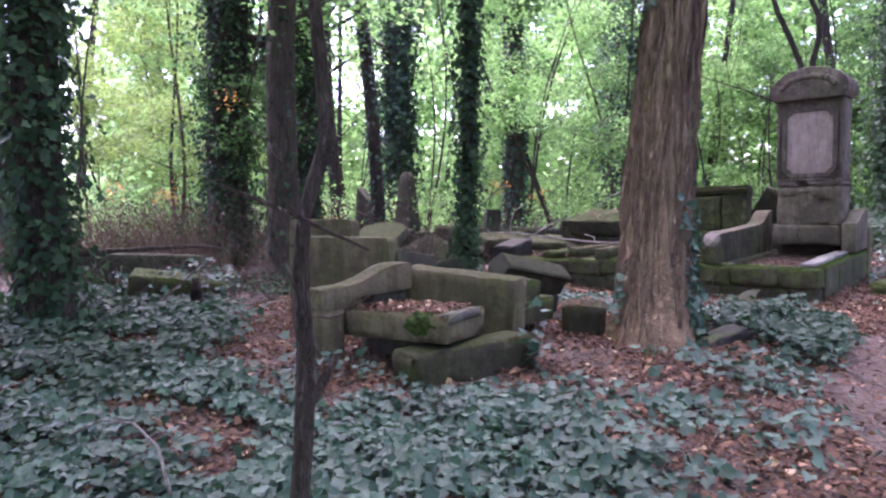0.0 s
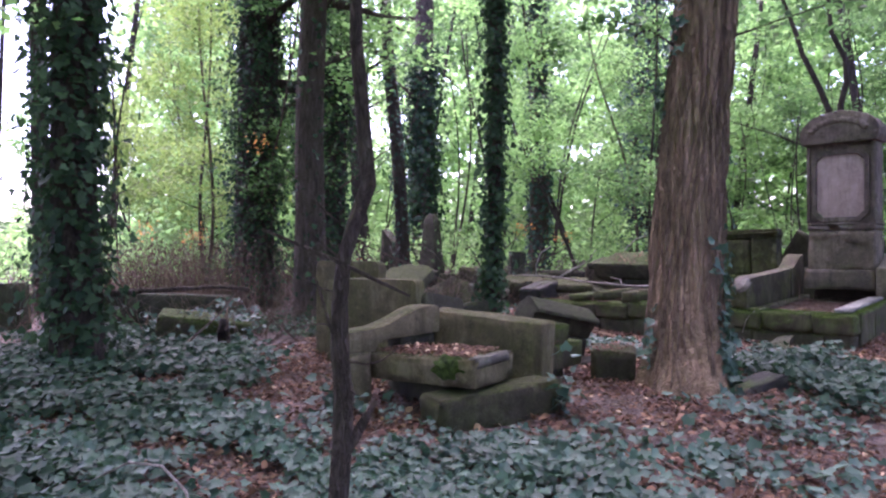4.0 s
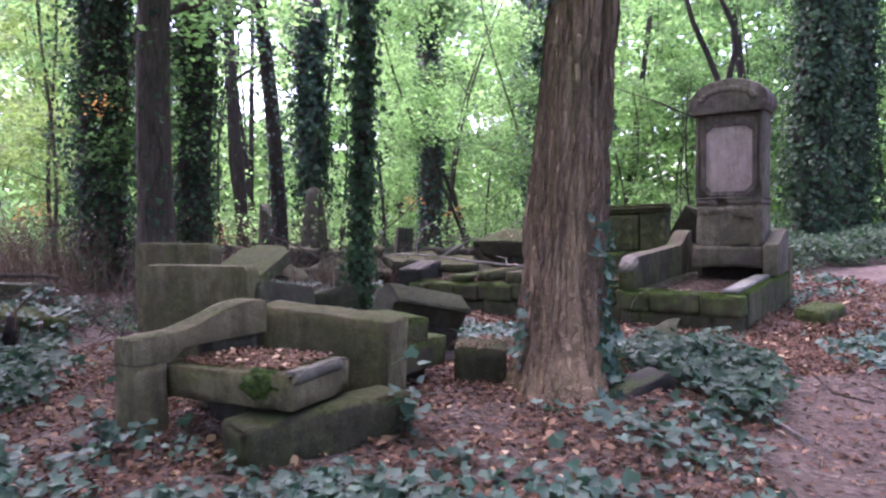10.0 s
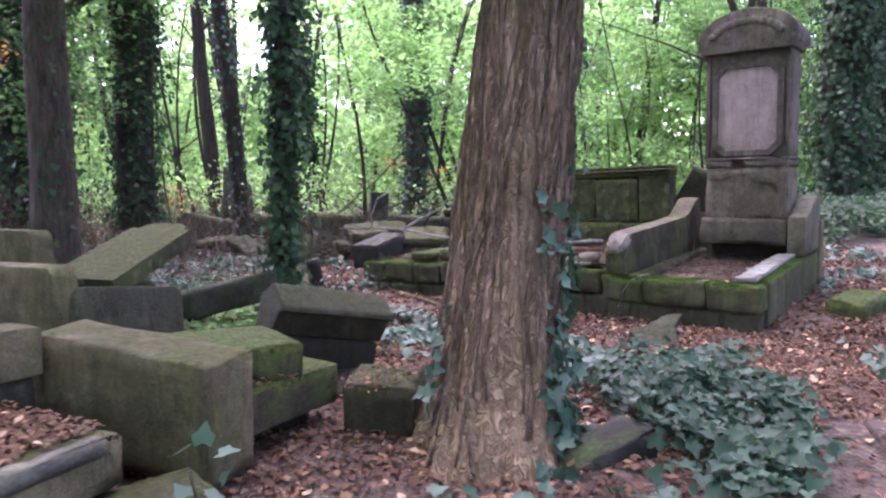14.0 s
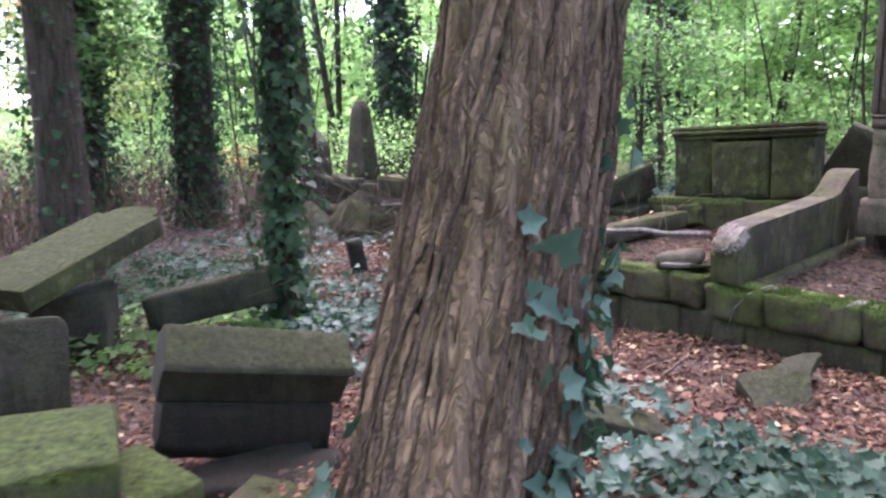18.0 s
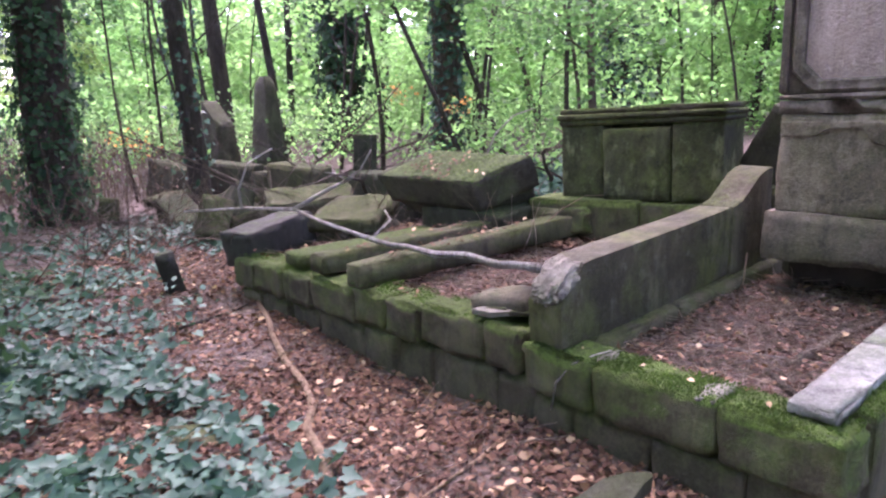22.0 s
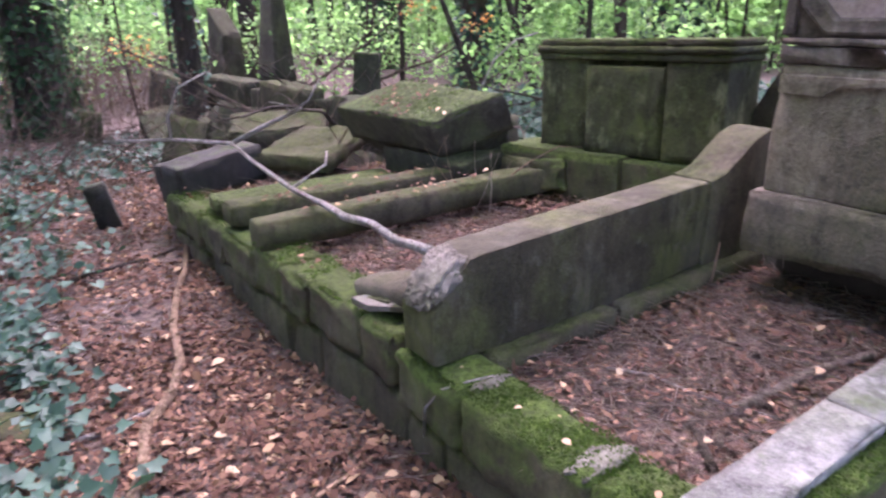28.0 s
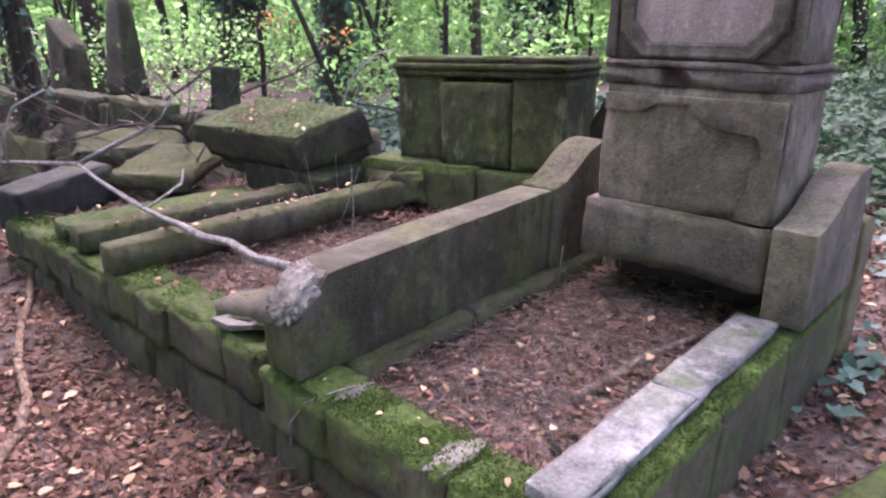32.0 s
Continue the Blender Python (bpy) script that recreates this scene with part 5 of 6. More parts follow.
def bent_tree():
    """The dark forked stems that rise behind the monument."""
    t = thing("young_tree", pose(6.35, 12.3, gz(6.35, 12.3) - 0.1), "small tree with two dark curving stems behind the monument", "tree")
    base = Vector((6.35, 12.3, gz(6.35, 12.3) - 0.1))
    one = [(6.33, 12.3, 0.6), (6.3, 12.31, 2.6), (6.22, 12.32, 3.94), (6.07, 12.39, 4.39), (5.86, 12.49, 4.93), (5.77, 12.54, 5.33), (5.5, 12.63, 6.2), (5.3, 12.7, 7.2)]
    two = [(6.4, 12.28, 0.6), (6.36, 12.25, 2.6), (6.38, 12.23, 3.98), (6.46, 12.19, 4.39), (6.44, 12.2, 4.77), (6.26, 12.3, 5.27), (6.2, 12.32, 6.2), (6.3, 12.3, 7.2)]
    g = np.random.default_rng(77)
    centres = []
    for line in (one, two):
        line = [Vector(p) - base for p in line]
        part("stem", tube_bm(line, [0.06, 0.056, 0.052, 0.048, 0.044, 0.038, 0.03, 0.016], 8, lump=0.2), BARK_DARK, t)
        for k in range(6, 8):
            twig = wander(line[k], (g.normal(), g.normal(), 0.3), 1.3, 5, 0.3, k)
            part("twig", tube_bm(twig, [0.016, 0.013, 0.01, 0.008, 0.006, 0.004], 5), BARK_DARK, t)
            centres += [tuple(p) for p in twig[2:]]
    at = clumps(g, centres, 40, 0.3)
    leaves("crown", at, g.uniform(0.07, 0.14, len(at)), LEAF, t, "oval", None, 0.7, g)
    side = wander(Vector((6.2, 12.3, 3.2)) - base, (-1, -0.15, 0.12), 2.4, 7, 0.12, 5)
    part("side_branch", tube_bm(side, [0.022, 0.019, 0.016, 0.013, 0.01, 0.008, 0.006, 0.004], 5), BARK_DARK, t)
    return t


bent_tree()


def sapling():
    line = [(-0.3, 1.79, 0.0), (-0.3, 1.8, 0.3), (-0.3, 1.8, 0.6), (-0.29, 1.8, 0.76), (-0.28, 1.8, 0.94), (-0.28, 1.8, 1.02), (-0.29, 1.8, 1.14), (-0.29, 1.8, 1.27), (-0.28, 1.8, 1.37), (-0.25, 1.81, 1.47),
            (-0.22, 1.81, 1.56), (-0.23, 1.81, 1.68), (-0.24, 1.81, 1.81), (-0.25, 1.81, 1.94), (-0.25, 1.81, 2.2), (-0.27, 1.81, 2.6), (-0.3, 1.82, 3.4)]
    base = Vector((-0.3, 1.79, gz(-0.3, 1.79) - 0.05))
    t = thing("sapling", Matrix.Translation(base), "thin crooked bare sapling with a broken stub", "tree")
    local = [Vector(p) - base for p in line]
    r = [0.032, 0.029, 0.028, 0.027, 0.03, 0.027, 0.023, 0.021, 0.02, 0.021, 0.021, 0.018, 0.017, 0.017, 0.016, 0.014, 0.01]
    part("stem", tube_bm(local, r, 14, lump=0.35, seed=5), BARK_GREY, t)
    part("stub", tube_bm([Vector(p) - base for p in [(-0.285, 1.8, 0.86), (-0.255, 1.805, 0.9), (-0.23, 1.81, 0.945), (-0.2, 1.82, 1.0)]], [0.018, 0.016, 0.013, 0.008], 8, lump=0.2), BARK_GREY, t)
    part("stub", tube_bm([Vector(p) - base for p in [(-0.28, 1.8, 0.95), (-0.265, 1.79, 1.0), (-0.25, 1.78, 1.03)]], [0.013, 0.011, 0.006], 6), BARK_GREY, t)
    part("twig", tube_bm([Vector(p) - base for p in [(-0.43, 1.6, 1.436), (-0.35, 1.63, 1.4), (-0.26, 1.65, 1.36), (-0.18, 1.66, 1.32), (-0.097, 1.67, 1.28)]], [0.004, 0.005, 0.006, 0.005, 0.003], 6), BARK_GREY, t)
    part("twig", tube_bm([Vector(p) - base for p in [(-0.29, 1.79, 1.15), (-0.31, 1.77, 1.2), (-0.33, 1.76, 1.28), (-0.36, 1.75, 1.37), (-0.37, 1.75, 1.5)]], [0.006, 0.005, 0.004, 0.003, 0.002], 5), BARK_GREY, t)
    for k in range(6):
        z = 1.1 + 0.09 * k
        twig = wander(Vector((-0.29, 1.8, z)) - base, (random.Random(k).choice((-1, 1)), -0.2, 0.5), 0.22, 5, 0.35, 30 + k)
        part("twig", tube_bm(twig, [0.003, 0.0027, 0.0023, 0.002, 0.0015, 0.001], 4), BARK_GREY, t)
    return t


sapling()


# ---- far woods and undergrowth ----
def far_woods():
    g = np.random.default_rng(31)
    n = 6600
    az = np.radians(g.uniform(-62, 72, n))
    keep = (np.degrees(az) > -30) | (g.random(n) < 0.35)
    d = 24 + 36 * g.random(n) ** 0.8
    x, y = 1 + d * np.sin(az), 3 + d * np.cos(az)
    z = 0.6 + g.random(n) ** 1.2 * 22
    gap = np.sin(az * 19 + 1.1 * np.sin(z * 0.6)) * np.sin(z * 0.75 + az * 8)
    keep &= (gap < 0.38) | (z < 5)
    deg, rise = np.degrees(az), (z - 1.6) / d
    veil = (deg > -8) & (deg < 32) & (rise > 0.05) & (rise < 0.3) & (np.sin(deg * 0.7 + 3.0 * rise) * np.sin(rise * 24 + deg * 0.3) > -0.1)
    keep &= ~(veil & (g.random(n) < 0.8))
    keep &= ~((((deg > -60) & (deg < -29) & (rise > 0.05)) | ((deg > -20) & (deg < -15) & (rise > 0.15)) | ((deg > -13.5) & (deg < -8.5) & (rise > 0.15)) | ((deg > 8) & (deg < 13) & (rise > 0.27))) & (g.random(n) < 0.96))
    c = np.stack([x, y, z], 1)[keep]
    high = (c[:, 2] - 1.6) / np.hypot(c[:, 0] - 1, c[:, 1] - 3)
    # high clumps mostly take the dim leaf: shade overhead is given by colour
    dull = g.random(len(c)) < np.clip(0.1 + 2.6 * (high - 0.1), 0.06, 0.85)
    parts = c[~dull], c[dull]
    for cs, mat, lab in zip(parts, (LEAF, LEAF_DIM), ("light green foliage of the far woods", "foliage of the far woods, coloured dark as if in shade")):
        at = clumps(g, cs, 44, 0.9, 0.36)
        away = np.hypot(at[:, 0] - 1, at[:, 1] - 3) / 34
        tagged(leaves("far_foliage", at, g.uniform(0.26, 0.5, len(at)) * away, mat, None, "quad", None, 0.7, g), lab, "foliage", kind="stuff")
    # the deep wood behind, closed but for the gaps where the sky shows; its pale leaf colour carries the haze
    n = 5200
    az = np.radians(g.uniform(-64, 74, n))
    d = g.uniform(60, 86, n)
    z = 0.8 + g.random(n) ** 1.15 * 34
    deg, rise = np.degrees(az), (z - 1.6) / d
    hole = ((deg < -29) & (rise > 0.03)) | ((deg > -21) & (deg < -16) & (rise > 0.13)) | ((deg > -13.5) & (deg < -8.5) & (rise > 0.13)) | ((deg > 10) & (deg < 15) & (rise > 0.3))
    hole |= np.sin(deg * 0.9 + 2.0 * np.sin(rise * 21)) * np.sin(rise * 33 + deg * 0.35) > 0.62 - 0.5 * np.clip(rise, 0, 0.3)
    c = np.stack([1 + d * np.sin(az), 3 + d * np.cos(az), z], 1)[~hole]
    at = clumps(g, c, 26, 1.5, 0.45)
    tagged(leaves("far_foliage", at, g.uniform(0.6, 1.2, len(at)), LEAF_FAR, None, "quad", None, 0.8, g), "light green mass of the deep wood, with haze in its colour", "foliage", kind="stuff")
    bm = bmesh.new()
    rng = random.Random(5)
    for _ in range(70):
        a, dd = math.radians(rng.uniform(-60, 70)), rng.uniform(24, 60)
        px, py = 1 + dd * math.sin(a), 3 + dd * math.cos(a)
        r = rng.uniform(0.05, 0.17)
        ln = rng.uniform(-0.16, 0.16)
        tube_bm([(px + ln * h, py, 0.2 + h) for h in (0, 3, 6, 10, 15)], [r * 1.2, r, r * 0.9, r * 0.75, r * 0.5], 7, bm)
    tagged(part("far_trunks", bm, BARK_DARK), "many thin trunks of the far woods", "trees", kind="stuff")


def shrubs():
    g = np.random.default_rng(33)
    n = 620
    x, y = g.uniform(-16, 20, n), g.uniform(12.5, 27, n)
    ok = ~((x > -2.5) & (x < 6.5) & (y < 15.5)) & ~((x < -3) & (x > -8) & (y < 17)) & ~((x > -4) & (x < 2.5) & (y < 18.4)) & ~((x > 6) & (y < 22))
    x, y = x[ok], y[ok]
    z = lie(x, y) + g.uniform(0.15, 1.5, len(x))
    at = clumps(g, np.stack([x, y, z], 1), 75, 0.45, 0.6)
    at[:, 2] = np.maximum(at[:, 2], lie(at[:, 0], at[:, 1]) + 0.05)
    half = len(at) * 7 // 10
    tagged(leaves("undergrowth", at[:half], g.uniform(0.06, 0.13, half), LEAF, None, "oval", None, 0.7, g), "light green undergrowth of the wood", "foliage", kind="stuff")
    tagged(leaves("undergrowth", at[half:], g.uniform(0.06, 0.13, len(at) - half), LEAF_DIM, None, "oval", None, 0.7, g), "dull green undergrowth of the wood", "foliage", kind="stuff")


def unseen_woods_behind():
    """The wood goes on behind the walker and at both sides, unseen, and dense to block light from there."""
    g = np.random.default_rng(39)
    n = 2400
    az = np.radians(g.uniform(72, 298, n))
    d = g.uniform(12, 40, n)
    c = np.stack([1 + d * np.sin(az), 3 + d * np.cos(az), 0.5 + g.random(n) * 13], 1)
    at = clumps(g, c, 34, 0.9, 0.6)
    tagged(leaves("far_foliage", at, g.uniform(0.2, 0.42, len(at)), LEAF_DIM, None, "quad", None, 0.7, g), "unseen foliage behind and beside the walk, dense to block light", "foliage", kind="stuff")


def shade_canopy():
    """The leaf roof over the walk, with wide gaps; near, side and over are unseen clumps added to shade the ground."""
    g = np.random.default_rng(35)
    n = 260
    c = np.stack([g.uniform(-16, 18, n), g.uniform(-14, 13, n), g.uniform(9.5, 15, n)], 1)
    near = np.stack([g.uniform(-11, 3.5, 760), g.uniform(-10, 2.6, 760), g.uniform(5.5, 11, 760)], 1)
    c = c[~((c[:, 0] > -2) & (c[:, 0] < 7) & (c[:, 1] > 5) & (c[:, 1] < 14))]
    side = np.stack([g.uniform(-13, -1.6, 280), g.uniform(1, 9.5, 280), g.uniform(7.5, 12, 280)], 1)
    over = np.stack([g.uniform(-7, 10, 210), g.uniform(7, 14.5, 210), g.uniform(9, 13, 210)], 1)
    c = np.concatenate([c, near, side, over])
    at = clumps(g, c, 45, 0.95, 0.45)
    tagged(leaves("shade_canopy", at, g.uniform(0.14, 0.3, len(at)), LEAF, None, "quad", None, 0.6, g), "high leaf roof of the wood, with unseen clumps added for shade", "foliage", kind="stuff")


def brush():
    """Dry stalks in the clearing's far corner."""
    g = np.random.default_rng(37)
    bm_pts, quads = [], []
    n = 2000
    x = np.concatenate([g.normal(-5.6, 1.3, n // 2), g.normal(-5.4, 1.8, n - n // 2)])
    y = np.concatenate([g.normal(12.8, 1.2, n // 2), g.normal(17.5, 1.5, n - n // 2)])
    verts, faces = [], []
    zz = lie(x, y)
    for i in range(n):
        h = g.uniform(0.4, 1.5)
        tilt = g.normal(0, 0.35, 2) * h
        w = g.uniform(0.004, 0.009)
        a = g.uniform(0, 3.14)
        dx, dy = w * math.cos(a), w * math.sin(a)
        p0 = (x[i], y[i], zz[i])
        p1 = (x[i] + tilt[0] * 0.35, y[i] + tilt[1] * 0.35, zz[i] + h * 0.55)
        p2 = (x[i] + tilt[0], y[i] + tilt[1], zz[i] + h)
        b = len(verts)
        for p, k in ((p0, 1.0), (p1, 0.8), (p2, 0.3)):
            verts += [(p[0] - dx * k, p[1] - dy * k, p[2]), (p[0] + dx * k, p[1] + dy * k, p[2])]
        faces += [(b, b + 1, b + 3, b + 2), (b + 2, b + 3, b + 5, b + 4)]
    tagged(mesh_from("dry_brush", verts, faces, BRUSH), "thicket of dry reddish-brown stalks", "brush", kind="stuff")
    at = np.stack([x, y, zz + g.uniform(0.1, 1.3, n)], 1)
    at = clumps(g, at, 3, 0.15)
    tagged(leaves("dry_leaves", at, g.uniform(0.03, 0.07, len(at)), BRUSH, None, "oval", None, 0.8, g), "withered brown leaves in the brush", "brush", kind="stuff")


far_woods()
shrubs()
unseen_woods_behind()
shade_canopy()
brush()


# ---- ground cover ----
def inside(px, py, poly):
    hit = np.zeros(len(px), bool)
    for (x0, y0), (x1, y1) in zip(poly, poly[1:] + poly[:1]):
        cross = ((y0 > py) != (y1 > py)) & (px < (x1 - x0) * (py - y0) / (y1 - y0 + 1e-9) + x0)
        hit ^= cross
    return hit


def patchy(x, y, s, seed):
    return np.sin(x * s + 1.7 * np.sin(y * s * 0.8 + seed)) * np.cos(y * s * 1.1 + 1.3 * np.sin(x * s * 0.7 + seed * 2))


def ivy_patch(poly, dense, size, high, seed, label, mat=None, bare=0.35, shape="ivy", loose=0.12):
    """Ivy creeping over the ground inside an outline, thinning out in spots."""
    g = np.random.default_rng(seed)
    xs, ys = [p[0] for p in poly], [p[1] for p in poly]
    n = int(dense * (max(xs) - min(xs)) * (max(ys) - min(ys)))
    x, y = g.uniform(min(xs) - 0.25, max(xs) + 0.25, n), g.uniform(min(ys) - 0.25, max(ys) + 0.25, n)
    jx, jy = x + g.normal(0, loose, n), y + g.normal(0, loose, n)
    keep = inside(jx, jy, poly) & (patchy(x, y, 2.3, seed) + 0.5 * patchy(x, y, 6.1, seed + 1) > -1 + bare + g.normal(0, 0.12, n))
    x, y = x[keep], y[keep]
    mound = 0.5 + 0.5 * patchy(x, y, 3.1, seed + 5)
    z = lie(x, y) + ripple(x, y) + 0.015 + high * (0.25 + 0.75 * mound) * g.random(len(x)) ** 0.6
    nrm = np.tile(np.array((0.0, -0.25, 1.0)), (len(x), 1))
    ob = leaves("ivy_ground_cover", np.stack([x, y, z], 1), g.uniform(0.55, 1.25, len(x)) * size, mat or IVY, None, shape, nrm, 0.38, g, 0.3)
    return tagged(ob, label, "ivy", kind="stuff")


ivy_patch([(-8, 3), (-8, 7.5), (-4.8, 8.4), (-5, 11), (-3.6, 10.9), (-2.6, 7.8), (-1.8, 6.4), (-1.9, 5.0), (-2.4, 3.2)], 1050, 0.075, 0.22, 41, "dense dark ivy covering the forest floor", IVY_MID)
ivy_patch([(-3, 1.4), (-2.8, 4.2), (-2.0, 4.75), (-0.9, 5.0), (-0.2, 4.45), (0.5, 4.35), (0.9, 4.1), (1.0, 2.8), (0.6, 1.3)], 1500, 0.066, 0.17, 42, "ivy spreading over the leaf litter", None, 0.5)
ivy_patch([(0.8, 3.2), (0.9, 4.6), (1.4, 5.2), (2.7, 5.3), (2.3, 4.1), (1.6, 3.1)], 480, 0.075, 0.09, 43, "scattered young ivy in the leaf litter", None, 0.6)
ivy_patch([(2.72, 5.9), (2.64, 6.7), (2.95, 7.35), (3.5, 7.3), (3.66, 6.4), (3.3, 5.6), (2.85, 5.1), (2.52, 5.15), (2.7, 5.6)], 2700, 0.066, 0.3, 44, "bushy mound of glossy ivy", IVY_MID, 0.05, "lobed", 0.07)
ivy_patch([(-1.2, 10.2), (0.9, 10.1), (1.2, 9.8), (2.1, 9.0), (2.3, 8.2), (1.5, 8.3), (0.9, 8.6), (0.2, 9.6)], 1250, 0.075, 0.17, 45, "ivy carpet between the graves and the path", None, 0.55, "ivy", 0.13)
ivy_patch([(-3.2, 12.2), (-0.4, 12.4), (0.45, 10.9), (0.9, 10.1), (-1.2, 10.2)], 420, 0.08, 0.13, 55, "thin ivy in the litter by the trees", None, 0.85, "ivy", 0.25)
ivy_patch([(1.4, 8.0), (2.3, 8.9), (2.7, 8.1), (3.2, 7.2), (2.4, 7.0)], 750, 0.08, 0.14, 46, "loose ivy with large leaves", None, 0.85, "lobed", 0.16)
ivy_patch([(7.2, 11.5), (9, 12), (15, 17), (12, 21), (8, 18), (6.6, 14)], 760, 0.085, 0.5, 47, "ivy covering the bank below the trees", IVY_DARK, 0.1)
ivy_patch([(4.4, 5.6), (4.7, 7.2), (6.4, 8.2), (9, 8), (9, 4), (5.5, 4)], 380, 0.08, 0.2, 48, "ivy along the edge of the path", None, 0.3)
ivy_patch([(2.0, 14.6), (3.2, 14.0), (5.0, 14.0), (7, 15), (7, 19), (1, 19)], 260, 0.12, 0.3, 49, "pale glossy ivy behind the graves", None, 0.2)
ivy_patch([(-2.2, 12.6), (0.6, 12.6), (0.6, 15.6), (-2.2, 15.6)], 200, 0.09, 0.12, 50, "thin ivy among the fallen stones", None, 0.6)
ivy_patch([(5.6, 9.4), (6.0, 9.9), (6.8, 10.4), (6.6, 11.5), (7.4, 11.2), (7.0, 9.6)], 260, 0.08, 0.15, 51, "ivy beside the grave's kerb", None, 0.5)


def litter(name, poly, dense, size, mat, seed, label, height=None, spread=0.45, shape="oval"):
    g = np.random.default_rng(seed)
    xs, ys = [p[0] for p in poly], [p[1] for p in poly]
    n = int(dense * (max(xs) - min(xs)) * (max(ys) - min(ys)))
    x, y = g.uniform(min(xs), max(xs), n), g.uniform(min(ys), max(ys), n)
    trodden = inside(x, y, [(1.9, 2.4), (2.5, 4.4), (3.7, 6.2), (4.6, 6.2), (5.0, 4.0)])
    keep = inside(x, y, poly) & ~(trodden & (g.random(n) < 0.8)) & (patchy(x, y, 2.9, seed) + 0.6 * patchy(x, y, 7.7, seed + 3) > -0.75 + g.normal(0, 0.3, n))
    x, y = x[keep], y[keep]
    z = lie(x, y) + ripple(x, y) if height is None else height(x, y)
    ob = leaves(name, np.stack([x, y, z + g.uniform(0.004, 0.03, len(x))], 1), g.uniform(0.5, 1.4, len(x)) * size, mat, None, shape, None, spread, g, 0.35)
    return tagged(ob, label, "leaf litter", kind="stuff")


NEAR = [(-3.5, 2.6), (-3.5, 6), (-1.2, 10), (-1.5, 14), (3, 14.5), (7.5, 12.5), (7.5, 7.5), (4.5, 4), (2.5, 2.6)]
litter("leaf_litter", NEAR, 520, 0.036, LITTER, 61, "brown fallen leaves over the ground")
litter("leaf_litter", NEAR, 800, 0.055, LITTER_DARK, 67, "dark shreds of rotting leaves over the ground", None, 0.4, "strip")
litter("leaf_litter", [(1.2, 6.8), (1.0, 9.5), (2.2, 10.2), (3.4, 9.2), (4.7, 8.1), (6.5, 9), (6.5, 7), (3.5, 6)], 420, 0.034, LITTER, 62, "thick brown leaf litter on the path")
litter("leaf_litter", [(1.2, 6.8), (1.0, 9.5), (2.2, 10.2), (3.4, 9.2), (4.7, 8.1), (6.5, 9), (6.5, 7), (3.5, 6)], 1000, 0.05, LITTER_DARK, 68, "dark leaf shreds trodden into the path", None, 0.4, "strip")
litter("leaf_litter", NEAR, 150, 0.055, LITTER, 66, "larger curled brown leaves over the ground", None, 0.4)
litter("fallen_leaves", NEAR, 22, 0.055, LITTER_PALE, 63, "scattered yellow and pale fallen leaves", None, 0.3)
litter("fallen_leaves", [(1.2, 6.8), (1.0, 9.5), (2.2, 10.2), (3.4, 9.2), (4.7, 8.1), (6.5, 9), (6.5, 7), (3.5, 6)], 42, 0.05, LITTER_PALE, 64, "yellow fallen leaves on the path", None, 0.3)


def bed(name, u0, u1, v0, v1, z0, z1, seed, label):
    """Soil and litter that fills a grave plot, with leaves and needles on it."""
    n, k = 40, 48
    verts, faces = [], []
    for j in range(k + 1):
        for i in range(n + 1):
            u, v = u0 + (u1 - u0) * i / n, v0 + (v1 - v0) * j / k
            z = z0 + (z1 - z0) * j / k + 0.022 * noise.noise(Vector((u * 3, v * 3, seed))) + 0.012 * noise.noise(Vector((u * 11, v * 11, seed)))
            verts.append(PLOT @ Vector((u, v, z)))
    for j in range(k):
        for i in range(n):
            a = j * (n + 1) + i
            faces.append((a, a + 1, a + n + 2, a + n + 1))
    ob = mesh_from(name, [tuple(p) for p in verts], faces, BED)
    ob.data.polygons.foreach_set("use_smooth", np.ones(len(ob.data.polygons), dtype=bool))
    tagged(ob, label, "soil", kind="structure")
    g = np.random.default_rng(seed)
    for count, size, mat, nm, lab in ((int(420 * (u1 - u0) * (v1 - v0)), 0.027, LITTER, "leaf_litter", "brown leaf litter in the grave plot"), (int(1100 * (u1 - u0) * (v1 - v0)), 0.05, LITTER_DARK, "leaf_litter", "dark needles and shreds in the grave plot"), (int(24 * (u1 - u0) * (v1 - v0)), 0.042, LITTER_PALE, "fallen_leaves", "pale fallen leaves in the grave plot")):
        u, v = g.uniform(u0, u1, count), g.uniform(v0, v1, count)
        z = z0 + (z1 - z0) * (v - v0) / (v1 - v0)
        pts = np.array([tuple(PLOT @ Vector((a, b, c))) for a, b, c in zip(u, v, z + g.uniform(0.015, 0.04, count))])
        tagged(leaves(nm, pts, g.uniform(0.5, 1.4, count) * size, mat, None, "strip" if mat == LITTER_DARK else "oval", None, 0.35, g, 0.35), lab, "leaf litter", kind="stuff")
    bm = bmesh.new()
    rng = random.Random(seed)
    for _ in range(int(480 * (u1 - u0) * (v1 - v0))):
        u, v = rng.uniform(u0 + 0.05, u1 - 0.05), rng.uniform(v0 + 0.05, v1 - 0.05)
        p = PLOT @ Vector((u, v, z0 + (z1 - z0) * (v - v0) / (v1 - v0) + rng.uniform(0.01, 0.035)))
        a = rng.uniform(0, 6.28)
        line = wander(p, (math.cos(a), math.sin(a), 0.05), rng.uniform(0.08, 0.3), 4, 0.18, rng.randrange(10 ** 6))
        r = rng.uniform(0.0012, 0.0035)
        tube_bm(line, [r, r, r * 0.9, r * 0.7, r * 0.4], 4, bm)
    tagged(part("fine_twigs", bm, TWIG), "tangle of fine dry twigs in the grave plot", "twigs", kind="stuff")


bed("plot_soil", 0.25, 1.28, 0.2, 2.0, 0.6, 0.71, 71, "dark soil and needles filling the family plot")
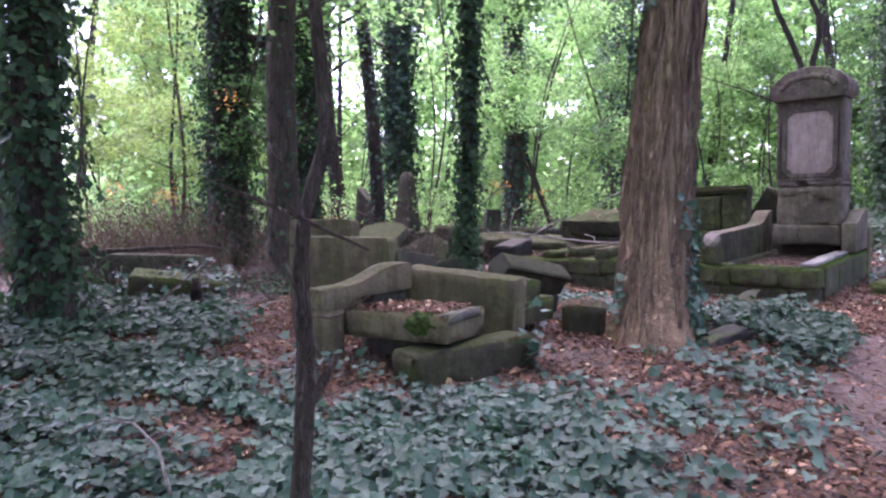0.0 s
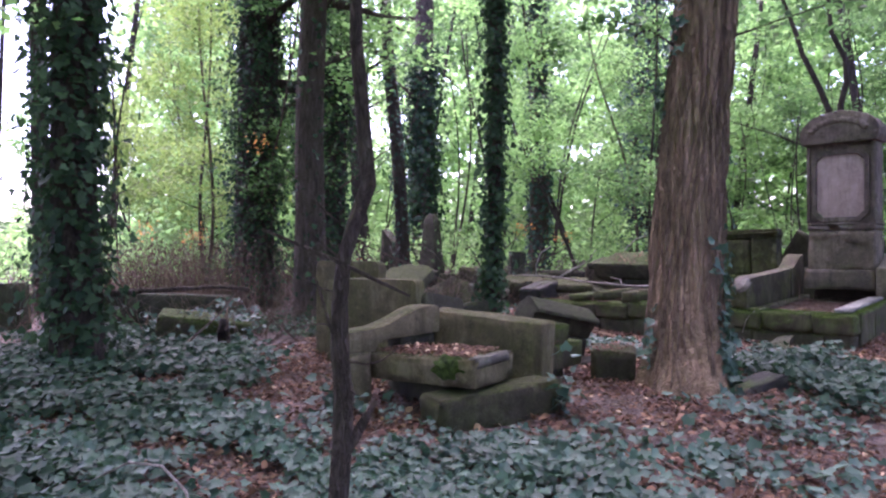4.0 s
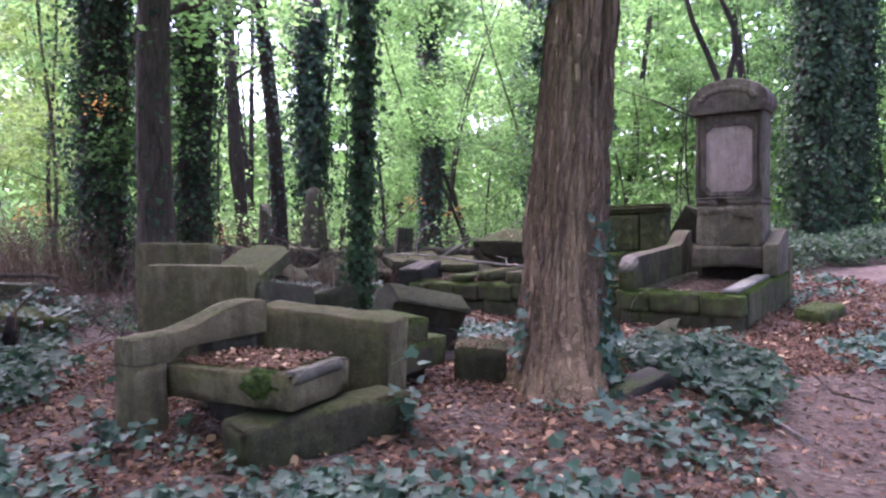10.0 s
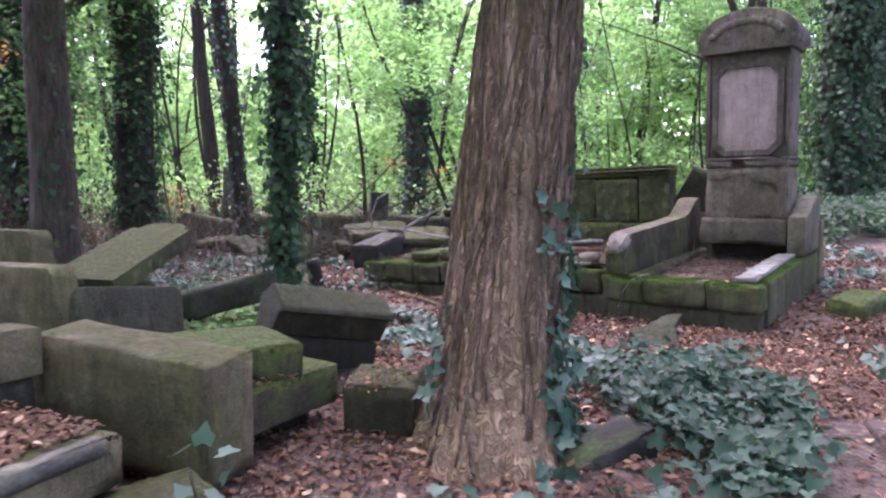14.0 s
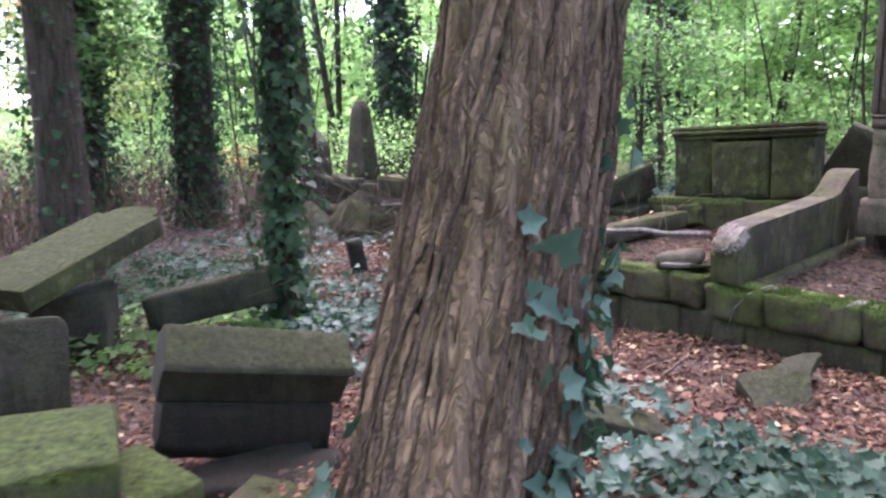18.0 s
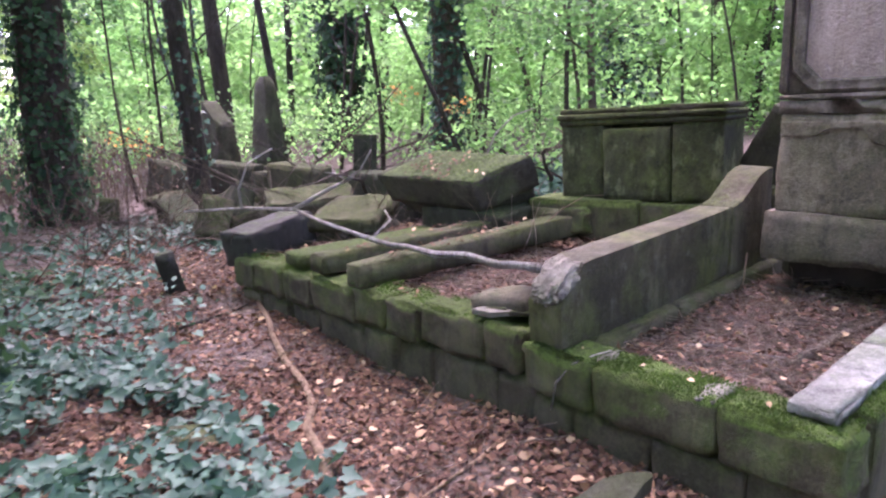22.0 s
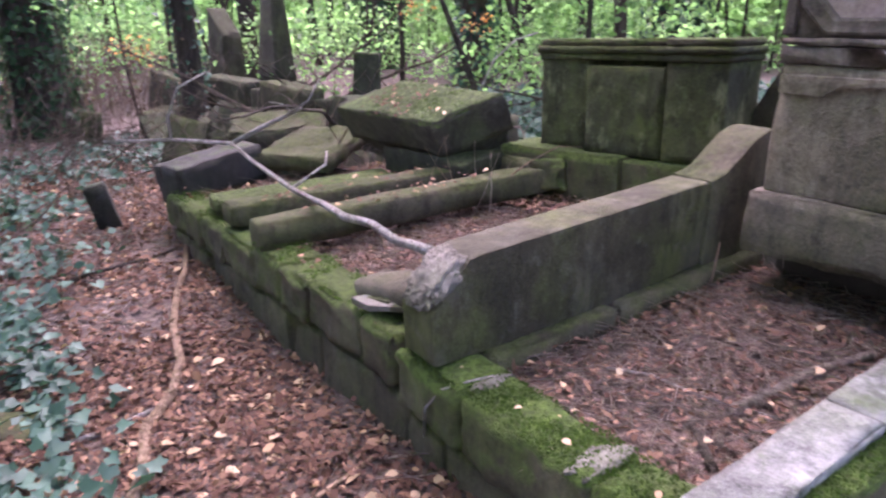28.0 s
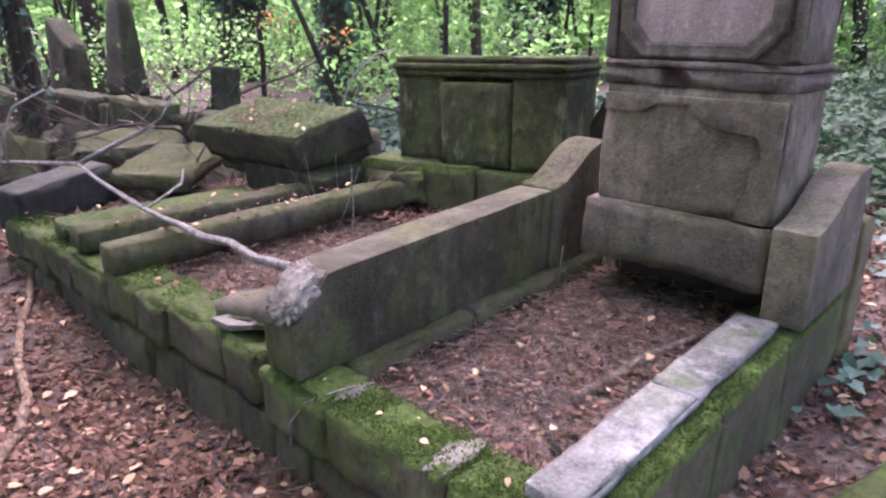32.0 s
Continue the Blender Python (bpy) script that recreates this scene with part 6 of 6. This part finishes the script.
bed("plot_soil", -3.1, 0.06, 0.2, 2.3, 0.63, 0.72, 72, "leaf-covered soil in the ruined plot")


def scatter_on(m, x, y, dense, size, mat, seed, label, lift=0.006, keep=1.0):
    """Leaves lying on a slab's top."""
    g = np.random.default_rng(seed)
    n = int(dense * x * y)
    p = np.stack([g.uniform(-x / 2, x / 2, n) * keep, g.uniform(-y / 2, y / 2, n) * keep, np.full(n, lift) + g.random(n) * 0.025], 1)
    w = np.array(m)
    at = p @ w[:3, :3].T + w[:3, 3]
    nrm = np.tile(w[:3, 2], (n, 1))
    tagged(leaves("leaf_litter", at, g.uniform(0.5, 1.4, n) * size, mat, None, "oval", nrm, 0.25, g, 0.35), label, "leaf litter", kind="stuff")


scatter_on(SLAB_POSE @ pose(-0.05, 0.04, 0.0), SLAB_X, SLAB_Y, 3200, 0.03, LITTER, 81, "brown leaves lying thick on the tilted slab", 0.008, 0.86)
scatter_on(SLAB_POSE, SLAB_X, SLAB_Y, 60, 0.035, LITTER_PALE, 82, "pale leaves on the tilted slab", 0.03, 0.8)
for q, n, d in (((0.62, 6.1, 0.612), 83, 500), ((1.3, 6.3, 0.555), 84, 700)):
    scatter_on(pose(*q, 0, 0, 50), 0.6, 0.35, d, 0.03, LITTER, n, "brown leaves caught on the stone step", 0.008)


def spray(at, n, spread, size, mat, seed, label, name="leaf_spray", category="plant", shape="oval"):
    """A small loose cluster of leaves on hair-thin stems."""
    g = np.random.default_rng(seed)
    at = Vector(at)
    t = thing(name, Matrix.Translation(at), label, category)
    pts = g.normal(0, 1, (n, 3)) * np.array(spread)
    tagged(leaves("leaves", pts, g.uniform(0.6, 1.3, n) * size, mat, t, shape, None, 0.5, g), kind="stuff")
    low = gz(at.x, at.y) - at.z
    for k in range(4):
        p = Vector(pts[k])
        foot = Vector((p.x * 0.2, p.y * 0.2, low)) if low > -2.2 else p + Vector((0.3, 0.2, 0.5))
        part("stem", tube_bm([foot, foot.lerp(p, 0.5) + Vector((0.02, 0.03, 0.03)), p], [0.004, 0.003, 0.002], 4), BARK_GREY, t)
    return t


for i, p in enumerate([(-6.15, 12.76, 1.84), (-5.76, 14.04, 1.79), (-3.92, 12.59, 3.49), (1.28, 18.16, 2.15), (2.33, 18.06, 1.85), (-3.46, 17.5, 1.46), (-3.2, 17.67, 1.34), (-6.23, 15.7, 1.87)]):
    spray(p, 46, (0.14, 0.1, 0.1), 0.06, ORANGE, 500 + i, "cluster of dry orange leaves lit from behind")
ivy_patch([(-1.1, 8.1), (-0.2, 8.3), (0.5, 8.9), (0.0, 9.8), (-1.0, 9.4)], 900, 0.06, 0.22, 52, "bright green low plants between fallen stones", LEAF, 0.2)
for i, p in enumerate([(0.67, 10.69, 0.55), (0.9, 10.69, 0.5), (0.75, 9.9, 0.5), (-0.57, 13.15, 1.53), (-0.38, 12.16, 2.0), (1.0, 10.3, 0.5)]):
    spray(p, 26, (0.16, 0.14, 0.08), 0.055, LEAF_DIM if p[2] > 0.9 else IVY, 520 + i, "spray of fresh green leaves")
ivy_patch([(-3.9, 8.2), (-3.9, 9.0), (-2.7, 9.0), (-2.7, 8.2)], 900, 0.08, 0.5, 53, "ivy growing over a sunken stone", None, 0.0)
for i, (p, n) in enumerate([((0.66, 5.02, 0.4), 26), ((0.74, 5.12, 0.3), 22), ((-1.0, 5.0, 0.35), 14), ((-0.55, 5.05, 0.38), 8), ((2.6, 5.95, 0.4), 14)]):
    spray(p, n, (0.06, 0.05, 0.1), 0.075, IVY, 540 + i, "ivy shoot climbing over a stone", "ivy_shoot", "ivy", "ivy")


# ---- branches and sticks ----
def stick(line, r0, r1, mat, label, name="fallen_branch", category="branch", sides=8, lump_=0.15):
    base = Vector(line[0])
    t = thing(name, Matrix.Translation(base), label, category)
    n = len(line)
    part("wood", tube_bm([Vector(p) - base for p in line], [r0 + (r1 - r0) * i / (n - 1) for i in range(n)], sides, lump=lump_), mat, t)
    return t


def lay(places, lift):
    return [(x, y, gz(x, y) + lift) for x, y in places]


def grey_branch():
    base = Vector((3.49, 9.58, 0.98))
    t = thing("fallen_branch", Matrix.Translation(base), "long pale dead branch with forked twigs lying over the plot", "branch")
    main = [(3.49, 9.58, 0.99), (3.38, 9.67, 0.99), (3.26, 9.8, 0.965), (3.08, 10.01, 0.97), (2.86, 10.23, 0.93), (2.65, 10.46, 0.935), (2.5, 10.64, 0.915), (2.33, 10.79, 0.925), (1.81, 11.33, 0.97), (1.48, 11.68, 1.02)]
    part("stem", tube_bm([Vector(p) - base for p in main], [0.026, 0.022, 0.022, 0.02, 0.021, 0.017, 0.018, 0.016, 0.013, 0.011], 10, lump=0.45), BARK_PALE, t)
    for line, r in (([(1.48, 11.68, 1.02), (1.69, 11.8, 1.14), (1.86, 11.85, 1.22), (1.96, 11.9, 1.27)], 0.016), ([(1.86, 11.85, 1.22), (2.03, 11.86, 1.33), (2.13, 11.88, 1.5)], 0.008),
                    ([(1.48, 11.68, 1.02), (1.28, 11.6, 1.04), (1.09, 11.51, 1.06), (0.7, 11.28, 1.07)], 0.013), ([(1.09, 11.51, 1.06), (1.08, 11.51, 1.22), (1.16, 11.55, 1.43), (1.34, 11.65, 1.54)], 0.009),
                    ([(1.9, 11.87, 1.24), (1.8, 11.9, 1.3), (1.7, 11.9, 1.31)], 0.006), ([(2.33, 10.79, 0.925), (2.4, 11.2, 1.0), (2.3, 11.5, 1.03)], 0.008)):
        part("fork", tube_bm([Vector(p) - base for p in line], [r * 1.2 * (1 - 0.5 * i / len(line)) for i in range(len(line))], 7, lump=0.3), BARK_PALE, t)
    return t


grey_branch()
stick(lay([(1.25, 11.3), (1.48, 10.9), (1.66, 10.5), (1.89, 10.08), (2.1, 9.8), (2.24, 9.5), (2.3, 9.2), (2.47, 8.93), (2.61, 8.53)], 0.02), 0.018, 0.028, BARK, "brown root running over the path")
stick(lay([(2.05, 8.98), (2.14, 9.12), (2.25, 9.4)], 0.015), 0.014, 0.009, BARK_PALE, "short pale stick on the path")
stick([(4.6, 9.13, 0.65), (4.77, 9.27, 0.665), (4.95, 9.44, 0.685), (5.2, 9.6, 0.7)], 0.024, 0.016, TWIG, "thick grey stick lying in the plot")
stick([(4.5, 8.81, 0.635), (4.48, 8.98, 0.645), (4.44, 9.17, 0.65)], 0.018, 0.01, BARK_GREY, "short stick in the plot's front corner")
stick([(4.2, 9.35, 0.66), (4.36, 9.32, 0.665), (4.51, 9.21, 0.66), (4.75, 9.1, 0.665)], 0.005, 0.003, BARK_PALE, "thin twig across the plot litter")
stick([(3.53, 9.18, 0.36), (3.55, 9.1, 0.55), (3.62, 9.06, 0.66), (3.72, 9.05, 0.71), (3.8, 9.1, 0.715)], 0.005, 0.003, BARK_PALE, "bent dry stalk hanging over the mossy kerb", "dry_stalk")
stick([(3.3, 11.3, 0.7), (3.5, 11.4, 0.85), (3.72, 11.5, 1.02), (3.9, 11.55, 1.12), (4.05, 11.56, 1.12)], 0.007, 0.003, BARK_VINE, "thin bare shoot rising from the ruined plot", "dry_stalk")
stick([(4.65, 10.1, 0.7), (4.68, 10.09, 0.79), (4.69, 10.09, 0.96)], 0.006, 0.004, BARK_VINE, "upright dry stalk by the wing wall", "dry_stalk")
stick([(2.99, 14.14, 1.0), (3.0, 14.14, 1.26), (3.12, 14.15, 1.53), (3.33, 14.16, 1.73), (3.55, 14.17, 1.8)], 0.014, 0.008, BARK_PALE, "pale bent branch behind the fallen slab")
stick([(-1.95, 3.47, 0.2), (-1.74, 3.57, 0.3), (-1.51, 3.45, 0.32), (-1.26, 3.15, 0.3), (-1.08, 2.85, 0.2)], 0.006, 0.008, BARK_PALE, "thin bent twig over the ivy")
stick([(2.97, 5.17, 0.24), (2.94, 4.74, 0.22)], 0.012, 0.008, BARK_PALE, "short pale stick at the path's edge")
stick([(3.81, 6.01, 0.31), (3.62, 5.51, 0.3), (3.68, 5.21, 0.3)], 0.012, 0.008, BARK_GREY, "crooked stick at the path's edge")
stick(lay([(3.34, 9.14), (3.2, 8.9), (3.05, 8.7), (2.9, 8.5)], 0.012), 0.01, 0.006, BARK, "dark stick by the kerb's corner")


def loose_twigs():
    rng = random.Random(91)
    bm = bmesh.new()
    for _ in range(1300):
        x, y = rng.uniform(-2.5, 6.5), rng.uniform(3.2, 12.5)
        a = rng.uniform(0, 6.28)
        line = wander((x, y, gz(x, y) + 0.012), (math.cos(a), math.sin(a), 0.02), rng.uniform(0.08, 0.4), 4, 0.14, rng.randrange(10 ** 6))
        r = rng.uniform(0.0015, 0.005)
        tube_bm(line, [r, r, r * 0.9, r * 0.8, r * 0.5], 4, bm)
    tagged(part("fine_twigs", bm, TWIG), "fine dry twigs strewn over the ground", "twigs", kind="stuff")
    bm = bmesh.new()
    for _ in range(260):
        x, y = rng.uniform(-4, 3), rng.uniform(12.5, 16.5)
        a = rng.uniform(0, 6.28)
        line = wander((x, y, gz(x, y) + 0.05), (math.cos(a), math.sin(a), rng.uniform(0.1, 0.9)), rng.uniform(0.5, 1.8), 6, 0.22, rng.randrange(10 ** 6), 0.1)
        r = rng.uniform(0.003, 0.009)
        tube_bm(line, [r, r, r * 0.9, r * 0.8, r * 0.6, r * 0.5, r * 0.3], 4, bm)
    tagged(part("bare_twigs", bm, BARK_GREY), "bare tangled branches among the ruined graves", "twigs", kind="stuff")


loose_twigs()


# ---- dead wood among the ruined graves ----
def dead_boughs():
    rng = random.Random(57)
    for i in range(20):
        u, v = rng.uniform(-7.5, -2.8), rng.uniform(1.6, 4.8)
        p = PLOT @ Vector((u, v, 0))
        a = rng.uniform(0, 6.28)
        line = wander((p.x, p.y, gz(p.x, p.y) + rng.uniform(0.0, 0.45)), (math.cos(a), math.sin(a), rng.uniform(0.1, 0.55)), rng.uniform(1.6, 3.4), 9, 0.2, 700 + i, 0.05)
        t = thing("fallen_branch", Matrix.Translation(line[0]), "dark dead bough lying among broken graves", "branch", "dead boughs behind the graves")
        r = rng.uniform(0.012, 0.03)
        part("stem", tube_bm([q - line[0] for q in line], [r * (1 - 0.07 * k) for k in range(10)], 7, lump=0.25, seed=i), BARK_DARK if i % 3 else BARK_GREY, t)
        for k in (3, 5, 7):
            twig = wander(line[k] - line[0], (rng.uniform(-1, 1), rng.uniform(-1, 1), rng.uniform(0, 0.8)), rng.uniform(0.4, 0.9), 5, 0.25, 800 + i * 9 + k)
            part("twig", tube_bm(twig, [r * 0.45 * (1 - 0.14 * q) for q in range(6)], 5), BARK_GREY, t)


dead_boughs()


def bare_thicket():
    """Leafless brush beside the ivy trees and in front of the ruined walls."""
    rng = random.Random(64)
    bm = bmesh.new()
    for cx, cy, sx, sy, n in ((-2.3, 8.6, 0.9, 0.6, 60), (-4.6, 8.8, 1.2, 0.5, 130), (-3.0, 9.6, 1.2, 0.6, 110), (-1.8, 12.0, 1.3, 0.8, 90), (0.2, 13.6, 1.5, 0.9, 90), (-5.5, 11.5, 1.2, 0.8, 60)):
        for _ in range(n):
            x, y = rng.gauss(cx, sx), rng.gauss(cy, sy)
            a = rng.uniform(0, 6.28)
            line = wander((x, y, gz(x, y)), (math.cos(a), math.sin(a), rng.uniform(0.2, 1.3)), rng.uniform(0.5, 1.6), 6, 0.25, rng.randrange(10 ** 6), 0.12)
            r = rng.uniform(0.003, 0.008)
            tube_bm(line, [r * (1 - 0.12 * k) for k in range(7)], 4, bm)
    tagged(part("bare_thicket", bm, BRUSH), "leafless brown thicket between graves and trees", "brush", kind="stuff")


bare_thicket()
ivy_patch([(-2.4, 8.6), (-0.9, 9.6), (-0.4, 11.6), (-2.2, 12.2), (-3.6, 11.0)], 420, 0.08, 0.12, 54, "thin ivy and litter between the trunks", IVY_DARK, 0.4)
for i, (x, y) in enumerate([(3.39, 11.18), (3.3, 11.3), (3.44, 11.48), (3.2, 11.62), (3.36, 11.75), (3.05, 11.2), (3.5, 11.1)]):
    rng = random.Random(i)
    line = wander((x, y, 0.7), (rng.uniform(-0.5, 0.5), rng.uniform(-0.5, 0.5), 1), rng.uniform(0.35, 0.6), 6, 0.14, 900 + i)
    stick(line, 0.004, 0.0018, BARK_VINE if i % 2 else TWIG, "thin bare shoot in the ruined plot", "dry_stalk", sides=5)

scatter_on(TOMB_POSE @ pose(0.1, 0.0, 0.0), TOMB_X, TOMB_Y, 26, 0.045, LITTER_PALE, 85, "pale leaves fallen on the tomb slab", 0.01, 0.75)
scatter_on(TOMB_POSE @ pose(-0.15, -0.05, 0.0), 0.6, TOMB_Y, 260, 0.03, LITTER, 86, "brown leaves gathered on the tomb slab", 0.008, 0.8)
scatter_on(PLOT @ pose(0.75, 0.12, 0.7), 1.4, 0.2, 20, 0.032, LITTER_PALE, 87, "pale leaves on the mossy kerb", 0.006)
scatter_on(PLOT @ pose(-1.6, 0.15, 0.705), 3.0, 0.26, 40, 0.04, LITTER, 88, "brown leaves on the old kerb", 0.008)
for u, turn, n in ((-1.44, 3.0, 90), (-1.95, 2.0, 91)):
    scatter_on(PLOT @ pose(u, 0.95, 0.895 if u > -1.7 else 0.872, turn), 0.19, 1.5, 260, 0.03, LITTER, n, "brown leaves strewn on the fallen kerb stone", 0.006)
    scatter_on(PLOT @ pose(u, 0.95, 0.895 if u > -1.7 else 0.872, turn), 0.19, 1.5, 30, 0.038, LITTER_PALE, n + 10, "pale leaves strewn on the fallen kerb stone", 0.008)
scatter_on(PLOT @ pose(-0.7, 1.9, 0.75), 1.2, 0.5, 900, 0.032, LITTER, 89, "brown leaves drifted against the memorial", 0.006)


def stump(x, y, high, r):
    """A rotten broken stem standing in the ivy."""
    t = thing("tree_stump", pose(x, y, gz(x, y) - 0.1), "thin rotten brown stump broken off in the ivy", "tree stump")
    line = [(0, 0, 0), (0.01, 0, 0.2), (-0.01, 0.01, 0.4), (0.0, 0.0, high * 0.8), (0.015, 0.01, high + 0.1)]
    part("stem", tube_bm(line, [r * 1.3, r, r * 0.95, r * 0.9, r * 0.7], 14, lump=0.4, seed=4), BARK_DARK, t)
    part("splinter", tube_bm([(r * 0.5, 0, high), (r * 0.6, 0, high + 0.13), (r * 0.65, 0.01, high + 0.22)], [r * 0.4, r * 0.25, r * 0.08], 6, lump=0.3), BARK, t)
    return t


stump(-2.58, 7.2, 0.42, 0.07)
stick(wander((-3.56, 6.78, 1.0), (0.42, 0.9, 0.09), 1.75, 9, 0.09, 77), 0.03, 0.018, BARK_GREY, "crooked dead branch propped against the ivy tree", sides=9, lump_=0.3)
stick(wander((-3.3, 7.3, 0.25), (0.5, 0.8, 0.5), 1.5, 8, 0.14, 79), 0.018, 0.008, BARK_GREY, "thin dead branch rising from the brush")


# ---- fine moss on the stones ----
def moss_fuzz(m, x, y, dense, seed, label, rise=0.0, thin=0.0):
    """Tiny upright moss blades on a top face, thinning out in patches."""
    g = np.random.default_rng(seed)
    n = int(dense * x * y)
    px, py = g.uniform(-x / 2, x / 2, n), g.uniform(-y / 2, y / 2, n)
    keep = patchy(px, py, 9.0, seed) + 0.5 * patchy(px, py, 23.0, seed + 2) > thin - 0.9 + g.normal(0, 0.2, n)
    px, py = px[keep], py[keep]
    p = np.stack([px, py, rise * (py + y / 2) + g.uniform(-0.004, 0.006, len(px))], 1)
    w = np.array(m)
    at = p @ w[:3, :3].T + w[:3, 3]
    nrm = g.normal(0, 1, (len(px), 3)) * np.array((1, 1, 0.25))
    ob = leaves("moss_cushion", at, g.uniform(0.006, 0.016, len(px)), MOSS_BLADE, None, "quad", nrm, 0.3, g)
    tagged(ob, label, "moss", kind="stuff")


moss_fuzz(PLOT @ pose(0.735, 0.125, 0.69), 1.44, 0.23, 26000, 401, "soft green moss on the front kerb", 0, 0.1)
moss_fuzz(PLOT @ pose(1.435, 0.85, 0.71), 0.07, 1.2, 26000, 402, "soft green moss beside the capping slabs", 0.065, 0.0)
moss_fuzz(PLOT @ pose(-0.8, 0.15, 0.722), 1.5, 0.27, 9000, 403, "patchy moss on the old kerb", 0, 0.5)
moss_fuzz(PLOT @ pose(-2.4, 0.15, 0.67), 1.7, 0.27, 7000, 404, "patchy moss on the sinking kerb", 0, 0.6)
moss_fuzz(TOMB_POSE @ pose(0.1, 0, 0.0), 0.9, 0.5, 4500, 405, "thin moss on the tomb slab", 0, 0.3)

for i in range(12):
    rng = random.Random(1200 + i)
    x, y, a = rng.uniform(-0.9, 1.3), rng.uniform(10.1, 12.2), rng.uniform(0, 6.28)
    line = wander((x, y, gz(x, y) + 0.03), (math.cos(a), math.sin(a), rng.uniform(0.0, 0.12)), rng.uniform(0.6, 1.4), 7, 0.2, 1300 + i)
    ob = stick([(p.x, p.y, max(p.z, gz(p.x, p.y) + 0.01)) for p in line], rng.uniform(0.008, 0.016), 0.004, BARK_DARK if i % 2 else BARK_GREY, "dark dead branch lying in the litter", sides=6)
    tagged(ob, group="dead boughs behind the graves")
